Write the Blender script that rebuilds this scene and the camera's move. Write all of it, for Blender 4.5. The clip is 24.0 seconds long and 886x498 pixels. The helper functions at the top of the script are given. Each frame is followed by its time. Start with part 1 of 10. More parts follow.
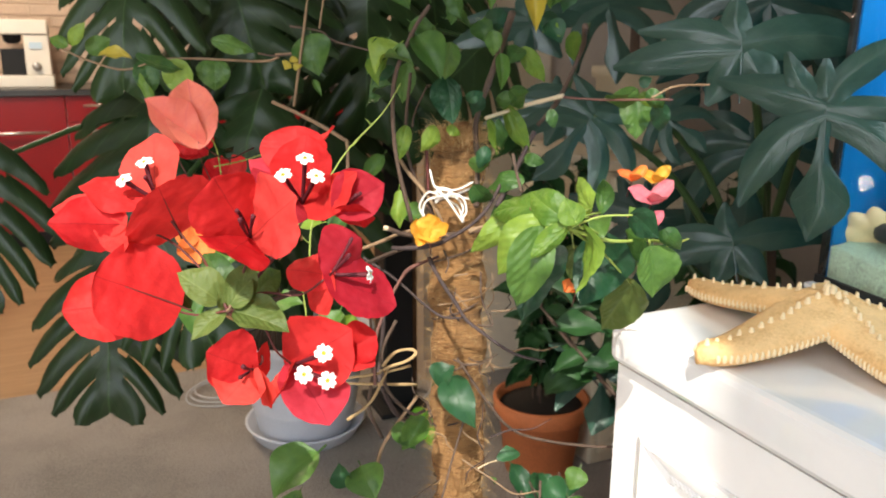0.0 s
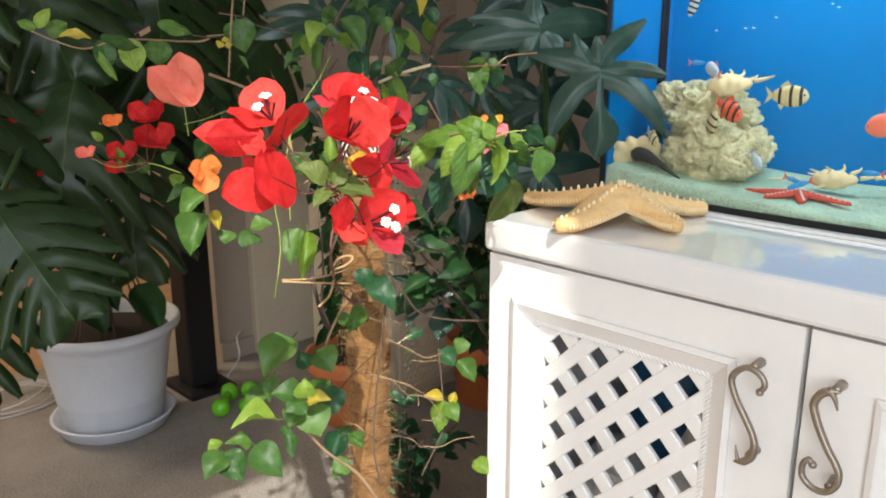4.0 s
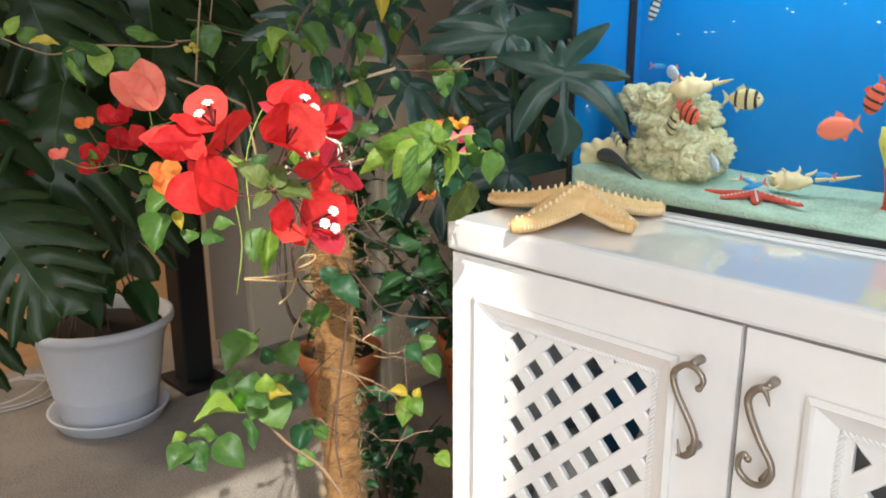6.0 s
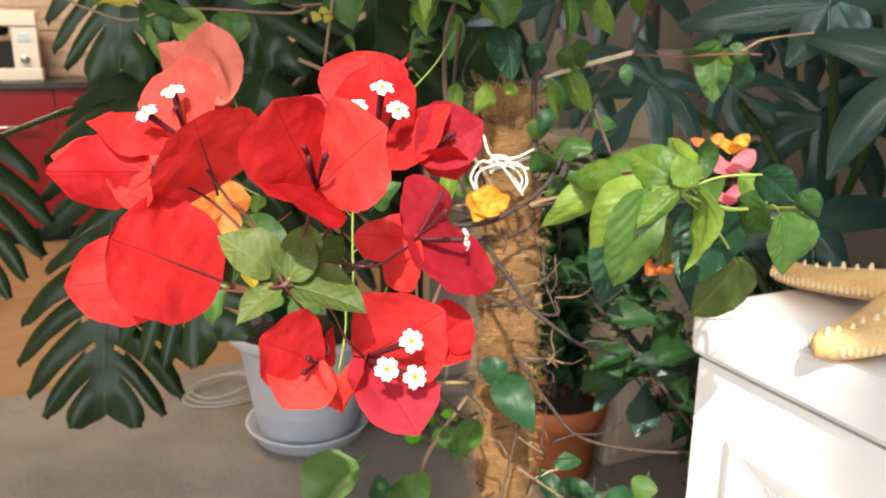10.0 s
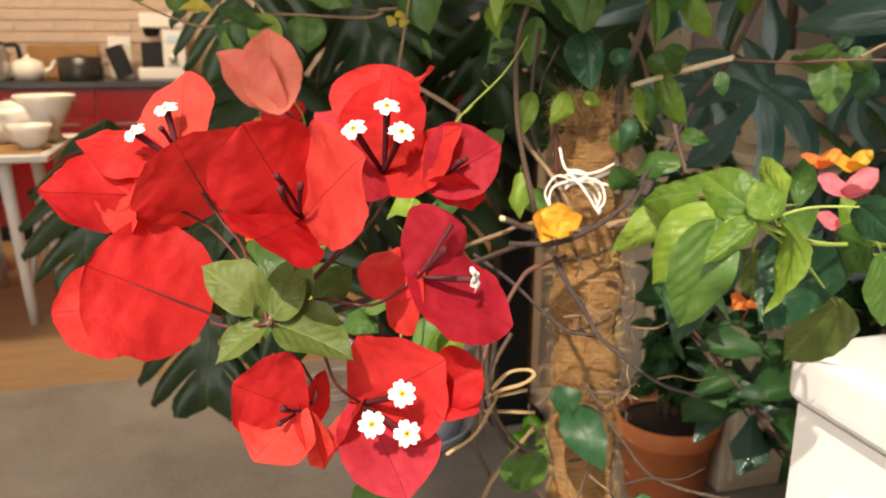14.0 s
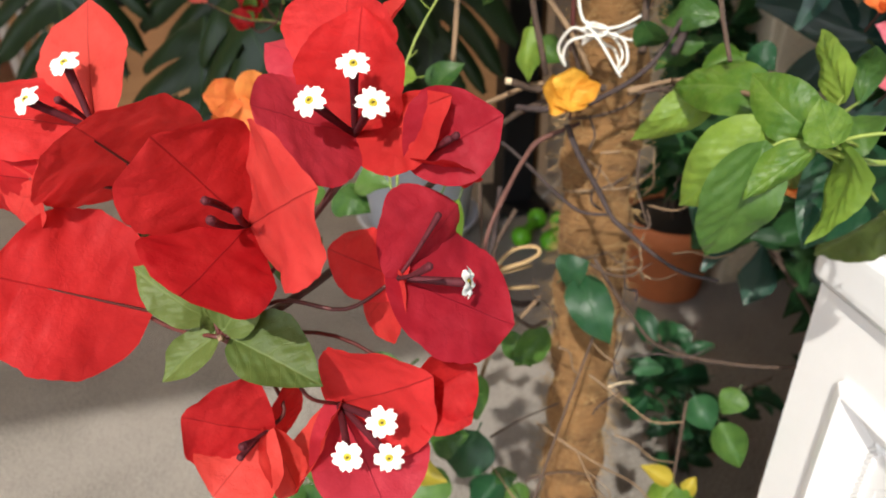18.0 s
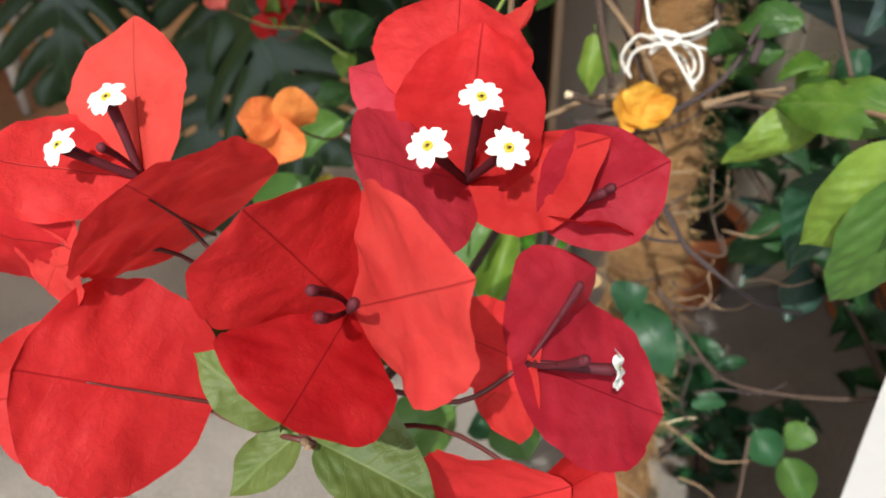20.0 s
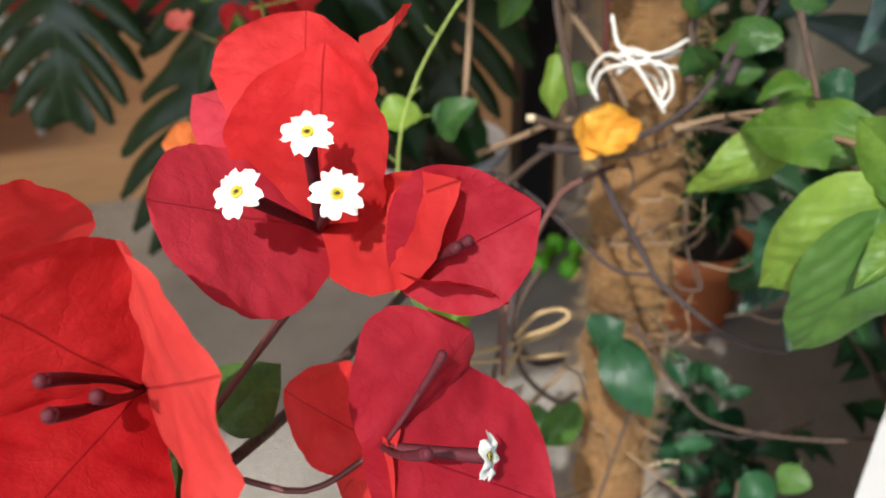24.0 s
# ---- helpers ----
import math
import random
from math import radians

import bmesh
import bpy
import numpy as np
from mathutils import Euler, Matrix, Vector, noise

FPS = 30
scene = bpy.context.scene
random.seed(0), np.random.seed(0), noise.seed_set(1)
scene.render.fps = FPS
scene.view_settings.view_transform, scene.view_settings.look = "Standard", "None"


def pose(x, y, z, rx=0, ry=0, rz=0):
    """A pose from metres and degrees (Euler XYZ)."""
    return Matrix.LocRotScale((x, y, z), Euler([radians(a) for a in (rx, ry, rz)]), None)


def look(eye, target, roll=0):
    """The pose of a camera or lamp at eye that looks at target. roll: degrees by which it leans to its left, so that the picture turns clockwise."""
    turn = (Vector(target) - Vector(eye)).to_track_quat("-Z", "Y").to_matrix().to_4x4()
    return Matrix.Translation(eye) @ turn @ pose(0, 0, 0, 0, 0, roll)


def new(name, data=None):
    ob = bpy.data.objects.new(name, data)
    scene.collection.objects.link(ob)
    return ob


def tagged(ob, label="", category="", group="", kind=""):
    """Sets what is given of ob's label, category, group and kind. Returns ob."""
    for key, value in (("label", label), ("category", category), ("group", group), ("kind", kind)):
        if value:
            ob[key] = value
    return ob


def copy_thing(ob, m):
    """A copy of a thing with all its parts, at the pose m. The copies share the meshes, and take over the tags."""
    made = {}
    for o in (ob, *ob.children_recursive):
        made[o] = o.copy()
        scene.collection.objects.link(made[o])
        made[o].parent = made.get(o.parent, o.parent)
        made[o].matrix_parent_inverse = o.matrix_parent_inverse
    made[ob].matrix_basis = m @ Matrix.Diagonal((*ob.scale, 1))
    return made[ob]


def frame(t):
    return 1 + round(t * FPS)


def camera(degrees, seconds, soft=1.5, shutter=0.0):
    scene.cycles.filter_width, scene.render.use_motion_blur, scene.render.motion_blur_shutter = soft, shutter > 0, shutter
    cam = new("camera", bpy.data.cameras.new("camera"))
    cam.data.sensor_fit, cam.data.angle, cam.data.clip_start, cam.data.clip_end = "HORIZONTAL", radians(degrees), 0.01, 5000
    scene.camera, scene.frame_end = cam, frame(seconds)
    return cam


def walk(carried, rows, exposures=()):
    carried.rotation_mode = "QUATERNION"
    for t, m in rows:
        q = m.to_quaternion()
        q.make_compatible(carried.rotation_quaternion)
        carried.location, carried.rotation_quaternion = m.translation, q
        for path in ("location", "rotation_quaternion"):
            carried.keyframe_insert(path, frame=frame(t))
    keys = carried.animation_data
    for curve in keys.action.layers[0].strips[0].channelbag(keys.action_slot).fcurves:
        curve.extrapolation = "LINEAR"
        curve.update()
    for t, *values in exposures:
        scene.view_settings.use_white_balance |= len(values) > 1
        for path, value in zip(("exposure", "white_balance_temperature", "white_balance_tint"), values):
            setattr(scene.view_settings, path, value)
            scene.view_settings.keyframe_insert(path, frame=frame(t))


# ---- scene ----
cam = camera(58.8, 24.0, 1.8)
PATH = [
    (0, (0.02, 0.015, 1.012), (0.812, 1.782, 0.509), 0.4),
    (0.5, (-0.036, 0.004, 1.019), (0.828, 1.736, 0.514), 0.4),
    (1, (-0.093, -0.017, 1.024), (0.89, 1.651, 0.521), 0.4),
    (1.5, (-0.139, -0.039, 1.024), (1.011, 1.518, 0.521), 0.2),
    (2, (-0.186, -0.044, 1.026), (1.104, 1.4, 0.525), 0.2),
    (2.5, (-0.21, -0.055, 1.027), (1.126, 1.346, 0.525), 0.1),
    (3, (-0.24, -0.062, 1.015), (1.115, 1.32, 0.511), 0.1),
    (3.5, (-0.259, -0.072, 1.001), (1.102, 1.306, 0.5), 0.0),
    (5.5, (-0.275, -0.133, 0.981), (1.096, 1.235, 0.482), -0.4),
    (6, (-0.244, -0.142, 1.0), (1.099, 1.25, 0.493), -0.2),
    (6.5, (-0.239, -0.135, 1.009), (1.071, 1.289, 0.502), -0.2),
    (7, (-0.226, -0.123, 1.026), (1.026, 1.352, 0.518), -0.1),
    (7.5, (-0.206, -0.119, 1.027), (1.031, 1.366, 0.514), -0.0),
    (8, (-0.169, -0.098, 1.017), (1.068, 1.385, 0.498), -0.0),
    (8.5, (-0.107, -0.035, 1.002), (1.1, 1.477, 0.493), 0.0),
    (9, (-0.038, 0.038, 0.99), (1.049, 1.637, 0.481), 0.3),
    (9.5, (-0.01, 0.079, 0.987), (0.925, 1.774, 0.482), 0.3),
    (10, (0.01, 0.107, 0.975), (0.823, 1.863, 0.47), 0.5),
    (10.5, (0.023, 0.128, 0.963), (0.784, 1.907, 0.459), 0.6),
    (11, (0.024, 0.138, 0.966), (0.737, 1.94, 0.469), 0.5),
    (11.5, (0.037, 0.14, 0.967), (0.709, 1.956, 0.466), 0.4),
    (13.5, (0.063, 0.125, 0.981), (0.578, 1.989, 0.469), 0.3),
    (14, (0.061, 0.126, 0.98), (0.573, 1.991, 0.469), 0.2),
    (14.5, (0.056, 0.134, 0.975), (0.555, 2.003, 0.465), 0.4),
    (15, (0.063, 0.145, 0.971), (0.533, 2.021, 0.463), 0.3),
    (15.5, (0.069, 0.149, 0.981), (0.535, 2.027, 0.472), 0.4),
    (16, (0.074, 0.158, 0.981), (0.552, 2.024, 0.442), 0.4),
    (16.5, (0.072, 0.165, 0.99), (0.547, 1.964, 0.256), 0.3),
    (17, (0.069, 0.175, 1.01), (0.526, 1.888, 0.084), 0.1),
    (17.5, (0.074, 0.182, 1.029), (0.507, 1.843, 0.003), -0.1),
    (18, (0.085, 0.193, 1.022), (0.519, 1.839, -0.027), -0.3),
    (18.5, (0.086, 0.213, 1.022), (0.529, 1.852, -0.035), -0.3),
    (19, (0.077, 0.231, 1.016), (0.532, 1.864, -0.044), -0.2),
    (19.5, (0.067, 0.241, 1.015), (0.52, 1.876, -0.044), -0.3),
    (21.5, (0.081, 0.249, 1.001), (0.499, 1.926, -0.006), -1.2),
    (22, (0.098, 0.255, 0.997), (0.525, 1.928, -0.011), -1.2),
    (22.5, (0.105, 0.26, 1.0), (0.532, 1.933, -0.01), -1.3),
    (23, (0.106, 0.261, 1.005), (0.527, 1.936, -0.005), -1.4),
    (23.5, (0.105, 0.262, 1.007), (0.519, 1.939, -0.001), -1.3),
    (24, (0.105, 0.262, 1.006), (0.509, 1.941, -0.003), -1.4),
]
walk(cam, [(t, look(eye, target, roll)) for t, eye, target, roll in PATH], [(0, 0.46, 6450, 9), (1, 0.55, 6450, 10), (2.2, 0.33, 6400, 9), (6, 0.26, 6350, 8), (8, 0.30, 6400, 9), (9.5, 0.49, 6500, 10), (11, 0.47, 6700, 10), (13.5, 0.25, 7350, 12), (15.8, 0.20, 7350, 12), (17.2, 0.06, 6600, 10), (18.2, -0.08, 6250, 9), (24, 0.02, 5950, 8)])

# ---- world, sun and lamps ----
world = bpy.data.worlds.new("sky")
scene.world = world
world.use_nodes = True
wn = world.node_tree.nodes
sky = wn.new("ShaderNodeTexSky")
sky.sky_type, sky.sun_disc = "NISHITA", False
SUN_WAY = Vector((0.34, 0.60, -0.71)).normalized()
sky.sun_elevation = math.asin(-SUN_WAY.z)
sky.sun_rotation = math.atan2(-SUN_WAY.x, -SUN_WAY.y)
world.node_tree.links.new(sky.outputs[0], wn["Background"].inputs[0])
wn["Background"].inputs[1].default_value = 0.12

sun = new("sun", bpy.data.lights.new("sun", "SUN"))
sun.data.energy, sun.data.angle, sun.data.color = 5.0, radians(0.6), (1.0, 0.93, 0.82)
sun.matrix_world = look((0, 0, 0), SUN_WAY)


def area_lamp(name, at, to, sx, sy, watts, colour=(1, 1, 1)):
    ob = new(name, bpy.data.lights.new(name, "AREA"))
    ob.data.shape, ob.data.size, ob.data.size_y = "RECTANGLE", sx, sy
    ob.data.energy, ob.data.color = watts, colour
    ob.matrix_world = look(at, to)
    return ob


# sky light through the big window behind the camera, a lamp added over the kitchen, the lamp of the aquarium
area_lamp("window_light", (-1.75, -1.02, 1.60), (-1.55, 2.0, 1.2), 2.4, 2.8, 56, (0.93, 0.96, 1.0))
area_lamp("kitchen_fill", (-0.9, 4.1, 3.08), (-0.9, 4.4, 0.0), 1.4, 0.5, 105, (1.0, 0.80, 0.58))
area_lamp("tank_light", (0.69, 0.145, 1.165), (0.69, 0.145, 0.5), 0.10, 0.62, 1.25, (0.80, 0.97, 1.0))

# ---- materials ----
def nodes_of(name):
    m = bpy.data.materials.new(name)
    m.use_nodes = True
    nt = m.node_tree
    return m, nt, nt.nodes, nt.links, nt.nodes["Principled BSDF"]


def node(nt, kind, **values):
    n = nt.nodes.new(kind)
    for key, value in values.items():
        n.inputs[key.replace("_", " ")].default_value = value
    return n


def ramp_between(nt, fac, stops):
    r = nt.nodes.new("ShaderNodeValToRGB")
    while len(r.color_ramp.elements) < len(stops):
        r.color_ramp.elements.new(0.5)
    for e, (p, c) in zip(r.color_ramp.elements, stops):
        e.position, e.color = p, (*c, 1)
    nt.links.new(fac, r.inputs[0])
    return r.outputs[0]


def shade(c, k):
    return tuple(min(1.0, x * k) for x in c)


def surface(name, colour, rough=0.5, metal=0.0, coarse=6.0, fine=120.0, vary=0.18, bump=0.15, deep=0.002, second=None, coat=0.0, spec=0.5, small_share=0.45, span=0.2, stretch=None):
    """A painted, plastic, clay or stone surface: two scales of tone and a fine relief."""
    m, nt, n, l, b = nodes_of(name)
    tc = nt.nodes.new("ShaderNodeTexCoord")
    big = node(nt, "ShaderNodeTexNoise", Scale=coarse, Detail=5.0, Roughness=0.6)
    small = node(nt, "ShaderNodeTexNoise", Scale=fine, Detail=4.0, Roughness=0.65)
    where = tc.outputs["Object"]
    if stretch:
        mp = nt.nodes.new("ShaderNodeMapping")
        mp.inputs["Scale"].default_value = stretch
        l.new(where, mp.inputs["Vector"])
        where = mp.outputs[0]
    for t in (big, small):
        l.new(where, t.inputs["Vector"])
    mix = nt.nodes.new("ShaderNodeMath")
    mix.operation = "MULTIPLY_ADD"
    mix.inputs[1].default_value = small_share
    l.new(small.outputs[0], mix.inputs[0])
    half = nt.nodes.new("ShaderNodeMath")
    half.operation = "MULTIPLY"
    half.inputs[1].default_value = 1 - small_share
    l.new(big.outputs[0], half.inputs[0])
    l.new(half.outputs[0], mix.inputs[2])
    dark = second or shade(colour, 1 - vary)
    out = ramp_between(nt, mix.outputs[0], [(0.5 - span, dark), (0.5, colour), (0.5 + span * 1.1, shade(colour, 1 + vary * 0.6))])
    l.new(out, b.inputs["Base Color"])
    b.inputs["Roughness"].default_value, b.inputs["Metallic"].default_value = rough, metal
    b.inputs["Coat Weight"].default_value = coat
    b.inputs["Specular IOR Level"].default_value = spec
    bp = node(nt, "ShaderNodeBump", Strength=bump, Distance=deep)
    l.new(small.outputs[0], bp.inputs["Height"])
    l.new(bp.outputs[0], b.inputs["Normal"])
    return m


def foliage(name, dark, light, rib, rough=0.35, through_light=0.25, veins=7.0, rib_width=0.035, relief=0.5, tint=0.25, vein_tone=0.45, side_tone=0.6, stray=0.12, spec=0.5, blister=0.0, net=0.0):
    """A leaf or bract: midrib and side veins from the blade's own coordinates, mottling, light that shines through."""
    m, nt, n, l, b = nodes_of(name)
    uv = nt.nodes.new("ShaderNodeUVMap")
    uv.uv_map = "blade"
    sep = nt.nodes.new("ShaderNodeSeparateXYZ")
    l.new(uv.outputs[0], sep.inputs[0])

    def calc(op, a, c=None, d=None):
        k = nt.nodes.new("ShaderNodeMath")
        k.operation = op
        for i, v in enumerate((a, c, d)):
            if v is None:
                continue
            if isinstance(v, (int, float)):
                k.inputs[i].default_value = v
            else:
                l.new(v, k.inputs[i])
        return k.outputs[0]

    tc = nt.nodes.new("ShaderNodeTexCoord")
    wob = node(nt, "ShaderNodeTexNoise", Scale=5.0, Detail=3.0)
    l.new(uv.outputs[0], wob.inputs["Vector"])
    away = calc("ABSOLUTE", calc("SUBTRACT", sep.outputs[1], 0.5))
    mid = calc("SUBTRACT", 1.0, calc("MINIMUM", calc("DIVIDE", away, rib_width), 1.0))
    run = calc("ADD", calc("SUBTRACT", sep.outputs[0], calc("MULTIPLY", away, 0.75)), calc("MULTIPLY", wob.outputs[0], stray))
    saw = calc("ABSOLUTE", calc("SUBTRACT", calc("FRACT", calc("MULTIPLY", run, veins)), 0.5))
    side = calc("MULTIPLY", calc("SUBTRACT", 1.0, calc("MINIMUM", calc("DIVIDE", saw, 0.05), 1.0)), side_tone)
    vein = calc("MAXIMUM", mid, side)
    if net > 0:
        bent = nt.nodes.new("ShaderNodeVectorMath")
        bent.operation = "MULTIPLY_ADD"
        bent.inputs[1].default_value = (0.10, 0.10, 0.10)
        l.new(wob.outputs["Color"], bent.inputs[0])
        l.new(uv.outputs[0], bent.inputs[2])
        web = node(nt, "ShaderNodeTexVoronoi", Scale=11.0)
        web.feature = "DISTANCE_TO_EDGE"
        l.new(bent.outputs[0], web.inputs["Vector"])
        thin = calc("SUBTRACT", 1.0, calc("MINIMUM", calc("DIVIDE", web.outputs["Distance"], 0.035), 1.0))
        vein = calc("MAXIMUM", vein, calc("MULTIPLY", thin, net))
    info = nt.nodes.new("ShaderNodeObjectInfo")
    mott = node(nt, "ShaderNodeTexNoise", Scale=3.5, Detail=6.0, Roughness=0.62)
    off = nt.nodes.new("ShaderNodeVectorMath")
    off.operation = "MULTIPLY_ADD"
    off.inputs[1].default_value = (1, 1, 1)
    l.new(uv.outputs[0], off.inputs[0])
    shift = nt.nodes.new("ShaderNodeCombineXYZ")
    l.new(calc("MULTIPLY", info.outputs["Random"], 37.0), shift.inputs[0])
    l.new(shift.outputs[0], off.inputs[2])
    l.new(off.outputs[0], mott.inputs["Vector"])
    tone = calc("ADD", calc("MULTIPLY", mott.outputs[0], 1 - tint), calc("MULTIPLY", info.outputs["Random"], tint))
    base = ramp_between(nt, tone, [(0.28, dark), (0.72, light)])
    mixer = nt.nodes.new("ShaderNodeMix")
    mixer.data_type = "RGBA"
    l.new(calc("MULTIPLY", vein, vein_tone), mixer.inputs[0])
    l.new(base, mixer.inputs[6])
    mixer.inputs[7].default_value = (*rib, 1)
    l.new(mixer.outputs[2], b.inputs["Base Color"])
    b.inputs["Roughness"].default_value = rough
    b.inputs["Specular IOR Level"].default_value = spec
    fine = node(nt, "ShaderNodeTexNoise", Scale=26.0, Detail=4.0)
    l.new(off.outputs[0], fine.inputs["Vector"])
    cell = node(nt, "ShaderNodeTexVoronoi", Scale=15.0)
    l.new(off.outputs[0], cell.inputs["Vector"])
    height = calc("ADD", calc("MULTIPLY", vein, -0.5), calc("ADD", calc("MULTIPLY", fine.outputs[0], 0.5), calc("MULTIPLY", cell.outputs[0], -blister)))
    bp = node(nt, "ShaderNodeBump", Strength=relief, Distance=0.0006)
    l.new(height, bp.inputs["Height"])
    l.new(bp.outputs[0], b.inputs["Normal"])
    if through_light > 0:
        tr = nt.nodes.new("ShaderNodeBsdfTranslucent")
        l.new(mixer.outputs[2], tr.inputs[0])
        ms = nt.nodes.new("ShaderNodeMixShader")
        ms.inputs[0].default_value = through_light
        l.new(b.outputs[0], ms.inputs[1])
        l.new(tr.outputs[0], ms.inputs[2])
        l.new(ms.outputs[0], n["Material Output"].inputs["Surface"])
    return m


def clear_glass(name):
    m, nt, n, l, b = nodes_of(name)
    tr = nt.nodes.new("ShaderNodeBsdfTransparent")
    gl = node(nt, "ShaderNodeBsdfGlossy", Roughness=0.02)
    lw = node(nt, "ShaderNodeLayerWeight", Blend=0.5)
    pw = nt.nodes.new("ShaderNodeMath")
    pw.operation = "POWER"
    pw.inputs[1].default_value = 5.0
    l.new(lw.outputs["Facing"], pw.inputs[0])
    fr = nt.nodes.new("ShaderNodeMath")
    fr.operation = "MULTIPLY_ADD"
    fr.inputs[1].default_value, fr.inputs[2].default_value = 0.25, 0.012
    l.new(pw.outputs[0], fr.inputs[0])
    ms = nt.nodes.new("ShaderNodeMixShader")
    l.new(fr.outputs[0], ms.inputs[0])
    l.new(tr.outputs[0], ms.inputs[1])
    l.new(gl.outputs[0], ms.inputs[2])
    l.new(ms.outputs[0], n["Material Output"].inputs["Surface"])
    return m


def boards(name, dark, light, rough=0.45, across="X", scale=1.0):
    """Wood with grain along one axis."""
    m, nt, n, l, b = nodes_of(name)
    tc = nt.nodes.new("ShaderNodeTexCoord")
    mp = nt.nodes.new("ShaderNodeMapping")
    mp.inputs["Scale"].default_value = {"X": (2, 30, 30), "Y": (30, 2, 30), "Z": (30, 30, 2)}[across]
    l.new(tc.outputs["Object"], mp.inputs["Vector"])
    g = node(nt, "ShaderNodeTexNoise", Scale=1.4 * scale, Detail=7.0, Roughness=0.6, Distortion=0.6)
    l.new(mp.outputs[0], g.inputs["Vector"])
    info = nt.nodes.new("ShaderNodeObjectInfo")
    add = nt.nodes.new("ShaderNodeMath")
    add.operation = "MULTIPLY_ADD"
    add.inputs[1].default_value = 0.25
    l.new(info.outputs["Random"], add.inputs[0])
    l.new(g.outputs[0], add.inputs[2])
    l.new(ramp_between(nt, add.outputs[0], [(0.35, dark), (0.8, light)]), b.inputs["Base Color"])
    b.inputs["Roughness"].default_value = rough
    bp = node(nt, "ShaderNodeBump", Strength=0.15, Distance=0.002)
    l.new(g.outputs[0], bp.inputs["Height"])
    l.new(bp.outputs[0], b.inputs["Normal"])
    return m


M = {}
M["carpet"] = surface("carpet", (0.375, 0.338, 0.300), 0.95, 0, 3.0, 240.0, 0.48, 1.0, 0.008, small_share=0.7, span=0.10)
M["laminate"] = boards("laminate", (0.26, 0.16, 0.085), (0.44, 0.29, 0.16), 0.35, "X")
M["wall"] = surface("wall_paint", (0.40, 0.335, 0.275), 0.85, 0, 2.0, 90.0, 0.10, 0.2)
M["wall_cream"] = surface("cream_plaster", (0.62, 0.53, 0.40), 0.85, 0, 2.0, 90.0, 0.10, 0.2)
M["ceiling"] = surface("ceiling_paint", (0.75, 0.73, 0.70), 0.9, 0, 2.0, 80.0, 0.05, 0.1)
M["white_lacquer"] = surface("white_lacquer", (0.88, 0.865, 0.85), 0.22, 0, 3.0, 60.0, 0.035, 0.03, 0.0006, coat=0.3)
M["cab_inside"] = surface("cabinet_inside", (0.55, 0.54, 0.52), 0.7, 0, 4.0, 90.0, 0.2, 0.1)
M["brass"] = surface("aged_nickel", (0.36, 0.31, 0.26), 0.42, 0.9, 30.0, 300.0, 0.25, 0.12, 0.0005)
M["black_plastic"] = surface("black_plastic", (0.012, 0.012, 0.013), 0.5, 0, 10.0, 200.0, 0.3, 0.08, 0.0004, spec=0.3)
M["blue_film"] = surface("blue_background_film", (0.003, 0.185, 0.50), 0.6, 0, 2.5, 30.0, 0.12, 0.02, spec=0.15)
M["sand"] = surface("pale_coral_sand", (0.54, 0.72, 0.54), 0.9, 0, 25.0, 380.0, 0.34, 1.0, 0.004, small_share=0.6, span=0.13)
# the darker second tone, partly in the relief's hollows, stands in for pit shade
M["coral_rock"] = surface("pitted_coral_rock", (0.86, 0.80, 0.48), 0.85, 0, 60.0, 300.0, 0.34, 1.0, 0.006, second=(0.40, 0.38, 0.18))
M["shell"] = surface("white_shell", (0.74, 0.61, 0.34), 0.4, 0, 60.0, 300.0, 0.2, 0.3, 0.001)
M["shell_dark"] = surface("dark_shell", (0.03, 0.03, 0.028), 0.5, 0, 80.0, 300.0, 0.5, 0.5, 0.001)
M["red_star"] = surface("red_sea_star", (0.55, 0.06, 0.03), 0.6, 0, 90.0, 500.0, 0.35, 0.5, 0.001)
M["pale_spot"] = surface("pale_nodule", (0.75, 0.62, 0.55), 0.6, 0, 90.0, 500.0, 0.1, 0.2)
M["starfish"] = surface("dried_starfish", (0.82, 0.52, 0.23), 0.75, 0, 45.0, 420.0, 0.22, 0.9, 0.0012, second=(0.56, 0.30, 0.10))
M["star_knob"] = surface("starfish_knob", (0.87, 0.68, 0.41), 0.7, 0, 60.0, 420.0, 0.15, 0.4, 0.001)
M["pot_white"] = surface("grey_white_plastic", (0.60, 0.63, 0.70), 0.42, 0, 5.0, 160.0, 0.10, 0.12, 0.0008)
M["terracotta"] = surface("terracotta", (0.58, 0.175, 0.06), 0.7, 0, 9.0, 200.0, 0.28, 0.3, 0.001)
M["soil"] = surface("dark_soil", (0.025, 0.018, 0.012), 0.95, 0, 25.0, 200.0, 0.6, 1.0, 0.006)
M["coir"] = surface("coir_fibre", (0.36, 0.185, 0.066), 0.95, 0, 26.0, 300.0, 0.55, 1.0, 0.007, second=(0.09, 0.045, 0.02), small_share=0.55, span=0.15, stretch=(0.4, 0.4, 2.4))
M["coir_hair"] = surface("coir_hair", (0.52, 0.33, 0.14), 0.8, 0, 28.0, 300.0, 0.3, 0.2)
M["twine"] = surface("jute_twine", (0.46, 0.31, 0.15), 0.9, 0, 80.0, 500.0, 0.25, 0.8, 0.001)
M["string"] = surface("white_string", (0.80, 0.77, 0.70), 0.8, 0, 80.0, 500.0, 0.1, 0.6, 0.0006)
M["bark"] = surface("grey_brown_bark", (0.095, 0.060, 0.042), 0.85, 0, 50.0, 380.0, 0.5, 0.9, 0.002, second=(0.05, 0.03, 0.022))
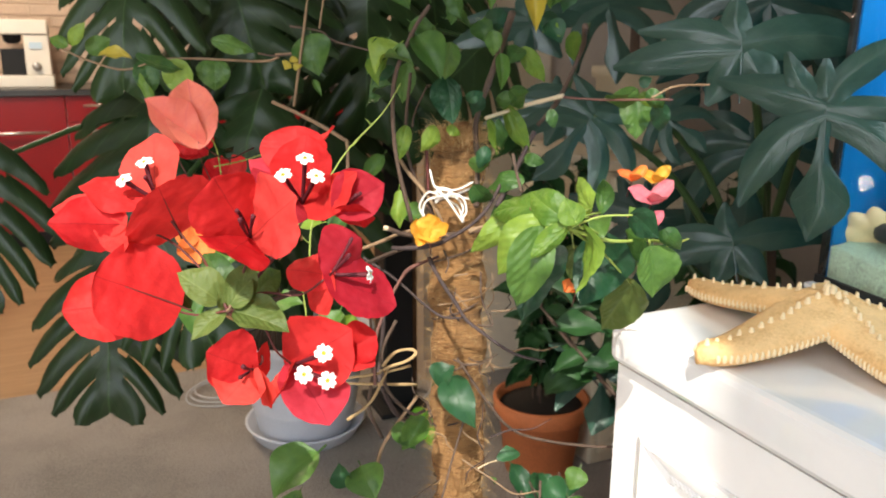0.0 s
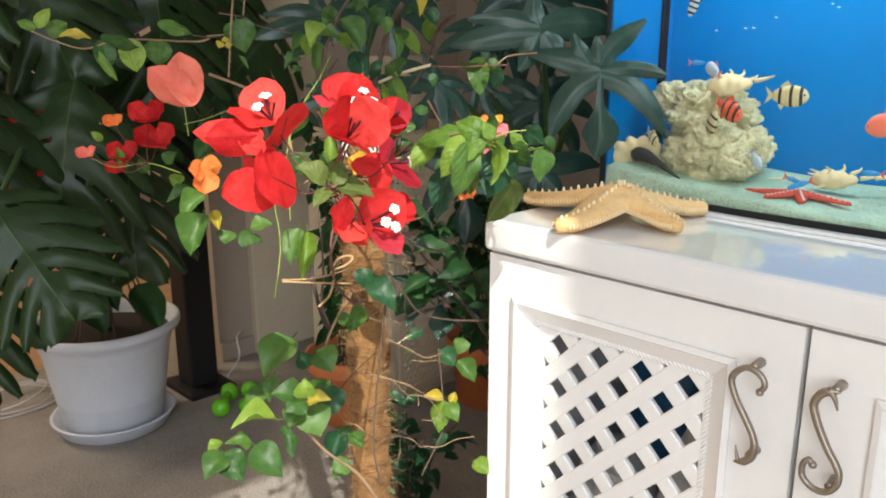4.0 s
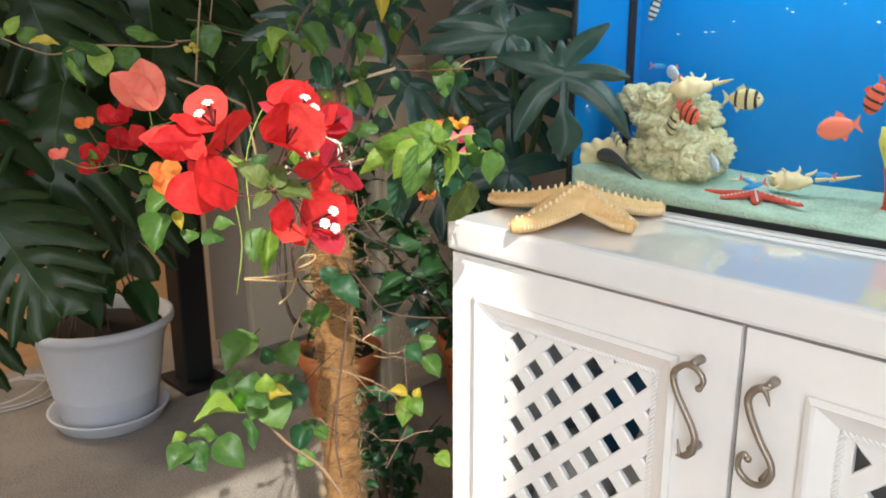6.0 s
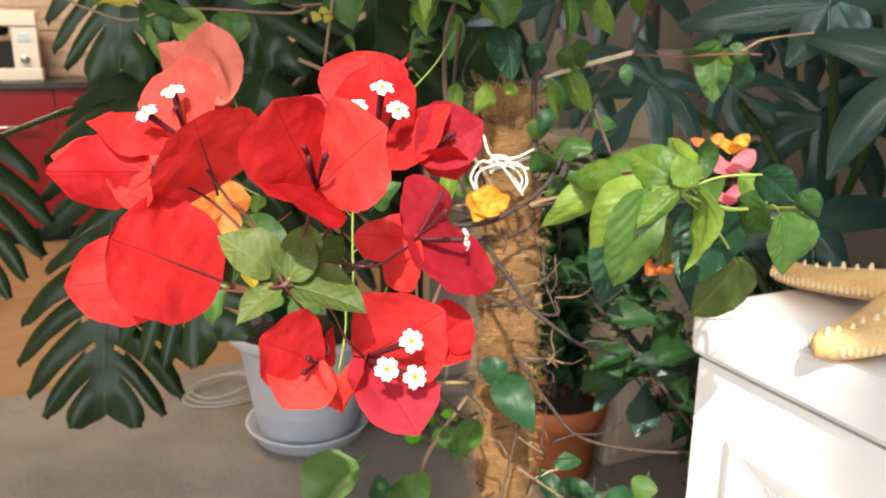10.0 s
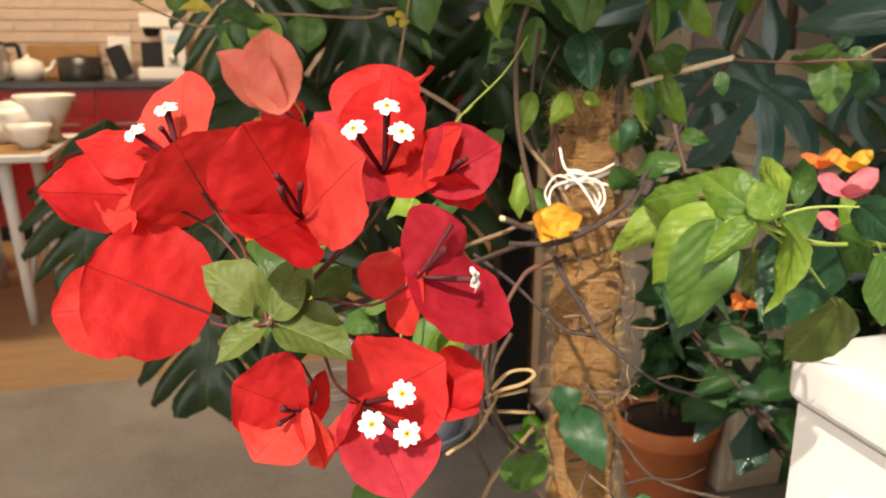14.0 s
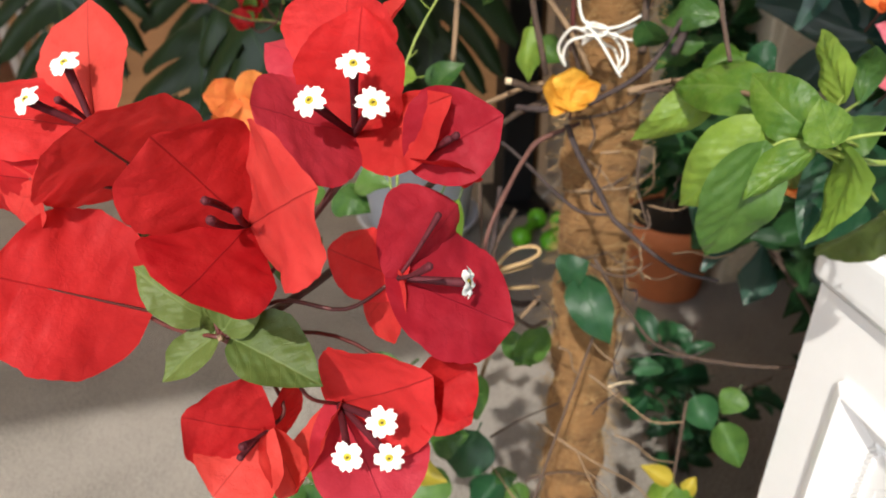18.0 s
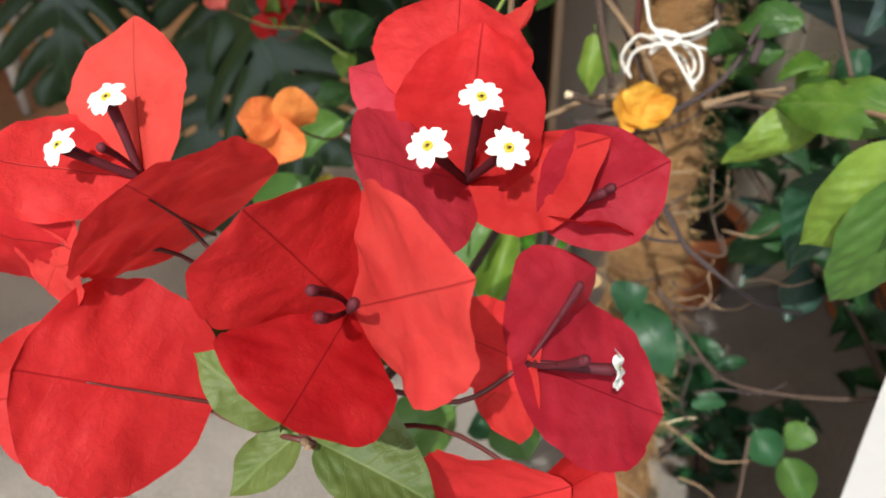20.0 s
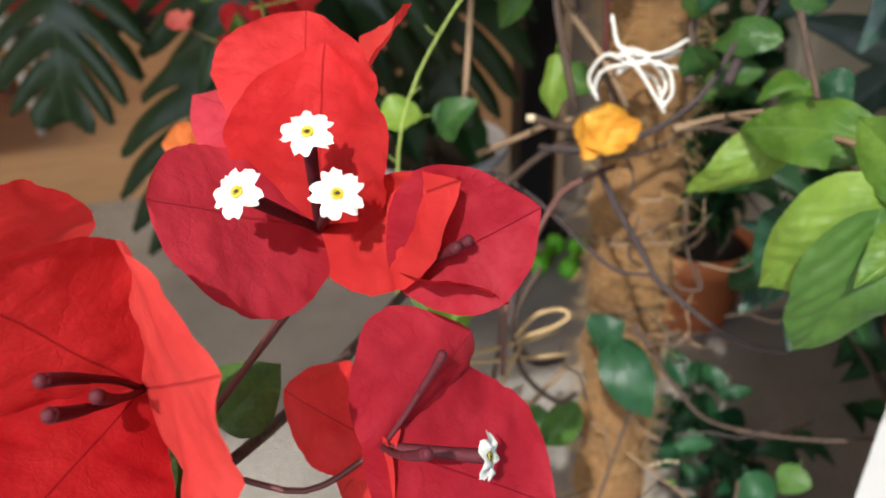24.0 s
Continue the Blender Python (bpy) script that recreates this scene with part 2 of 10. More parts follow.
M["bark_pale"] = surface("pale_bark", (0.27, 0.175, 0.10), 0.85, 0, 50.0, 380.0, 0.35, 0.9, 0.0015)
M["green_stem"] = surface("green_stem", (0.28, 0.36, 0.07), 0.5, 0, 40.0, 300.0, 0.25, 0.4, 0.0008)
M["red_stem"] = surface("dark_red_stem", (0.10, 0.022, 0.018), 0.55, 0, 60.0, 300.0, 0.3, 0.4, 0.0006)
M["cut_wood"] = surface("cut_wood", (0.72, 0.58, 0.38), 0.7, 0, 60.0, 300.0, 0.15, 0.3)
M["floret"] = surface("white_floret", (0.88, 0.86, 0.78), 0.5, 0, 90.0, 600.0, 0.06, 0.2, 0.0004)
M["floret_eye"] = surface("yellow_floret_eye", (0.55, 0.44, 0.03), 0.5, 0, 90.0, 600.0, 0.2, 0.2, 0.0004)
M["bud"] = surface("dark_red_tube", (0.085, 0.005, 0.012), 0.75, 0, 70.0, 400.0, 0.35, 0.4, 0.0006)
M["wicker"] = surface("cream_plastic", (0.60, 0.51, 0.37), 0.55, 0, 5.0, 120.0, 0.10, 0.12)
M["red_gloss"] = surface("red_gloss_front", (0.27, 0.008, 0.011), 0.30, 0, 3.0, 60.0, 0.10, 0.03, 0.0005, coat=0.0, spec=0.3)
M["worktop_black"] = surface("black_worktop", (0.03, 0.028, 0.026), 0.3, 0, 8.0, 200.0, 0.35, 0.1, 0.0005)
M["steel"] = surface("brushed_steel", (0.55, 0.54, 0.52), 0.3, 0.85, 15.0, 250.0, 0.15, 0.1, 0.0004)
M["china"] = surface("white_china", (0.80, 0.76, 0.68), 0.25, 0, 8.0, 90.0, 0.06, 0.05, 0.0004)
M["white_table"] = surface("white_table_paint", (0.70, 0.68, 0.64), 0.35, 0, 5.0, 90.0, 0.06, 0.05)
M["rattan"] = surface("brown_rattan", (0.33, 0.17, 0.06), 0.7, 0, 50.0, 220.0, 0.4, 0.9, 0.003)
M["brick"] = surface("pale_brick", (0.60, 0.46, 0.36), 0.85, 0, 9.0, 120.0, 0.22, 0.6, 0.003)
M["mortar"] = surface("mortar", (0.62, 0.49, 0.39), 0.95, 0, 14.0, 160.0, 0.2, 0.6, 0.003)
M["lime_rubber"] = surface("lime_green_vinyl", (0.16, 0.52, 0.02), 0.4, 0, 12.0, 200.0, 0.12, 0.1, 0.0005)
M["wood_brown"] = boards("brown_wood", (0.11, 0.06, 0.03), (0.24, 0.14, 0.075), 0.55, "Z")
M["cable_white"] = surface("white_cable", (0.52, 0.52, 0.52), 0.45, 0, 12.0, 200.0, 0.05, 0.05)
M["blue_can"] = surface("blue_canister", (0.015, 0.16, 0.33), 0.3, 0, 10.0, 200.0, 0.15, 0.05)
M["grey_bag"] = surface("pale_bag", (0.82, 0.81, 0.79), 0.6, 0, 18.0, 200.0, 0.15, 0.4, 0.003)
M["glass"] = clear_glass("aquarium_glass")
M["top_lacquer"] = surface("glossy_top_lacquer", (0.84, 0.835, 0.83), 0.10, 0, 3.0, 60.0, 0.03, 0.02, 0.0004, coat=1.0)
M["fish_gold"] = surface("silver_gold_scales", (0.62, 0.56, 0.30), 0.35, 0.1, 60.0, 500.0, 0.2, 0.3, 0.0004)
M["fish_black"] = surface("black_scales", (0.02, 0.022, 0.02), 0.4, 0, 60.0, 500.0, 0.3, 0.3, 0.0004)
M["fish_red"] = surface("red_scales", (0.75, 0.12, 0.06), 0.4, 0, 60.0, 500.0, 0.2, 0.3, 0.0004)
M["fish_coral"] = surface("coral_red_scales", (0.85, 0.20, 0.12), 0.4, 0, 60.0, 500.0, 0.25, 0.3, 0.0004)
M["fish_silver"] = surface("silver_scales", (0.50, 0.62, 0.70), 0.3, 0.2, 60.0, 500.0, 0.2, 0.3, 0.0004)
M["fish_blue"] = surface("neon_blue_scales", (0.05, 0.35, 0.75), 0.3, 0.1, 60.0, 500.0, 0.2, 0.3, 0.0004)
M["bark_dark"] = surface("dark_twig_bark", (0.055, 0.036, 0.034), 0.75, 0, 50.0, 380.0, 0.5, 0.9, 0.0015, second=(0.018, 0.012, 0.013))
M["red_bark"] = surface("reddish_twig_bark", (0.15, 0.065, 0.05), 0.75, 0, 50.0, 380.0, 0.45, 0.8, 0.0015, second=(0.10, 0.04, 0.035))
M["yellow_cap"] = surface("yellow_speckled_coral", (0.72, 0.62, 0.10), 0.7, 0, 120.0, 600.0, 0.4, 0.5, 0.001)
# leaves and bracts
M["bract"] = foliage("red_bract", (0.46, 0.010, 0.015), (0.76, 0.046, 0.046), (0.15, 0.002, 0.010), 0.55, 0.48, 4.0, 0.008, 0.75, 0.40, 0.45, 0.18, 0.35, 0.18, 0.0, 0.14)
M["bract_rose"] = foliage("rose_bract", (0.43, 0.017, 0.034), (0.66, 0.055, 0.085), (0.18, 0.003, 0.02), 0.55, 0.48, 4.0, 0.008, 0.75, 0.40, 0.45, 0.18, 0.35, 0.18, 0.0, 0.14)
M["bract_light"] = foliage("coral_red_bract", (0.66, 0.036, 0.036), (0.84, 0.095, 0.075), (0.30, 0.01, 0.02), 0.55, 0.48, 4.0, 0.008, 0.75, 0.40, 0.45, 0.18, 0.35, 0.18, 0.0, 0.14)
M["bract_salmon"] = foliage("salmon_bract", (0.76, 0.11, 0.09), (0.86, 0.24, 0.15), (0.62, 0.10, 0.14), 0.6, 0.3, 5.0, 0.02, 0.5, 0.3, 0.4)
M["bract_orange"] = foliage("orange_bract", (0.74, 0.13, 0.03), (0.86, 0.30, 0.06), (0.5, 0.05, 0.02), 0.6, 0.3, 5.0, 0.02, 0.5, 0.3, 0.4)
M["bract_yellow"] = foliage("amber_bract", (0.74, 0.32, 0.03), (0.86, 0.50, 0.06), (0.6, 0.28, 0.03), 0.6, 0.3, 5.0, 0.02, 0.5, 0.3, 0.4)
M["bract_pink"] = foliage("pink_bract", (0.60, 0.10, 0.15), (0.78, 0.25, 0.28), (0.5, 0.05, 0.15), 0.6, 0.3, 5.0, 0.02, 0.5, 0.3, 0.4)
M["leaf_fresh"] = foliage("fresh_green_leaf", (0.070, 0.160, 0.016), (0.235, 0.345, 0.045), (0.22, 0.32, 0.08), 0.44, 0.28, 5.0, 0.018, 0.55, 0.35, 0.24, 0.30, 0.2, 0.42, 0.3, 0.45)
M["leaf_mid"] = foliage("mid_green_leaf", (0.024, 0.078, 0.016), (0.100, 0.195, 0.036), (0.13, 0.23, 0.06), 0.42, 0.24, 5.0, 0.018, 0.55, 0.35, 0.24, 0.30, 0.2, 0.42, 0.3, 0.45)
M["leaf_deep"] = foliage("deep_green_leaf", (0.008, 0.045, 0.018), (0.028, 0.100, 0.034), (0.06, 0.14, 0.05), 0.40, 0.16, 5.0, 0.018, 0.55, 0.35, 0.24, 0.30, 0.2, 0.42, 0.3, 0.45)
M["leaf_olive"] = foliage("olive_green_leaf", (0.072, 0.110, 0.023), (0.129, 0.171, 0.042), (0.22, 0.28, 0.09), 0.5, 0.22, 6.0, 0.020, 0.5, 0.3, 0.35, 0.4, 0.12, 0.3)
M["leaf_yellow"] = foliage("yellowing_leaf", (0.34, 0.29, 0.03), (0.52, 0.40, 0.05), (0.5, 0.42, 0.08), 0.45, 0.25, 6.0, 0.03, 0.5, 0.3)
M["monstera"] = foliage("monstera_leaf", (0.008, 0.020, 0.006), (0.022, 0.048, 0.013), (0.060, 0.115, 0.035), 0.36, 0.10, 7.0, 0.012, 1.0, 0.4, 0.55, 0.5, 0.06, 0.32)
M["philo"] = foliage("philodendron_leaf", (0.012, 0.038, 0.030), (0.033, 0.076, 0.054), (0.06, 0.115, 0.075), 0.24, 0.08, 5.0, 0.014, 0.8, 0.4, 0.30, 0.4, 0.08, 0.45)
M["shrub"] = foliage("dark_shrub_leaf", (0.010, 0.038, 0.012), (0.028, 0.085, 0.022), (0.05, 0.12, 0.04), 0.5, 0.12, 6.0, 0.03, 0.5, 0.5, 0.45, 0.6, 0.12, 0.3)

# ---- mesh helpers ----
PLACE = {}


def part(name, bm, material, parent, label="", at=None, smooth=False):
    """Link a bmesh (or a ready mesh) as one mesh object under a thing or a part; at is its pose in the world."""
    if isinstance(bm, bpy.types.Mesh):
        me = bm
    else:
        me = bpy.data.meshes.new(name)
        bmesh.ops.recalc_face_normals(bm, faces=bm.faces)
        bm.to_mesh(me)
        bm.free()
        if smooth:
            me.polygons.foreach_set("use_smooth", [True] * len(me.polygons))
    if material is not None and not me.materials:
        me.materials.append(M[material])
    ob = new(name, me)
    world_pose = at if at is not None else Matrix()
    ob.matrix_basis = world_pose
    PLACE[ob.name] = world_pose
    if parent is not None:
        ob.parent = parent
        ob.matrix_parent_inverse = PLACE[parent.name].inverted()
    if label:
        tagged(ob, label)
    return ob


def thing(name, label, category, at=(0, 0, 0), group="", kind=""):
    ob = new(name)
    ob.empty_display_size = 0.05
    ob.location = at
    PLACE[ob.name] = Matrix.Translation(at)
    return tagged(ob, label, category, group, kind)


def slab(bm, x0, x1, y0, y1, z0, z1, bevel=0.0, segs=2):
    start = set(bm.verts)
    r = bmesh.ops.create_cube(bm, size=1.0)
    for v in r["verts"]:
        v.co = Vector(((x0 + x1) / 2 + v.co.x * (x1 - x0), (y0 + y1) / 2 + v.co.y * (y1 - y0), (z0 + z1) / 2 + v.co.z * (z1 - z0)))
    if bevel:
        edges = {e for v in r["verts"] for e in v.link_edges}
        bmesh.ops.bevel(bm, geom=list(edges), offset=bevel, segments=segs, affect="EDGES", profile=0.6)
    return bm


def box(x0, x1, y0, y1, z0, z1, bevel=0.0, segs=2):
    return slab(bmesh.new(), x0, x1, y0, y1, z0, z1, bevel, segs)


def lathe(profile, steps=40, bm=None, at=(0, 0, 0), tilt=None, wobble=0.0):
    """Turn (radius, height) pairs round z."""
    bm = bm or bmesh.new()
    rings = []
    turn = tilt or Matrix()
    for k, (r, z) in enumerate(profile):
        ring = []
        for i in range(steps):
            a = 2 * math.pi * i / steps
            rr = r * (1 + wobble * noise.noise(Vector((math.cos(a) * 1.3, math.sin(a) * 1.3, z * 9 + k))))
            ring.append(bm.verts.new(turn @ Vector((rr * math.cos(a), rr * math.sin(a), z)) + Vector(at)))
        rings.append(ring)
    for a, b in zip(rings, rings[1:]):
        for i in range(steps):
            j = (i + 1) % steps
            bm.faces.new((a[i], a[j], b[j], b[i]))
    for ring in (rings[0], rings[-1]):
        if (ring[0].co - ring[steps // 2].co).length > 1e-4:
            bm.faces.new(ring)
    return bm


def spline(points, per=6):
    """A smooth curve through the points (Catmull-Rom)."""
    pts = [Vector(p) for p in points]
    if len(pts) < 3:
        return [pts[0].lerp(pts[1], i / per) for i in range(per + 1)]
    ext = [2 * pts[0] - pts[1], *pts, 2 * pts[-1] - pts[-2]]
    out = []
    for i in range(1, len(ext) - 2):
        a, b, c, d = ext[i - 1:i + 3]
        for k in range(per):
            t = k / per
            out.append(0.5 * (2 * b + (c - a) * t + (2 * a - 5 * b + 4 * c - d) * t * t + (3 * b - a - 3 * c + d) * t ** 3))
    out.append(pts[-1])
    return out


def tube(points, r0, r1=None, sides=7, per=6, bm=None, knots=0.0, smooth_path=True):
    """A tapered stem along a smooth curve; knots gives uneven swellings."""
    bm = bm or bmesh.new()
    r1 = r0 if r1 is None else r1
    path = spline(points, per) if smooth_path else [Vector(p) for p in points]
    prev = None
    side = None
    rings = []
    for i, p in enumerate(path):
        way = (path[min(i + 1, len(path) - 1)] - path[max(i - 1, 0)]).normalized()
        if side is None:
            side = way.orthogonal().normalized()
        side = (side - way * side.dot(way)).normalized()
        up = way.cross(side)
        t = i / max(1, len(path) - 1)
        r = r0 + (r1 - r0) * t
        r *= 1 + knots * noise.noise(p * 90)
        ring = [bm.verts.new(p + (side * math.cos(2 * math.pi * k / sides) + up * math.sin(2 * math.pi * k / sides)) * r) for k in range(sides)]
        rings.append(ring)
    for a, b in zip(rings, rings[1:]):
        for k in range(sides):
            j = (k + 1) % sides
            bm.faces.new((a[k], a[j], b[j], b[k]))
    bm.faces.new(rings[0][::-1])
    bm.faces.new(rings[-1])
    return bm


def ball(bm, at, r, stretch=(1, 1, 1), segs=10):
    r_ = bmesh.ops.create_uvsphere(bm, u_segments=segs, v_segments=max(5, segs // 2), radius=r)
    for v in r_["verts"]:
        v.co = Vector((v.co.x * stretch[0], v.co.y * stretch[1], v.co.z * stretch[2])) + Vector(at)
    return bm


def frame_pose(base, tip, face, long, wide):
    """The pose of a unit blade (y from base to tip, z out of its upper face)."""
    base, tip = Vector(base), Vector(tip)
    y = (tip - base).normalized()
    z = Vector(face)
    z = (z - y * z.dot(y))
    z = z.normalized() if z.length > 1e-6 else y.orthogonal().normalized()
    x = y.cross(z)
    m = Matrix((x, y, z)).transposed().to_4x4()
    return Matrix.Translation(base) @ m @ Matrix.Diagonal((wide, long, long, 1))


def blade_grid(name, outline, bend, cup, wave, tip_turn, seed, n=12, m=3, petiole=0.0, crinkle=0.012, curl=0.0, edge=0.015, level=False):
    """A unit leaf with its width profile, bent along its length, cupped across and waved at the rim."""
    rnd = random.Random(seed)
    ph = [rnd.uniform(0, 6.28) for _ in range(4)]
    bm = bmesh.new()
    uvl = bm.loops.layers.uv.new("blade")
    rows, uvs = [], {}
    for i in range(n + 1):
        u = i / n
        w = outline(u) / 2
        row = []
        for j in range(-m, m + 1):
            v = j / m
            x = v * w
            y = u + 0.02 * abs(v) * w
            z = bend * (u - u * u * 1.25) + cup * abs(v) ** 1.6 * w * 2 - tip_turn * u ** 3
            if level:
                z += (0.25 * bend + tip_turn) * u
            z += wave * w * 2 * v * v * math.sin(9 * u + ph[0] + (1.7 if v > 0 else 0)) + wave * 0.4 * math.sin(5 * u + ph[1]) * w
            z += 0.012 * math.sin(14 * v * w * 3 + ph[2]) * math.sin(11 * u + ph[3])
            q = Vector((x * 5 + seed * 7.3, y * 5, 0))
            z += crinkle * (noise.noise(q) + 0.45 * noise.noise(q * 2.7)) * min(1.0, 3 * u) + curl * v * w * u
            x += edge * (noise.noise(Vector((y * 6, v * 2, seed * 3.1))) + 0.6 * noise.noise(Vector((y * 17, v * 2, seed)))) * abs(v)
            vert = bm.verts.new((x, y, z))
            uvs[vert] = (u, 0.5 + v * w)
            row.append(vert)
        rows.append(row)
    for a, b in zip(rows, rows[1:]):
        for k in range(2 * m):
            f = bm.faces.new((a[k], a[k + 1], b[k + 1], b[k]))
            for lp in f.loops:
                lp[uvl].uv = uvs[lp.vert]
            f.smooth = True
    bmesh.ops.remove_doubles(bm, verts=bm.verts, dist=1e-5)
    if petiole:
        tube([(0, -petiole, -0.02), (0, -petiole * 0.4, 0.0), (0, 0.03, 0.004)], 0.018, 0.012, 5, 3, bm)
    me = bpy.data.meshes.new(name)
    bm.to_mesh(me)
    bm.free()
    return me


def ovate(u):
    return 0.0 if u <= 0 or u >= 1 else (u ** 0.50) * (1 - u) ** 0.95 * 2.07 * (1 - 0.30 * u ** 5)


def roundish(u):
    if u <= 0 or u >= 1:
        return 0.0
    return (u ** 0.74) * (1 - u) ** 0.66 * 2.52 * (1 - 0.30 * min(1, max(0, u - 0.72) / 0.25))


BLADES = {}
for kind, outline in (("leaf", ovate), ("bract", roundish)):
    for k in range(6):
        rr = random.Random(50 + k)
        if kind == "leaf":
            BLADES[kind, k] = blade_grid("leaf", outline, rr.uniform(0.10, 0.42), rr.uniform(0.08, 0.42), rr.uniform(0.04, 0.13), rr.uniform(0.0, 0.38), k, 16, 4, 0.16, 0.016, rr.uniform(-0.25, 0.25), 0.015, True)
        else:
            BLADES[kind, k] = blade_grid("bract", outline, rr.uniform(-0.42, -0.12), rr.uniform(0.08, 0.34), rr.uniform(0.06, 0.16), rr.uniform(-0.30, 0.02), 20 + k, 28, 10, 0.0, 0.042, rr.uniform(-0.22, 0.22), 0.03)


# curled and blistered leaves
for k, (bend, cup, wave, turn_, curl_) in enumerate(((0.30, 0.36, 0.10, 0.20, 0.25), (0.22, 0.16, 0.14, 0.14, -0.3), (0.18, 0.45, 0.10, 0.08, 0.15), (0.28, -0.26, 0.12, 0.22, 0.2))):
    BLADES["leaf", 6 + k] = blade_grid("leaf", ovate, bend, cup, wave, turn_, 40 + k, 24, 7, 0.14, 0.030, curl_, 0.018, True)
    BLADES["bract", 6 + k] = BLADES["bract", k]

SHADED = {}


def blade(name, parent, base, tip, face, wide, material, variant=0, label=""):
    """One leaf or bract from its base to its tip; wide is its greatest width in metres."""
    kind = "bract" if name == "bract" else "leaf"
    key = (kind, variant % 10, material)
    if key not in SHADED:
        SHADED[key] = BLADES[kind, variant % 10].copy()
        SHADED[key].materials.append(M[material])
    long = (Vector(tip) - Vector(base)).length
    return part(name, SHADED[key], None, parent, label, frame_pose(base, tip, face, long, wide))

# ---- the room ----
def structure(name, bm, material, label, category, smooth=False):
    ob = part(name, bm, material, None, smooth=smooth)
    return tagged(ob, label, category, kind="structure")


LOW = -0.24   # the kitchen's floor lies a step lower
structure("floor", box(-3.2, 2.0, -1.1, 2.47, LOW - 0.1, 0.0), "carpet", "grey-brown short-pile carpet on a low platform", "floor")
structure("floor_kitchen", box(-3.2, 3.2, 2.47, 6.2, LOW - 0.12, LOW), "laminate", "warm oak laminate floor of the kitchen", "floor")
bm = box(-3.35, 3.35, -1.2, 6.3, 3.16, 3.28)
structure("ceiling", bm, "ceiling", "plain off-white painted ceiling", "ceiling")
structure("wall_west", box(-3.35, -3.2, -1.2, 6.3, LOW - 0.1, 3.16), "wall_cream", "plain cream plastered wall", "wall")
structure("wall_east", box(2.0, 2.15, -1.2, 2.30, LOW - 0.1, 3.16), "wall", "plain greige plastered wall", "wall")
structure("wall_east_kitchen", box(3.2, 3.35, 2.2, 6.3, LOW - 0.1, 3.16), "wall_cream", "cream wall at the kitchen's end", "wall")
structure("wall_north", box(0.90, 3.2, 2.12, 2.24, LOW - 0.1, 3.16), "wall", "greige plastered partition wall behind the plants", "wall")
structure("wall_kitchen", box(-3.2, 3.2, 6.06, 6.2, LOW - 0.1, 3.16), "mortar", "kitchen wall under its brick cladding", "wall")
structure("pilaster", box(1.02, 1.30, 2.085, 2.118, 0, 3.16, 0.004), "wall_cream", "cream pilaster strip on the partition", "wall")
# unseen wall behind the camera: sill, head and two cheeks round a wide window
structure("wall_south_sill", box(-3.2, 2.0, -1.2, -1.05, LOW - 0.1, 0.12), "wall_cream", "low wall under the window", "wall")
structure("wall_south_head", box(-3.2, 2.0, -1.2, -1.05, 3.08, 3.16), "wall_cream", "wall over the window", "wall")
structure("wall_south_west", box(-3.2, -3.0, -1.2, -1.05, 0.12, 3.08), "wall_cream", "unseen wall beside the window", "wall")
# unseen east cheek: its edge is placed to hold the sun off the doors
structure("wall_south_sunstop", box(-0.42, 2.0, -1.2, -1.05, 0.12, 3.08), "wall_cream", "unseen wall beside the window", "wall")
structure("baseboard", box(0.90, 3.2, 2.105, 2.1195, 0.0, 0.06, 0.003), "wall", "narrow skirting along the partition", "skirting")

# ---- white cabinet under the aquarium ----
CAB_Y0, CAB_Y1, CAB_TOP = -0.225, 0.515, 0.797
cab = thing("aquarium_cabinet", "white lacquered cabinet with two latticed doors and scroll handles", "cabinet", (0.66, 0.145, 0))
bm = box(0.425, 0.90, CAB_Y0, CAB_Y0 + 0.018, 0.0, 0.758)
slab(bm, 0.425, 0.90, CAB_Y1 - 0.018, CAB_Y1, 0.0, 0.758)
slab(bm, 0.425, 0.90, CAB_Y0 + 0.0185, CAB_Y1 - 0.0185, 0.055, 0.073)
slab(bm, 0.425, 0.90, CAB_Y0 + 0.0185, CAB_Y1 - 0.0185, 0.728, 0.758)
slab(bm, 0.884, 0.90, CAB_Y0 + 0.0185, CAB_Y1 - 0.0185, 0.0735, 0.7275)
part("body", bm, "white_lacquer", cab)
part("plinth", box(0.445, 0.46, CAB_Y0 + 0.02, CAB_Y1 - 0.02, 0.0, 0.0545), "white_lacquer", cab)
part("worktop", box(0.397, 0.915, CAB_Y0 - 0.004, CAB_Y1 + 0.004, 0.7585, CAB_TOP, 0.010, 4), "top_lacquer", cab, "glossy white top with a rounded edge", smooth=False)


def rim(y0, y1, z0, z1, width, x_out, x_in, bm):
    """A mitred moulding frame round an opening, sloping from its outer to its inner edge."""
    ring = []
    for inset, x in ((0.0, x_out[0]), (0.0, x_out[1]), (width * 0.22, x_out[1] - 0.002), (width * 0.30, x_out[1] + 0.002), (width, x_in[0]), (width, x_in[1])):
        ring.append([bm.verts.new((x, y, z)) for y, z in ((y0 + inset, z0 + inset), (y1 - inset, z0 + inset), (y1 - inset, z1 - inset), (y0 + inset, z1 - inset))])
    for a, b in zip(ring, ring[1:]):
        for k in range(4):
            bm.faces.new((a[k], a[(k + 1) % 4], b[(k + 1) % 4], b[k]))
    return bm


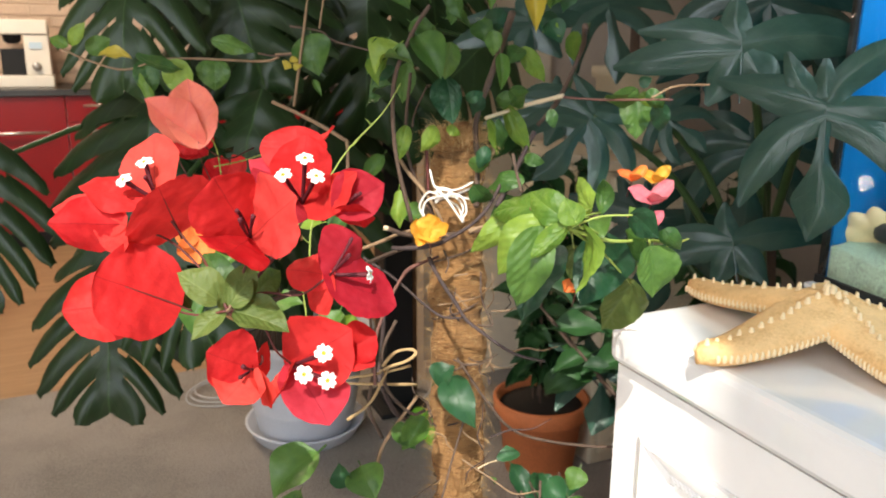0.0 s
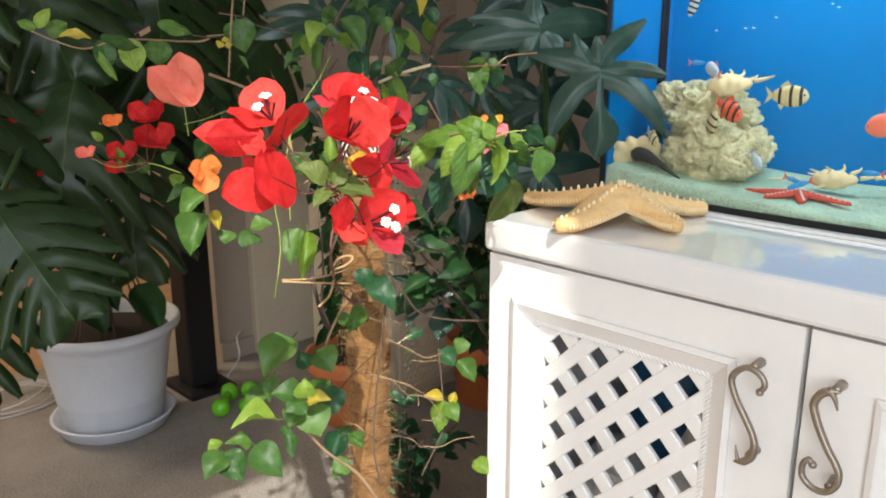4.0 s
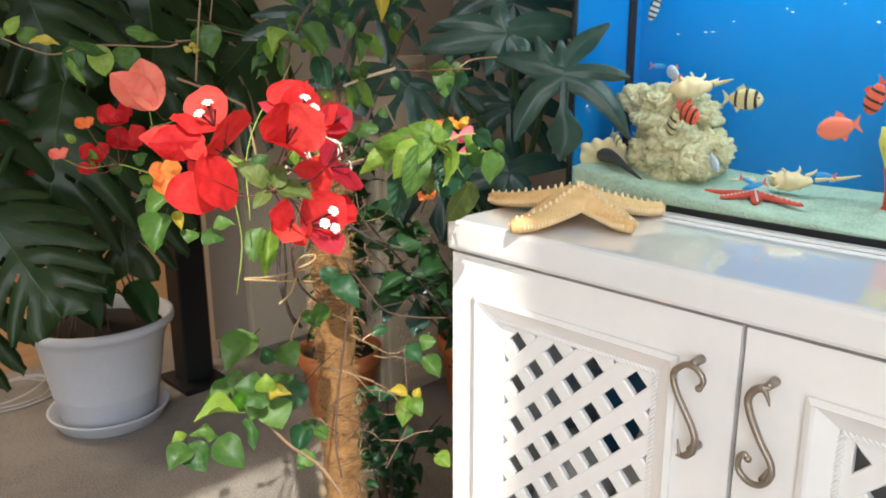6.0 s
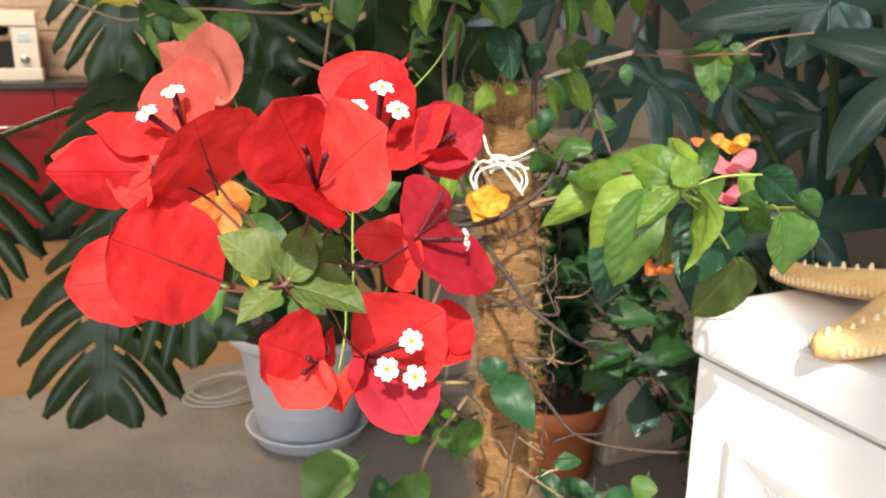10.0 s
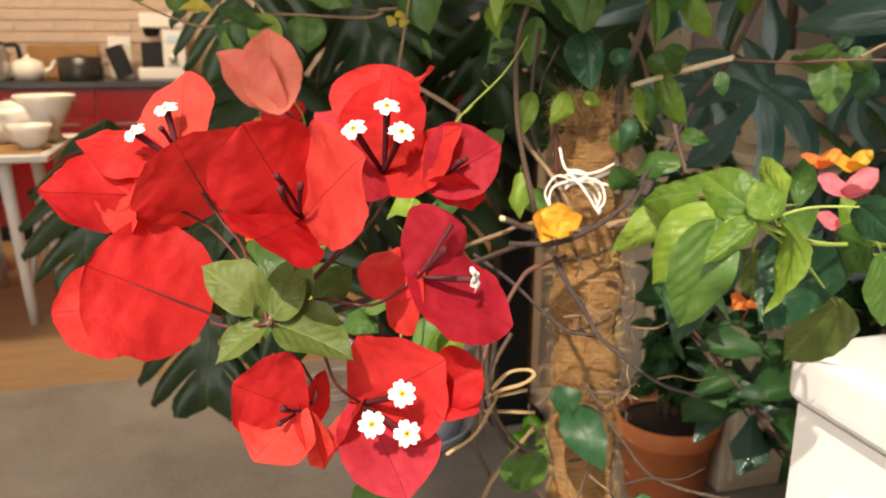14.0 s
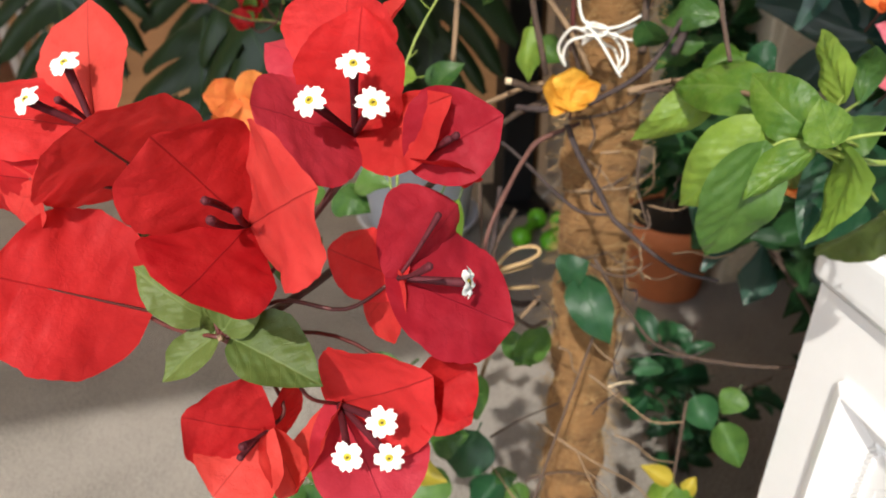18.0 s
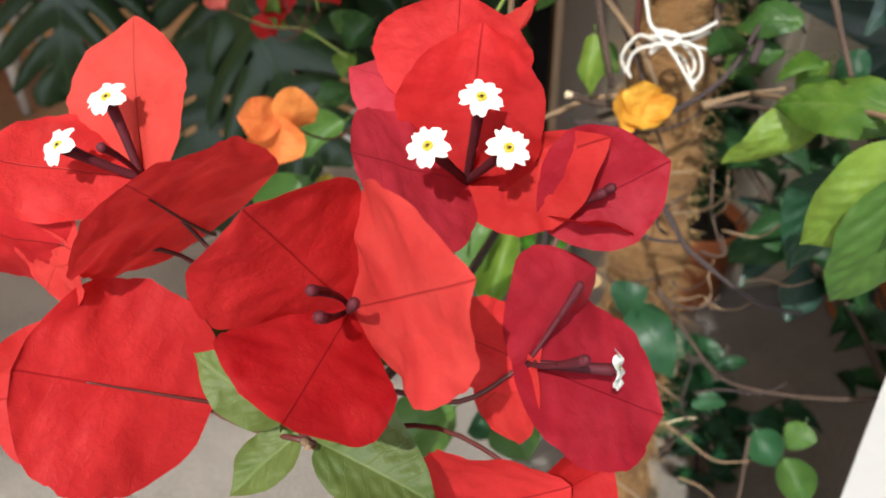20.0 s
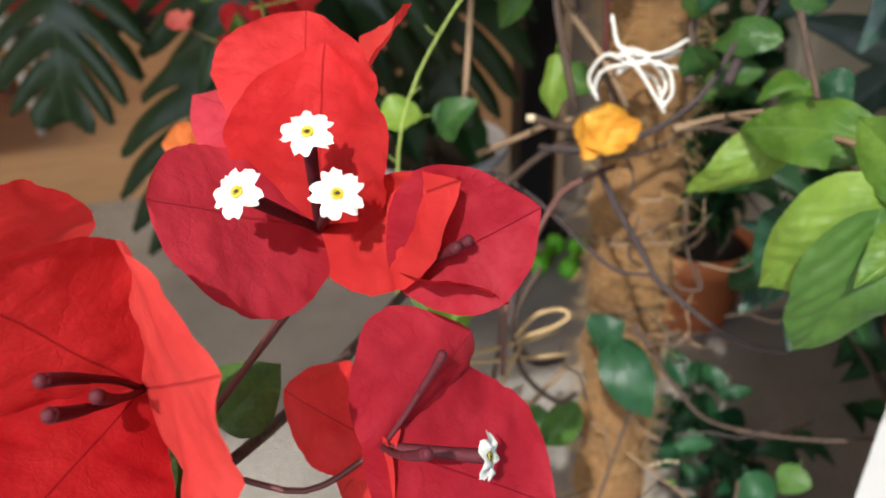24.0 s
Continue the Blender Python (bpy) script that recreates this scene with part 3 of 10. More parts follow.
def rope_bead(y0, y1, z0, z1, x, r, bm):
    """A twisted rope moulding along the inner edge."""
    for (ya, za), (yb, zb) in (((y0, z0), (y1, z0)), ((y1, z0), (y1, z1)), ((y1, z1), (y0, z1)), ((y0, z1), (y0, z0))):
        n = int(math.hypot(yb - ya, zb - za) / (r * 1.7))
        for i in range(n):
            t = (i + 0.5) / n
            d = Vector((0, yb - ya, zb - za)).normalized()
            c = Vector((x, ya + (yb - ya) * t, za + (zb - za) * t))
            lean = (d + Vector((0, -d.z, d.y)) * 0.8).normalized()
            tube([c - lean * r * 1.25, c, c + lean * r * 1.25], r * 0.62, r * 0.62, 5, 1, bm)
    return bm


def lattice_door(y0, y1, hinge_side):
    z0, z1 = 0.065, 0.7555
    a, b = y0 + 0.058, y1 - 0.038
    if hinge_side < 0:
        a, b = y0 + 0.038, y1 - 0.058
    top, low = 0.710, 0.105
    bm = bmesh.new()
    slab(bm, 0.405, 0.4245, y0, a, z0, z1)
    slab(bm, 0.405, 0.4245, b, y1, z0, z1)
    slab(bm, 0.405, 0.4245, a, b, top, z1)
    slab(bm, 0.405, 0.4245, a, b, z0, low)
    bmesh.ops.remove_doubles(bm, verts=bm.verts, dist=1e-5)
    door = part("door", bm, "white_lacquer", cab)
    part("moulding", rim(a, b, low, top, 0.026, (0.4048, 0.4005), (0.413, 0.4235), bmesh.new()), "white_lacquer", door)
    part("rope_moulding", rope_bead(a + 0.028, b - 0.028, low + 0.028, top - 0.028, 0.4130, 0.0029, bmesh.new()), "white_lacquer", door)
    ya, yb, za, zb = a + 0.024, b - 0.024, low + 0.024, top - 0.024
    # plain margins beside the lattice
    part("lattice_margin", box(0.4144, 0.4232, ya - 0.004, ya + 0.010, za, zb, 0.001, 1), "white_lacquer", door)
    part("lattice_margin", box(0.4144, 0.4232, yb - 0.014, yb + 0.004, za, zb, 0.001, 1), "white_lacquer", door)
    # two layers of slats at 45 degrees; the holes fall on a fixed raster
    for layer, (x0, x1, sgn) in enumerate(((0.4140, 0.4190, -1), (0.4149, 0.4232, 1))):
        pitch, half = 0.053, 0.0093
        k0 = 0.661 - sgn * 0.417 + pitch / 2
        for k in range(-40, 40):
            c = k0 + k * pitch
            # the line z = sgn * y + c inside the opening
            pts = []
            for y in (ya, yb):
                z = sgn * y + c
                if za - 1e-6 <= z <= zb + 1e-6:
                    pts.append((y, z))
            for z in (za, zb):
                y = (z - c) * sgn
                if ya < y < yb:
                    pts.append((y, z))
            if len(pts) < 2 or math.dist(pts[0], pts[1]) < 0.02:
                continue
            (p, q), (r, s) = pts[0], pts[1]
            mid, length = Vector(((x0 + x1) / 2, (p + r) / 2, (q + s) / 2)), math.dist(pts[0], pts[1])
            ang = math.atan2(s - q, r - p)
            bm = box(-(x1 - x0) / 2, (x1 - x0) / 2, -length / 2, length / 2, -half, half, 0.0026, 3)
            part("slat", bm, "white_lacquer", door, at=Matrix.Translation(mid) @ Matrix.Rotation(ang, 4, "X"))
    return door


def scroll_handle(door, spine, tails, posts):
    """An S-shaped scroll handle: a curled end with a small ball, a split tail, two short posts; all places are (y, z) on the door."""
    x = 0.388
    at = lambda p: (x, *p)
    s = tube([at(p) for p in spine], 0.0027, 0.0038, 10, 6)
    ball(s, at(spine[0]), 0.0037)
    for tail in tails:
        tube([at(p) for p in tail], 0.0036, 0.0008, 8, 5, s)
    for p in posts:
        tube([at(p), (0.4052, *p)], 0.0036, 0.0046, 10, 2, s)
    part("scroll_handle", s, "brass", door, "aged nickel scroll handle", smooth=True)


d1 = lattice_door(0.1475, 0.5135, 1)
d2 = lattice_door(-0.2235, 0.1425, -1)
scroll_handle(d1, [(0.1748, 0.6917), (0.1711, 0.6987), (0.1739, 0.7062), (0.1828, 0.7113), (0.1914, 0.7100), (0.2000, 0.7013), (0.2009, 0.6923), (0.1955, 0.6788), (0.1866, 0.6643), (0.1789, 0.6517), (0.1747, 0.6400), (0.1762, 0.6272), (0.1829, 0.6198)],
              [[(0.1829, 0.6198), (0.1886, 0.6200), (0.1919, 0.6334)], [(0.1829, 0.6198), (0.1879, 0.6180), (0.1924, 0.6169)]], [(0.1830, 0.7134), (0.1791, 0.6272)])
scroll_handle(d2, [(0.1232, 0.6409), (0.1271, 0.6442), (0.1313, 0.6380), (0.1305, 0.6272), (0.1217, 0.6196), (0.1109, 0.6198), (0.1031, 0.6282), (0.1016, 0.6393), (0.1052, 0.6482), (0.1130, 0.6596), (0.1213, 0.6751), (0.1265, 0.6877), (0.1282, 0.6973), (0.1236, 0.7070), (0.1164, 0.7117)],
              [[(0.1164, 0.7117), (0.1124, 0.7057), (0.1092, 0.6965)], [(0.1164, 0.7117), (0.1128, 0.7125), (0.1087, 0.7127)]], [(0.1129, 0.7135), (0.1086, 0.6258)])

can = thing("filter_canister", "blue filter canister with a black head inside the cabinet", "aquarium filter", (0.70, 0.40, 0.0735))
part("tank", lathe([(0.0, 0), (0.075, 0), (0.08, 0.01), (0.08, 0.56), (0.06, 0.58), (0.0, 0.58)], 24), "blue_can", can, at=Matrix.Translation((0.70, 0.40, 0.0735)), smooth=True)
part("head", lathe([(0.0, 0), (0.084, 0), (0.084, 0.05), (0.05, 0.06), (0.0, 0.06)], 24), "black_plastic", can, at=Matrix.Translation((0.70, 0.40, 0.654)), smooth=True)
def sack(at, size, seed, label):
    bag = thing("storage_bag", label, "bag", (at[0], at[1], 0.0735))
    bm = bmesh.new()
    ball(bm, at, 1.0, size, 20)
    for v in bm.verts:
        v.co += Vector((noise.noise(v.co * 14), noise.noise(v.co * 14 + Vector((seed, 0, 0))), noise.noise(v.co * 9))) * 0.012
        v.co.z = max(v.co.z, 0.0740)
    part("sack", bm, "grey_bag", bag, smooth=True)


sack((0.53, 0.25, 0.34), (0.085, 0.095, 0.29), 5, "pale crumpled plastic bag standing in the cabinet")
sack((0.525, 0.40, 0.27), (0.080, 0.080, 0.24), 7, "pale grey plastic bag beside the canister")

# ---- aquarium ----
TANK_Y, TANK_HALF, BACK_X, TOP_Z = 0.145, 0.37, 0.785, 1.20


def bow(y):
    return 0.627 - 0.030 * (1 - ((y - TANK_Y) / TANK_HALF) ** 2)


tank = thing("aquarium", "bow-front glass aquarium with a blue backdrop and black trim", "aquarium", (0.69, 0.145, CAB_TOP))
ys = [TANK_Y - TANK_HALF + 2 * TANK_HALF * i / 24 for i in range(25)]


def bow_strip(grow, z0, z1, thick, bm=None):
    bm = bm or bmesh.new()
    rows = [[bm.verts.new((bow(y) - grow + k * thick, y, z)) for y in ys] for k, z in ((0, z0), (0, z1), (1, z1), (1, z0))]
    for a, b in zip(rows, rows[1:] + rows[:1]):
        for i in range(24):
            bm.faces.new((a[i], a[i + 1], b[i + 1], b[i]))
    for i in (0, 24):
        bm.faces.new([r[i] for r in rows])
    return bm


pane = part("front_pane", bow_strip(0.0, CAB_TOP + 0.004, TOP_Z, 0.004), "glass", tank, "clear bowed front glass", smooth=True)
pane.visible_shadow = False
part("ledge", bow_strip(0.016, CAB_TOP + 0.0003, CAB_TOP + 0.0042, 0.0115), "top_lacquer", tank, "narrow white ledge along the glass")
part("base_trim", bow_strip(0.004, CAB_TOP + 0.0005, CAB_TOP + 0.0115, 0.0035), "black_plastic", tank, "black plastic base trim")
part("tank_floor", box(0.645, BACK_X, -0.224, 0.514, CAB_TOP + 0.0005, CAB_TOP + 0.006), "black_plastic", tank)
part("back_panel", box(BACK_X + 0.001, BACK_X + 0.006, -0.225, 0.515, CAB_TOP + 0.0062, TOP_Z), "blue_film", tank, "glossy blue background sheet")
# plain blue here stands in for the backdrop mirrored in the end glass
part("side_panel", box(0.634, BACK_X, 0.5095, 0.5148, CAB_TOP + 0.0062, TOP_Z), "blue_film", tank, "blue side sheet in place of the backdrop's reflection")
part("side_panel", box(0.634, BACK_X, -0.2248, -0.2195, CAB_TOP + 0.0062, TOP_Z), "blue_film", tank, "blue side sheet in place of the backdrop's reflection")
part("corner_seam", box(0.750, 0.764, 0.503, 0.509, CAB_TOP + 0.0062, TOP_Z, 0.002), "black_plastic", tank, "black silicone corner seam")
part("corner_edge", box(0.6275, 0.6335, 0.5105, 0.5165, CAB_TOP + 0.0062, TOP_Z, 0.002), "black_plastic", tank)
bm = bow_strip(0.006, TOP_Z + 0.0005, TOP_Z + 0.045, 0.006)
slab(bm, 0.60, BACK_X + 0.01, -0.23, 0.52, TOP_Z + 0.03, TOP_Z + 0.05)
part("hood", bm, "black_plastic", tank, "black hood over the tank")

# the sand bed slopes up to the back and the left end
bm = bmesh.new()
rows = []
for i in range(49):
    y = -0.218 + 0.726 * i / 48
    row = []
    for j in range(17):
        t = j / 16
        x = bow(y) + 0.0055 + (BACK_X - 0.001 - bow(y) - 0.0055) * t
        z = 0.8115 + 0.024 * max(0.0, (y - 0.20) / 0.31) ** 1.3 + 0.012 * t + 0.004 * noise.noise(Vector((x * 22, y * 14, 0)))
        row.append(bm.verts.new((x, y, z)))
    rows.append(row)
low = [[bm.verts.new((v.co.x, v.co.y, CAB_TOP + 0.0065)) for v in r] for r in ([q[0] for q in rows],)][0]
for a, b in zip(rows, rows[1:]):
    for j in range(16):
        bm.faces.new((a[j], b[j], b[j + 1], a[j + 1]))
for i in range(48):
    bm.faces.new((rows[i][0], low[i], low[i + 1], rows[i + 1][0]))
tagged(part("sand_bed", bm, "sand", None, smooth=True), "pale greenish coral sand heaped higher at one end", "sand", kind="stuff")

# ---- things in and on the aquarium ----
def star_mesh(arms, reach, root, high, arch, seed, first=0, thick=0.0):
    """A sea star: arms of lens section that rise at the middle and taper to blunt tips."""
    rnd = random.Random(seed)
    bm = bmesh.new()
    n, around = 16, 12
    for k, (ang, long) in enumerate(arms, first):
        d, s = Vector((math.cos(ang), math.sin(ang), 0)), Vector((-math.sin(ang), math.cos(ang), 0))
        rings = []
        for i in range(n + 1):
            t = i / n
            w = root * (1 - t) ** 0.9 + 0.42 * root * t ** 0.5 * (1 - 0.25 * t)
            w *= 1.0 if t < 0.9 else math.sqrt(max(0.08, 1 - ((t - 0.9) / 0.1) ** 2))
            h = high * (1 - 0.45 * t) * (0.55 if i == n else 1)
            mid = arch * max(0.0, 1 - t * 1.25) ** 1.2
            bendy = 0.08 * reach * math.sin(t * 2.2 + k) * t
            ring = []
            for j in range(around):
                a = 2 * math.pi * j / around
                zz = math.sin(a)
                full = math.copysign(abs(math.cos(a)) ** 0.75, math.cos(a))
                p = d * (long * t) + s * (w * full + bendy) + Vector((0, 0, mid + thick + ((h * zz) if zz > 0 else (0.35 * h + thick) * zz)))
                ring.append(bm.verts.new(p))
            rings.append(ring)
        for a, b in zip(rings, rings[1:]):
            for j in range(around):
                bm.faces.new((a[j], a[(j + 1) % around], b[(j + 1) % around], b[j]))
        bm.faces.new(rings[-1])
        bm.faces.new(rings[0][::-1])
    return bm


STAR = Vector((0.508, 0.405, CAB_TOP + 0.0045))
arms = []
for (dx, dy) in ((-0.006, 0.132), (-0.122, -0.002), (-0.022, -0.096), (0.086, -0.060), (0.085, 0.075)):
    arms.append((math.atan2(dy, dx), math.hypot(dx, dy)))
star = thing("dried_starfish", "dried pale orange starfish with knobbly arms on the white top", "starfish", STAR)
for k, arm in enumerate(arms):
    part("arm", star_mesh([arm], 0.11, 0.029, 0.0125, 0.017, 3, k, 0.0065), "starfish", star, at=Matrix.Translation(STAR), smooth=True)
spike = tube([(0, 0, 0), (0, 0, 0.5), (0.1, 0, 1.0)], 0.85, 0.36, 7, 2)
knob_mesh = bpy.data.meshes.new("knob")
spike.to_mesh(knob_mesh)
spike.free()
knob_mesh.polygons.foreach_set("use_smooth", [True] * len(knob_mesh.polygons))
knob_mesh.materials.append(M["star_knob"])
bm = bmesh.new()
rnd = random.Random(4)
for k, (ang, long) in enumerate(arms):
    d, s = Vector((math.cos(ang), math.sin(ang), 0)), Vector((-math.sin(ang), math.cos(ang), 0))
    for i in range(13):
        t = 0.03 + 0.92 * i / 12
        z = 0.017 * max(0.0, 1 - t * 1.25) ** 1.2
        bend = 0.0088 * math.sin(t * 2.2 + k) * t
        p = STAR + d * (long * t) + s * (bend + rnd.uniform(-0.0015, 0.0015)) + Vector((0, 0, z + 0.0065 + 0.0125 * (1 - 0.45 * t) - 0.0012))
        r = 0.0035 * (1 - 0.35 * t) * rnd.uniform(0.85, 1.15)
        part("knob", knob_mesh, None, star, at=Matrix.Translation(p) @ Matrix.Rotation(i * 2.4, 4, "Z") @ Matrix.Diagonal((r, r, 0.0068 * (1 - 0.45 * t) * rnd.uniform(0.8, 1.2), 1)))
    for i in range(26):
        t = 0.06 + 0.88 * i / 25
        w = 0.029 * (1 - t) ** 0.9 + 0.0122 * t ** 0.5 * (1 - 0.25 * t)
        z = 0.017 * max(0.0, 1 - t * 1.25) ** 1.2
        bend = 0.0088 * math.sin(t * 2.2 + k) * t
        for e in (1, -1):
            ball(bm, STAR + d * (long * t) + s * (bend + e * w * 0.955) + Vector((0, 0, z + 0.0052)), 0.0016, (1, 1, 2.1), 6)
tagged(part("side_beading", bm, "star_knob", star, "fine upright ribs along the arms' edges", smooth=True), kind="stuff")


def rocky(at, size, seed, holes=0.5, level=5, sharp=26):
    """A lump of coral rock: broad bulges, rough knobs and many sharp-rimmed pits."""
    bm = bmesh.new()
    bmesh.ops.create_icosphere(bm, subdivisions=level, radius=1)
    off = Vector((seed * 3.1, seed * 1.7, 0))
    for v in bm.verts:
        n = v.co.normalized()
        d = 1 + 0.30 * noise.fractal(n * 1.9 + off, 0.9, 2.0, 4)
        d -= holes * 0.55 * max(0.0, noise.noise(n * 4.2 + off) - 0.20)
        near = noise.voronoi(n * sharp * 0.20 + off)[0]
        d -= holes * 0.34 * max(0.0, 0.42 - near[0])
        near = noise.voronoi(n * sharp * 0.45 + off * 2)[0]
        d -= holes * 0.20 * max(0.0, 0.40 - near[0])
        d += 0.08 * abs(noise.noise(n * sharp * 0.40 + off)) + 0.05 * noise.noise(n * sharp * 1.1 + off)
        near = noise.voronoi(n * sharp * 0.95 + off * 3)[0]
        d -= holes * 0.13 * max(0.0, 0.40 - near[0])
        v.co = Vector((n.x * size[0] * d, n.y * size[1] * d, n.z * size[2] * d)) + Vector(at)
    return bm


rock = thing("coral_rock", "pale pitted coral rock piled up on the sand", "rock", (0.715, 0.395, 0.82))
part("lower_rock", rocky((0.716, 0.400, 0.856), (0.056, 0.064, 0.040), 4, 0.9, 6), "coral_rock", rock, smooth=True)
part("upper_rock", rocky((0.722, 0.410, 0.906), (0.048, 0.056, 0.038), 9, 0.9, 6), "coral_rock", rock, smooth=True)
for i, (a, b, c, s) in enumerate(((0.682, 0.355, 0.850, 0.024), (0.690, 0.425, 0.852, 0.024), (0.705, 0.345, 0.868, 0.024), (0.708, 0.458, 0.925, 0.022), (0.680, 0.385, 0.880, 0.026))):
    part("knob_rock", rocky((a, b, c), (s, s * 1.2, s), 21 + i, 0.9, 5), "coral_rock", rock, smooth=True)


def spiky_shell(name, label, at, long, fat, spikes, turn, material="shell"):
    """A spider conch: a whorled body with long curved spines on its lip."""
    sh = thing(name, label, "shell", at)
    prof = [(0.0, -0.5)] + [(fat * (0.25 + 0.75 * math.sin(math.pi * (i / 14) ** 0.8)) * (1 + 0.10 * math.sin(i * 2.1)), -0.48 + 0.98 * i / 14) for i in range(1, 14)] + [(0.0, 0.5)]
    pose_ = Matrix.Translation(at) @ Matrix.Rotation(turn, 4, "Z") @ Matrix.Rotation(radians(86), 4, "X") @ Matrix.Scale(long, 4)
    part("body", lathe(prof, 18, wobble=0.35), material, sh, at=pose_, smooth=True)
    for a, b, r in spikes:
        p = Vector((math.cos(a) * fat * 0.7, math.sin(a) * fat * 0.7, b))
        q = p + Vector((math.cos(a) * r, math.sin(a) * r, b * 0.7))
        part("spine", tube([p, p.lerp(q, 0.5) + Vector((0, 0, 0.05)), q], 0.06, 0.012, 6, 4), material, sh, at=pose_, smooth=True)
    return sh


spiky_shell("spider_conch", "cream spider conch shell with curved spines on the rock", (0.690, 0.372, 0.944), 0.056, 0.24,
            [(0.3, 0.4, 0.35), (0.9, 0.2, 0.2), (1.5, 0.0, 0.18), (2.2, -0.2, 0.2), (2.8, 0.5, 0.3), (4.0, -0.45, 0.3)], 0.6)
spiky_shell("spider_conch", "cream spider conch shell with long spines lying on the sand", (0.705, 0.240, 0.838), 0.052, 0.22,
            [(0.1, 0.5, 0.25), (0.8, 0.3, 0.2), (1.4, 0.1, 0.2), (2.0, -0.1, 0.2), (2.6, -0.3, 0.2), (3.0, -0.75, 0.35), (0.2, 0.8, 0.35), (3.6, -0.2, 0.2), (0.6, -0.35, 0.2)], 0.15)
spiky_shell("spider_conch", "cream spider conch shell half hidden beyond the sea star", (0.69, 0.060, 0.828), 0.05, 0.22,
            [(0.1, 0.5, 0.6), (1.0, 0.3, 0.2), (1.8, -0.1, 0.2), (2.9, -0.5, 0.5)], -0.4)
shell = thing("clam_shell", "pale ribbed clam shell leaning at the tank's end", "shell", (0.685, 0.492, 0.835))
bm = bmesh.new()
rows = []
for i in range(17):
    u = i / 16
    row = []
    for j in range(41):
        a = math.pi * (j / 40 - 0.5) * 1.5
        rib_ = 1 + 0.10 * math.cos(j * math.pi / 2.5) * u
        r = 0.034 * u * rib_ * (1 - 0.12 * math.cos(2 * a))
        row.append(bm.verts.new((-0.018 * math.sin(math.pi * u * 0.62) * rib_ * math.cos(a * 0.5), r * math.sin(a), 0.030 - 0.026 + r * math.cos(a) * 1.05)))
    rows.append(row)
for p, q in zip(rows, rows[1:]):
    for j in range(40):
        bm.faces.new((p[j], p[j + 1], q[j + 1], q[j]))
bmesh.ops.remove_doubles(bm, verts=bm.verts, dist=1e-6)
grown = bmesh.ops.solidify(bm, geom=bm.faces[:], thickness=0.002)
part("valve", bm, "shell", shell, at=Matrix.Translation((0.680, 0.492, 0.836)) @ Matrix.Rotation(0.5, 4, "Z") @ Matrix.Rotation(-0.25, 4, "X"), smooth=True)
cone = thing("horn_shell", "dark pointed horn shell lying on the sand", "shell", (0.655, 0.445, 0.835))
part("horn", tube([(0.672, 0.486, 0.851), (0.658, 0.452, 0.845), (0.642, 0.405, 0.828)], 0.0115, 0.0008, 12, 8, knots=0.05), "shell_dark", cone, smooth=True)
sea = thing("red_sea_star", "slim red sea star with pale knobs on the sand", "sea star", (0.660, 0.262, 0.818))
sa = [(math.atan2(dy, dx), math.hypot(dx, dy)) for dx, dy in ((0.006, 0.066), (-0.006, -0.060), (-0.030, -0.018), (0.034, 0.016), (-0.026, 0.030))]
for k, arm in enumerate(sa):
    part("arm", star_mesh([arm], 0.05, 0.0082, 0.006, 0.004, 5, k), "red_star", sea, at=Matrix.Translation((0.660, 0.262, 0.820)), smooth=True)
bm = bmesh.new()
for ang, long in sa:
    for i in range(9):
        t = i / 9
        ball(bm, (math.cos(ang) * long * t, math.sin(ang) * long * t, 0.004 * max(0, 1 - 1.25 * t) + 0.0055 * (1 - 0.5 * t)), 0.0016, (1, 1, 1), 6)
tagged(part("beading", bm, "pale_spot", sea, "tiny pale knobs along the arms", at=Matrix.Translation((0.660, 0.262, 0.820))), kind="stuff")
cup_ = thing("cup_coral", "yellow speckled cup coral with a red foot", "coral", (0.712, 0.128, 0.815))
part("cup", lathe([(0.006, 0.014), (0.012, 0.034), (0.022, 0.066), (0.023, 0.082), (0.018, 0.082), (0.010, 0.04), (0.0, 0.035)], 18, wobble=0.3), "yellow_cap", cup_, at=Matrix.Translation((0.712, 0.128, 0.826)), smooth=True)
part("foot", lathe([(0.014, 0.0), (0.010, 0.010), (0.009, 0.03), (0.016, 0.052), (0.0, 0.054)], 14, wobble=0.3), "red_star", cup_, at=Matrix.Translation((0.712, 0.128, 0.812)), smooth=True)


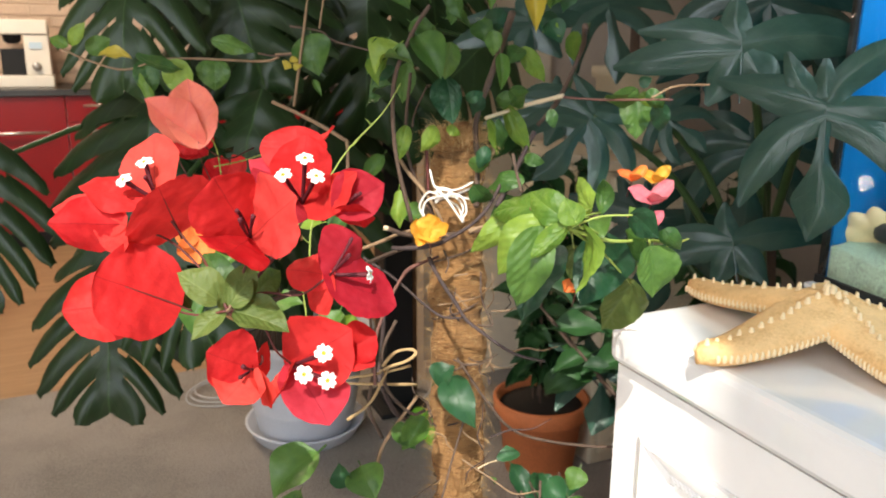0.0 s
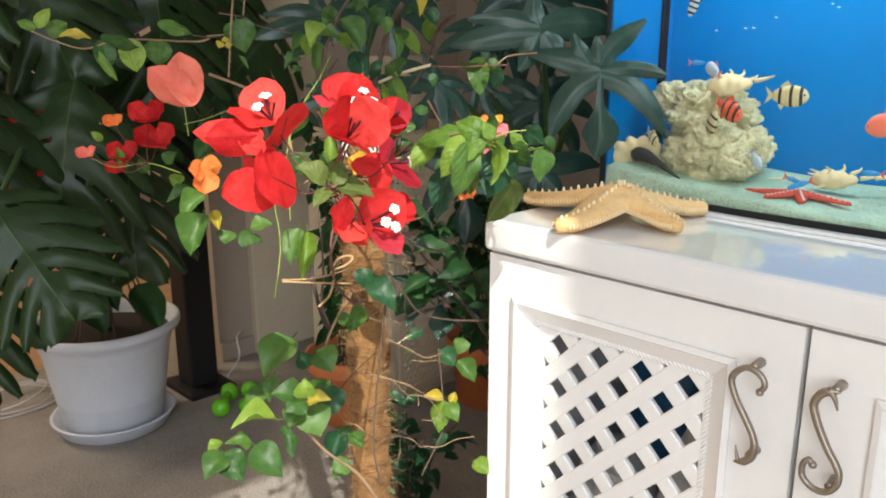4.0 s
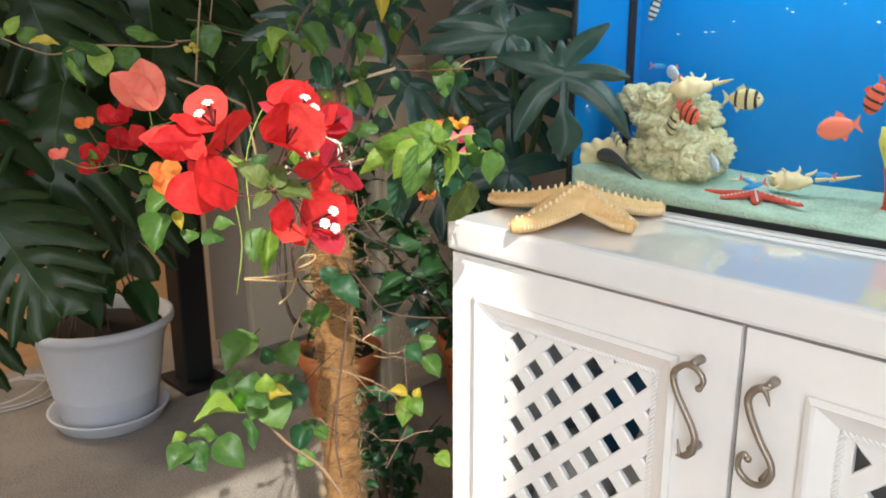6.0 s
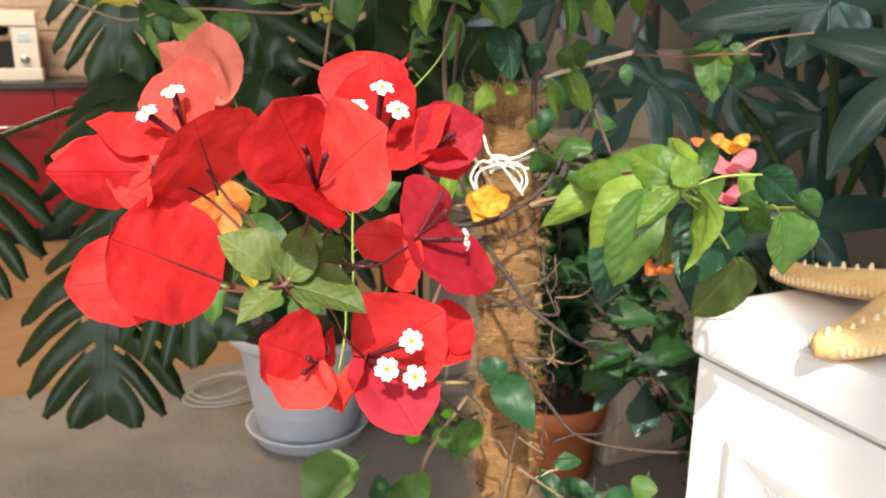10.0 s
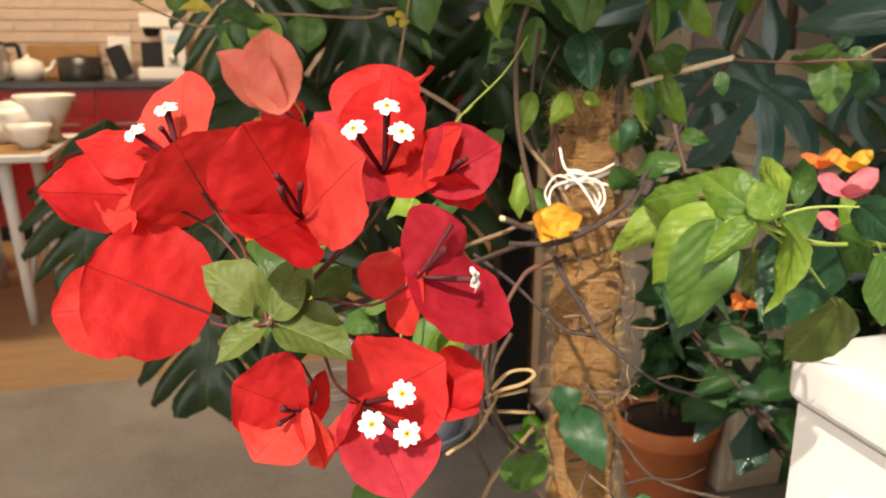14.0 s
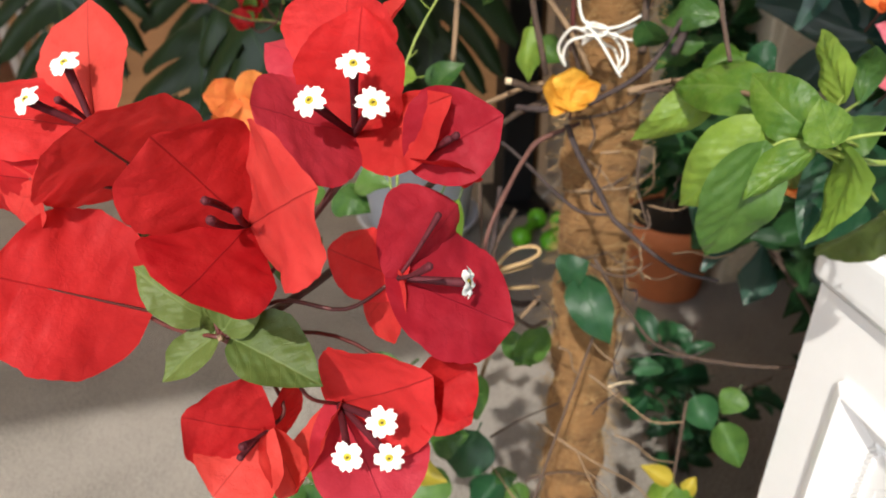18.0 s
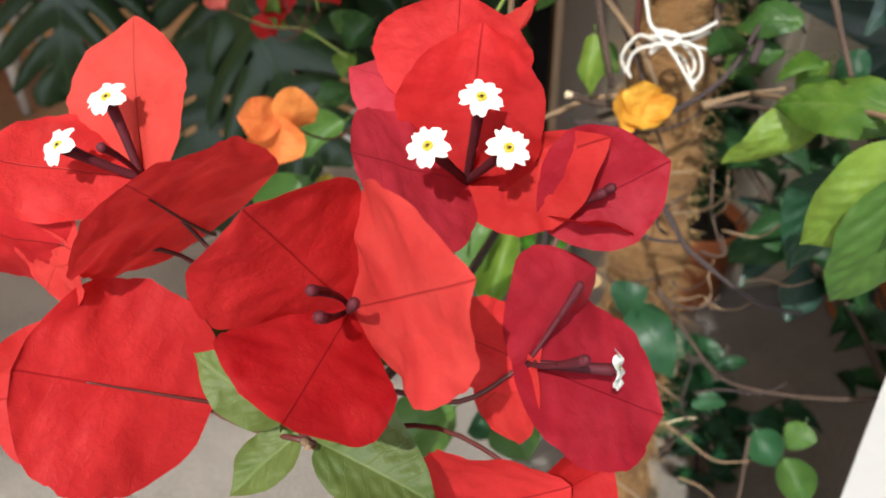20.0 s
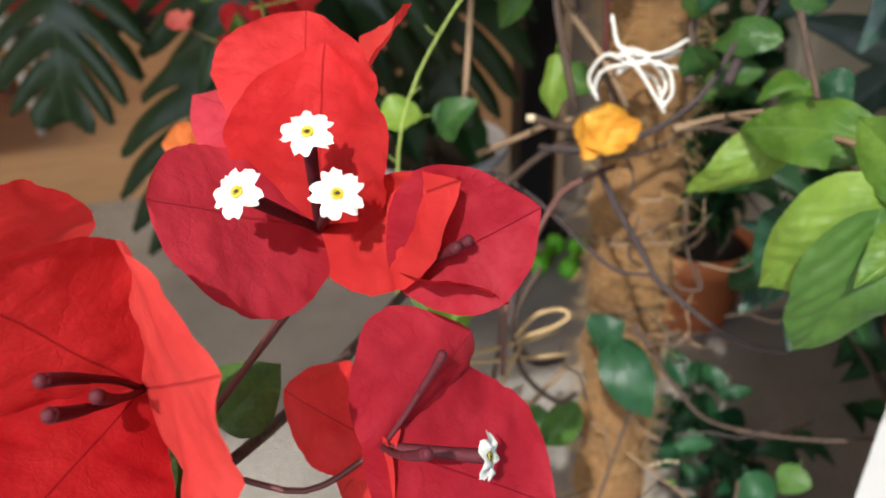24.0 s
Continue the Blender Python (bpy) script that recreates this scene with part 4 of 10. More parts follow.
def fish(at, heading, long, body, bands=(), fin=None, tall=0.42, label="", pitch=0.0):
    """A small fish: flattened body, tail, back and belly fins, eye, and dark bands where it has them."""
    f = thing("fish", label, "fish", at, group="fish in the aquarium")
    pose_ = Matrix.Translation(at) @ Matrix.Rotation(heading, 4, "Z") @ Matrix.Rotation(pitch, 4, "Y") @ Matrix.Scale(long, 4)

    def girth(u):
        return tall / 2 * math.sin(math.pi * min(1, u * 1.06) ** 0.72) ** 0.9 * (1 - 0.5 * max(0, u - 0.7) / 0.3) + 0.03

    def ring(bm, us, grow=1.0):
        rows_ = []
        for u in us:
            g = girth(u) * grow
            rows_.append([bm.verts.new((0.5 - u, 0.42 * g * math.cos(2 * math.pi * k / 12), g * math.sin(2 * math.pi * k / 12))) for k in range(12)])
        for a, b in zip(rows_, rows_[1:]):
            for k in range(12):
                bm.faces.new((a[k], a[(k + 1) % 12], b[(k + 1) % 12], b[k]))
        bm.faces.new(rows_[0])
        bm.faces.new(rows_[-1])
        return bm

    part("body", ring(bmesh.new(), [0.0, 0.02, 0.06, 0.12, 0.2, 0.3, 0.4, 0.5, 0.6, 0.7, 0.76, 0.8]), body, f, at=pose_, smooth=True)
    for u in bands:
        part("band", ring(bmesh.new(), [u, u + 0.02, u + 0.05, u + 0.07], 1.03), "fish_black", f, at=pose_, smooth=True)
    for name, pts in (("tail_fin", ((-0.28, 0.02), (-0.5, 0.20), (-0.42, 0.0), (-0.5, -0.20), (-0.28, -0.02))),
                      ("back_fin", ((0.10, tall * 0.46), (0.0, tall * 0.80), (-0.16, tall * 0.52), (-0.14, tall * 0.36))),
                      ("belly_fin", ((-0.02, -tall * 0.44), (-0.10, -tall * 0.74), (-0.18, -tall * 0.50), (-0.16, -tall * 0.34)))):
        bm = bmesh.new()
        a = [bm.verts.new((x, 0.006, z)) for x, z in pts]
        b = [bm.verts.new((x, -0.006, z)) for x, z in pts]
        bm.faces.new(a)
        bm.faces.new(b[::-1])
        for i in range(len(a)):
            j = (i + 1) % len(a)
            bm.faces.new((a[i], b[i], b[j], a[j]))
        part(name, bm, fin or body, f, at=pose_)
    bm = bmesh.new()
    for s in (1, -1):
        ball(bm, (0.41, s * 0.055, 0.04), 0.028, (1, 0.6, 1), 8)
    part("eye", bm, "fish_black", f, at=pose_, smooth=True)
    return f


BARB = "silver-gold tiger barb with black bands"
fish((0.662, 0.289, 0.935), 4.75, 0.050, "fish_gold", (0.12, 0.34, 0.60), "fish_gold", 0.44, label=BARB)
fish((0.642, 0.366, 0.904), 1.0, 0.040, "fish_gold", (0.14, 0.36, 0.6), "fish_gold", 0.46, label=BARB, pitch=1.1)
fish((0.650, 0.452, 0.876), 4.2, 0.034, "fish_gold", (0.2, 0.5), "fish_gold", label=BARB, pitch=0.5)
fish((0.645, 0.350, 0.918), 4.4, 0.046, "fish_red", (0.14, 0.34, 0.58), "fish_red", 0.48, label="red tiger barb with black bands", pitch=0.4)
fish((0.670, 0.180, 0.909), 1.45, 0.050, "fish_coral", (), "fish_coral", 0.46, label="plain coral-red barb with a clear tail", pitch=0.25)
fish((0.680, 0.150, 0.944), 1.2, 0.042, "fish_red", (0.14, 0.36, 0.6), "fish_red", 0.5, label="red barb with dark bands", pitch=1.2)
fish((0.670, 0.385, 0.962), 1.2, 0.030, "fish_silver", (), "fish_coral", 0.5, label="small pinkish silver tetra", pitch=-0.4)
fish((0.660, 0.403, 0.971), 4.6, 0.024, "fish_blue", (), "fish_red", 0.17, label="slim neon tetra with a red flank")
fish((0.650, 0.268, 0.842), 4.4, 0.026, "fish_blue", (), "fish_red", 0.17, label="slim neon tetra with a red flank", pitch=0.2)
fish((0.645, 0.256, 0.838), 1.7, 0.030, "fish_blue", (), "fish_red", 0.17, label="slim neon tetra with a red flank", pitch=0.4)
fish((0.690, 0.195, 0.852), 1.5, 0.026, "fish_blue", (), "fish_red", 0.17, label="slim neon tetra with a red flank")
fish((0.645, 0.310, 0.861), 4.3, 0.030, "fish_silver", (), "fish_silver", 0.40, label="pale bluish silver tetra", pitch=0.8)
fish((0.655, 0.408, 1.043), 1.7, 0.036, "fish_silver", (0.10, 0.28, 0.46, 0.64, 0.82), "black_plastic", 0.28, label="silver and black angelfish near the surface", pitch=1.2)
rnd = random.Random(17)
# solid pale specks drawn for the bubbles and surface reflections in the water
for y, z in ((0.326, 1.024), (0.362, 1.012), (0.352, 1.012), (0.263, 1.037), (0.163, 1.020), (0.256, 1.033), (0.40, 1.010), (0.20, 1.04)):
    flake = thing("food_flake", "tiny pale speck drawn for bubbles and glints near the water's surface", "fish food", (0.70, y, z))
    bm = bmesh.new()
    ball(bm, (0, 0, 0), 0.0014, (0.5, rnd.uniform(1.0, 2.4), 0.5), 8)
    for v in bm.verts:
        v.co += Vector((0, 0, 0.0012 * noise.noise(v.co * 500)))
    part("flake", bm, "china", flake, at=Matrix.Translation((0.70, y, z)), smooth=True)

# ---- pots ----
def round_pot(name, label, category, at, profile, material, soil_r, soil_z, saucer=None, steps=48):
    p = thing(name, label, category, at)
    part("pot", lathe(profile, steps), material, p, at=Matrix.Translation(at), smooth=True)
    bm = lathe([(0.0, soil_z + 0.012), (soil_r * 0.6, soil_z + 0.010), (soil_r, soil_z), (soil_r * 0.98, soil_z - 0.02), (0.0, soil_z - 0.02)], 28, wobble=0.05)
    part("soil", bm, "soil", p, at=Matrix.Translation(at), smooth=True)
    if saucer:
        part("saucer", lathe(saucer, steps), material, p, "shallow saucer", at=Matrix.Translation(at), smooth=True)
    return p


WP = (0.478, 1.935, 0.0)
round_pot("white_flowerpot", "large grey-white plastic flowerpot with a flared rim on its saucer", "flowerpot", WP,
                    [(0.0, 0.014), (0.118, 0.014), (0.124, 0.02), (0.136, 0.09), (0.1385, 0.094), (0.1385, 0.100), (0.150, 0.17), (0.161, 0.235), (0.164, 0.240),
                     (0.164, 0.248), (0.180, 0.272), (0.188, 0.276), (0.191, 0.284), (0.189, 0.297), (0.183, 0.300), (0.172, 0.290), (0.160, 0.262), (0.154, 0.25), (0.0, 0.25)],
                    "pot_white", 0.158, 0.262, [(0.0, 0.0), (0.130, 0.0), (0.137, 0.004), (0.155, 0.036), (0.159, 0.040), (0.157, 0.043), (0.150, 0.041), (0.134, 0.0115), (0.0, 0.0115)])
clay = [(0.0, 0.0), (0.078, 0.0), (0.082, 0.004), (0.100, 0.145), (0.108, 0.148), (0.113, 0.155), (0.116, 0.19), (0.113, 0.195), (0.106, 0.193), (0.102, 0.16), (0.098, 0.15), (0.0, 0.15)]
round_pot("clay_flowerpot", "terracotta flowerpot with a thick rim standing on the carpet", "flowerpot", (0.955, 1.515, 0.0), clay, "terracotta", 0.101, 0.172)
round_pot("clay_flowerpot", "terracotta flowerpot behind the bougainvillea's pole", "flowerpot", (1.30, 1.320, 0.0), clay, "terracotta", 0.101, 0.172)
PB = (0.316, 0.646, 0.0)
round_pot("clay_flowerpot", "terracotta flowerpot of the bougainvillea", "flowerpot", PB, [(r * 1.35, z * 1.35) for r, z in clay], "terracotta", 0.136, 0.232)

# ---- coir pole ----
pole = thing("coir_pole", "fibrous brown coir-wrapped plant pole bound with cord", "plant pole", PB)
bm = bmesh.new()
rows = []
for i in range(91):
    z = 0.232 + 0.708 * i / 90
    row = []
    for k in range(20):
        a = 2 * math.pi * k / 20
        band = abs(math.sin((z - 0.24 + 0.010 * math.sin(a)) * math.pi / 0.058))
        r = 0.0198 + 0.0060 * band ** 0.7 + 0.0042 * noise.noise(Vector((math.cos(a) * 2, math.sin(a) * 2, z * 26))) + 0.0024 * noise.noise(Vector((math.cos(a) * 7, math.sin(a) * 7, z * 120)))
        worn = max(0.0, (i - 83) / 7)
        r *= 1 - 0.45 * worn ** 2
        z = z + worn * 0.010 * noise.noise(Vector((math.cos(a) * 3, math.sin(a) * 3, 5)))
        row.append(bm.verts.new((PB[0] + 0.004 + r * math.cos(a) + 0.004 * math.sin(z * 5), PB[1] + r * math.sin(a), z)))
    rows.append(row)
for a, b in zip(rows, rows[1:]):
    for k in range(20):
        bm.faces.new((a[k], a[(k + 1) % 20], b[(k + 1) % 20], b[k]))
bm.faces.new(rows[-1])
bm.faces.new(rows[0][::-1])
part("coir_wrap", bm, "coir", pole, smooth=True)
bm = bmesh.new()
rnd = random.Random(11)
for i in range(3000):
    a, z = rnd.uniform(0, 6.28), rnd.uniform(0.24, 0.938)
    r = rnd.uniform(0.020, 0.0255)
    p = Vector((PB[0] + 0.004 + 0.004 * math.sin(z * 5) + r * math.cos(a), PB[1] + r * math.sin(a), z))
    d = Vector((math.cos(a + rnd.uniform(-1.3, 1.3)), math.sin(a + rnd.uniform(-1.3, 1.3)), rnd.uniform(-1, 1))).normalized()
    long = rnd.uniform(0.006, 0.020)
    tube([p, p + d * long * 0.5 + Vector((0, 0, 0.002)), p + d * long + Vector((0, 0, rnd.uniform(-0.006, 0.004)))], 0.00020, 0.00009, 3, 2, bm)
for i in range(420):
    a, r = rnd.uniform(0, 6.28), 0.021 * rnd.random() ** 0.5
    p = Vector((PB[0] + 0.000 + r * math.cos(a), PB[1] + r * math.sin(a), rnd.uniform(0.922, 0.936)))
    d = Vector((math.cos(a) * 0.7 + rnd.uniform(-0.8, 0.8), math.sin(a) * 0.7 + rnd.uniform(-0.8, 0.8), rnd.uniform(0.1, 1.0))).normalized()
    long = rnd.uniform(0.010, 0.028)
    tube([p, p + d * long * 0.5 + Vector((0, 0, 0.004)), p + d * long + Vector((0, 0, rnd.uniform(-0.008, 0.002)))], 0.00026, 0.00010, 3, 2, bm)
tagged(part("coir_hair", bm, "coir_hair", pole, "loose coir fibres"), kind="stuff")
bm = bmesh.new()
turns = 12.5
helix = []
for i in range(260):
    t = i / 259
    z = 0.25 + 0.68 * t
    a = 2 * math.pi * turns * t
    helix.append((PB[0] + 0.004 + 0.004 * math.sin(z * 5) + 0.0236 * math.cos(a), PB[1] + 0.0236 * math.sin(a), z))
tube(helix, 0.0010, 0.0010, 5, 1, bm, smooth_path=False)
part("binding_cord", bm, "bark", pole, "thin dark binding cord")

# ---- behind the plants ----
tower = thing("tower_speaker", "slim black tower loudspeaker on a flat black foot", "loudspeaker", (0.765, 1.99, 0))
part("cabinet", box(0.715, 0.80, 1.955, 2.04, 0.016, 0.86, 0.006), "black_plastic", tower)
part("foot", box(0.685, 0.83, 1.90, 2.085, 0.0, 0.0155, 0.004), "black_plastic", tower)
post = thing("wooden_post", "narrow light brown wooden post leaning at the wall", "post", (0.838, 2.06, 0))
part("post", box(0.828, 0.850, 2.05, 2.072, 0.0, 1.1, 0.003), "wood_brown", post)

chest = thing("drawer_chest", "cream plastic drawer chest with woven-look fronts", "chest of drawers", (1.28, 1.655, 0))
part("carcass", box(1.07, 1.49, 1.470, 1.84, 0.0, 0.74, 0.012, 3), "wicker", chest)
part("top", box(1.055, 1.505, 1.445, 1.85, 0.7405, 0.765, 0.008, 3), "wicker", chest)
for k in range(3):
    z0 = 0.035 + k * 0.235
    dr = part("drawer", box(1.085, 1.475, 1.452, 1.4695, z0, z0 + 0.222, 0.006, 2), "wicker", chest)
    bm = bmesh.new()
    for i in range(20):
        for j in range(10):
            cx, cz = 1.108 + 0.0181 * i + (0.009 if j % 2 else 0), z0 + 0.022 + 0.0175 * j
            tube([(cx - 0.006, 1.4516, cz - 0.005), (cx, 1.4480, cz), (cx + 0.006, 1.4516, cz + 0.005)], 0.0024, 0.0024, 4, 1, bm)
            tube([(cx - 0.006, 1.4516, cz + 0.0135), (cx, 1.4490, cz + 0.0085), (cx + 0.006, 1.4516, cz + 0.0035)], 0.0024, 0.0024, 4, 1, bm)
    tagged(part("weave", bm, "wicker", dr, "raised basket weave"), kind="stuff")
    part("pull_rim", box(1.23, 1.33, 1.438, 1.4518, z0 + 0.196, z0 + 0.212, 0.004), "wicker", dr)
round_pot("cream_flowerpot", "tall cream flowerpot with a rolled rim on the drawer chest", "flowerpot", (1.23, 1.60, 0.7655),
                 [(0.0, 0.0), (0.075, 0.0), (0.080, 0.006), (0.088, 0.17), (0.098, 0.175), (0.101, 0.185), (0.099, 0.20), (0.092, 0.20), (0.086, 0.185), (0.0, 0.18)], "wicker", 0.087, 0.188)

dumb = thing("dumbbell", "small lime green vinyl dumbbell on the carpet", "dumbbell", (0.735, 1.80, 0), group="pair of dumbbells")


def dumbbell_mesh():
    bm = bmesh.new()
    ball(bm, (0, -0.052, 0.026), 0.026, (1, 0.92, 1), 16)
    return bm


for end in (0.0, math.pi):
    part("weight", dumbbell_mesh(), "lime_rubber", dumb, at=Matrix.Translation((0.735, 1.80, 0)) @ Matrix.Rotation(-0.75 + end, 4, "Z"), smooth=True)
part("grip", tube([(0, -0.05, 0.026), (0, 0.05, 0.026)], 0.0125, 0.0125, 12, 2), "lime_rubber", dumb, at=Matrix.Translation((0.735, 1.80, 0)) @ Matrix.Rotation(-0.75, 4, "Z"), smooth=True)
copy_thing(dumb, Matrix.Translation((0.79, 1.765, 0)) @ Matrix.Rotation(0.15, 4, "Z"))

cable = thing("power_cable", "loose loops of white cable on the carpet", "cable", (0.32, 2.24, 0))
rnd = random.Random(4)
for k in range(3):
    pts = [(0.50, 2.26 + 0.01 * k, 0.006)]
    for i in range(9):
        a = 0.4 + i * 0.78 + 0.3 * k
        pts.append((0.32 + (0.12 - 0.015 * k) * math.cos(a), 2.24 + 0.08 * math.sin(a) + 0.012 * k, 0.005 + 0.006 * k + 0.022 * max(0, math.sin(a + k))))
    part("loop", tube(pts, 0.0023, 0.0023, 6, 6), "cable_white", cable, smooth=True)
part("loop", tube([(0.83, 1.96, 0.012), (0.90, 2.0, 0.05), (0.93, 2.06, 0.09), (0.97, 2.09, 0.10)], 0.0028, 0.0028, 6, 6), "cable_white", cable, smooth=True)

# ---- kitchen ----
KY = 5.40
for i in range(8):
    x0 = -3.1 + i * 0.60
    unit = thing("kitchen_cabinet", "red gloss kitchen base cabinet with a bar handle", "cabinet", (x0 + 0.3, KY + 0.3, LOW), group="row of red base cabinets")
    part("carcass", box(x0, x0 + 0.598, KY + 0.022, KY + 0.62, LOW + 0.10, LOW + 0.935), "cab_inside", unit)
    part("kickboard", box(x0, x0 + 0.598, KY + 0.06, KY + 0.075, LOW, LOW + 0.0995), "black_plastic", unit)
    if i % 2:
        dd = part("drawer_front", box(x0 + 0.002, x0 + 0.596, KY, KY + 0.0205, LOW + 0.775, LOW + 0.932, 0.003), "red_gloss", unit)
        part("bar_handle", tube([(x0 + 0.10, KY - 0.028, LOW + 0.875), (x0 + 0.50, KY - 0.028, LOW + 0.875)], 0.008, 0.008, 8, 2), "steel", dd, smooth=True)
        dd = part("drawer_front", box(x0 + 0.002, x0 + 0.596, KY, KY + 0.0205, LOW + 0.105, LOW + 0.772, 0.003), "red_gloss", unit)
    else:
        dd = part("door", box(x0 + 0.002, x0 + 0.596, KY, KY + 0.0205, LOW + 0.105, LOW + 0.932, 0.003), "red_gloss", unit)
    part("bar_handle", tube([(x0 + 0.10, KY - 0.028, LOW + 0.72), (x0 + 0.50, KY - 0.028, LOW + 0.72)], 0.008, 0.008, 8, 2), "steel", dd, smooth=True)
wt = part("kitchen_worktop", box(-3.12, 1.72, KY - 0.02, 6.055, LOW + 0.936, LOW + 0.975, 0.004), "worktop_black", None)
tagged(wt, "black stone-look kitchen worktop", "worktop", kind="structure")
WT = LOW + 0.9755


def vessel(name, label, category, at, prof, material, extras=(), steps=28):
    v = thing(name, label, category, at)
    part("body", lathe(prof, steps), material, v, at=Matrix.Translation(at), smooth=True)
    for pname, bm, mat in extras:
        part(pname, bm, mat, v, at=Matrix.Translation(at), smooth=True)
    return v


vessel("stock_pot", "black enamel stock pot with side handles on the worktop", "pot", (-0.80, 5.62, WT),
       [(0, 0), (0.125, 0), (0.13, 0.01), (0.13, 0.135), (0.125, 0.137), (0.12, 0.135), (0.0, 0.14)], "worktop_black",
       [("handle", tube([(0.13, -0.03, 0.10), (0.16, 0, 0.105), (0.13, 0.03, 0.10)], 0.008), "steel"), ("handle", tube([(-0.13, -0.03, 0.10), (-0.16, 0, 0.105), (-0.13, 0.03, 0.10)], 0.008), "steel"),
        ("lid", lathe([(0.13, 0.1375), (0.07, 0.147), (0.012, 0.150), (0.012, 0.158), (0.0, 0.158)], 24), "worktop_black")])
vessel("teapot", "round white china teapot on the worktop", "teapot", (-1.09, 5.58, WT),
       [(0, 0), (0.06, 0), (0.09, 0.03), (0.098, 0.07), (0.08, 0.115), (0.045, 0.13), (0.012, 0.14), (0.014, 0.155), (0.0, 0.16)], "china",
       [("spout", tube([(0.085, 0, 0.05), (0.13, 0, 0.075), (0.155, 0, 0.125)], 0.018, 0.010), "china"), ("handle", tube([(-0.085, 0, 0.10), (-0.135, 0, 0.10), (-0.13, 0, 0.04), (-0.085, 0, 0.035)], 0.009), "china")])
vessel("electric_kettle", "steel electric kettle with a black handle", "kettle", (-1.27, 5.60, WT),
       [(0, 0), (0.085, 0), (0.088, 0.02), (0.075, 0.17), (0.06, 0.215), (0.0, 0.225)], "steel",
       [("handle", tube([(0.06, 0, 0.21), (0.125, 0, 0.21), (0.135, 0, 0.12), (0.095, 0, 0.03)], 0.014), "black_plastic"), ("lid", lathe([(0.06, 0.217), (0.05, 0.235), (0.0, 0.24)], 20), "black_plastic")])
tray = thing("rattan_tray", "brown woven rattan tray leaning on the brick wall", "tray", (-0.97, 5.95, WT))
bm = box(-0.22, 0.22, -0.012, 0.012, 0.0, 0.22, 0.01, 2)
part("panel", bm, "rattan", tray, at=Matrix.Translation((-0.95, 5.94, WT)) @ Matrix.Rotation(radians(-12), 4, "X"))
coffee = thing("coffee_machine", "cream coffee machine with a black brewing bay", "coffee machine", (-0.30, 5.76, WT))
part("base", box(-0.46, -0.15, 5.60, 5.92, WT, WT + 0.075, 0.012, 3), "china", coffee, "cream base with a drip tray")
part("column", box(-0.30, -0.16, 5.61, 5.92, WT + 0.0755, WT + 0.3195, 0.008, 2), "china", coffee)
part("head", box(-0.43, -0.16, 5.60, 5.92, WT + 0.32, WT + 0.41, 0.012, 3), "china", coffee)
part("bay", box(-0.435, -0.302, 5.66, 5.90, WT + 0.0755, WT + 0.235, 0.006), "black_plastic", coffee, "black brewing bay")
part("spout", lathe([(0, 0), (0.03, 0), (0.05, 0.02), (0.052, 0.054), (0, 0.054)], 18), "black_plastic", coffee, at=Matrix.Translation((-0.365, 5.70, WT + 0.265)), smooth=True)
part("display", box(-0.270, -0.200, 5.602, 5.6095, WT + 0.235, WT + 0.275), "fish_silver", coffee)
part("dial", lathe([(0, 0), (0.026, 0), (0.026, 0.018), (0.022, 0.024), (0, 0.024)], 20), "steel", coffee, at=Matrix.Translation((-0.240, 5.609, WT + 0.13)) @ Matrix.Rotation(radians(90), 4, "X"), smooth=True)
block = thing("knife_block", "slanted black knife block beside the coffee machine", "knife block", (-0.55, 5.72, WT))
part("block", box(-0.05, 0.05, -0.06, 0.06, 0.0, 0.2, 0.006), "black_plastic", block, at=Matrix.Translation((-0.545, 5.72, WT + 0.016)) @ Matrix.Rotation(radians(-18), 4, "Y"))
card = thing("paper_card", "cream paper card standing on the worktop", "card", (-0.59, 5.90, WT))
part("card", box(-0.66, -0.52, 5.90, 5.908, WT, WT + 0.27), "china", card)

table = thing("dining_table", "white dining table with round slanting legs", "table", (-1.40, 4.10, LOW))
TT = LOW + 0.76
part("tabletop", box(-2.20, -0.66, 3.68, 4.50, TT - 0.03, TT, 0.008, 3), "white_table", table)
for x, y, dx, dy in ((-0.86, 3.80, 0.05, -0.03), (-2.0, 3.80, -0.05, -0.03), (-0.86, 4.38, 0.05, 0.03), (-2.0, 4.38, -0.05, 0.03)):
    part("leg", tube([(x, y, TT - 0.031), (x + dx, y + dy, LOW)], 0.030, 0.020, 12, 3), "white_table", table, smooth=True)
cloth = thing("table_mat", "straw-coloured woven table mat", "mat", (-1.1, 4.0, TT))
part("mat", box(-1.45, -0.70, 3.74, 4.20, TT + 0.0005, TT + 0.006, 0.002), "rattan", cloth)
for i, (x, y, r, h) in enumerate(((-0.76, 3.90, 0.088, 0.10), (-0.98, 3.86, 0.07, 0.07), (-1.06, 4.05, 0.06, 0.06))):
    vessel("china_bowl", "white china bowl with a small foot on the table", "bowl", (x, y, TT + 0.0065),
           [(0, 0), (r * 0.5, 0), (r * 0.55, h * 0.12), (r * 0.9, h * 0.55), (r, h), (r * 0.95, h), (r * 0.8, h * 0.5), (0, h * 0.2)], "china")
vessel("footed_bowl", "tall white footed china bowl on the table", "bowl", (-0.74, 4.16, TT + 0.0065),
       [(0, 0), (0.075, 0), (0.05, 0.03), (0.055, 0.06), (0.10, 0.13), (0.135, 0.205), (0.13, 0.21), (0.09, 0.14), (0, 0.10)], "china")
vessel("sugar_bowl", "white china sugar bowl with a pointed lid", "bowl", (-0.93, 4.08, TT + 0.0065),
       [(0, 0), (0.05, 0), (0.075, 0.05), (0.06, 0.09), (0.03, 0.115), (0.01, 0.13), (0.008, 0.16), (0, 0.165)], "china")
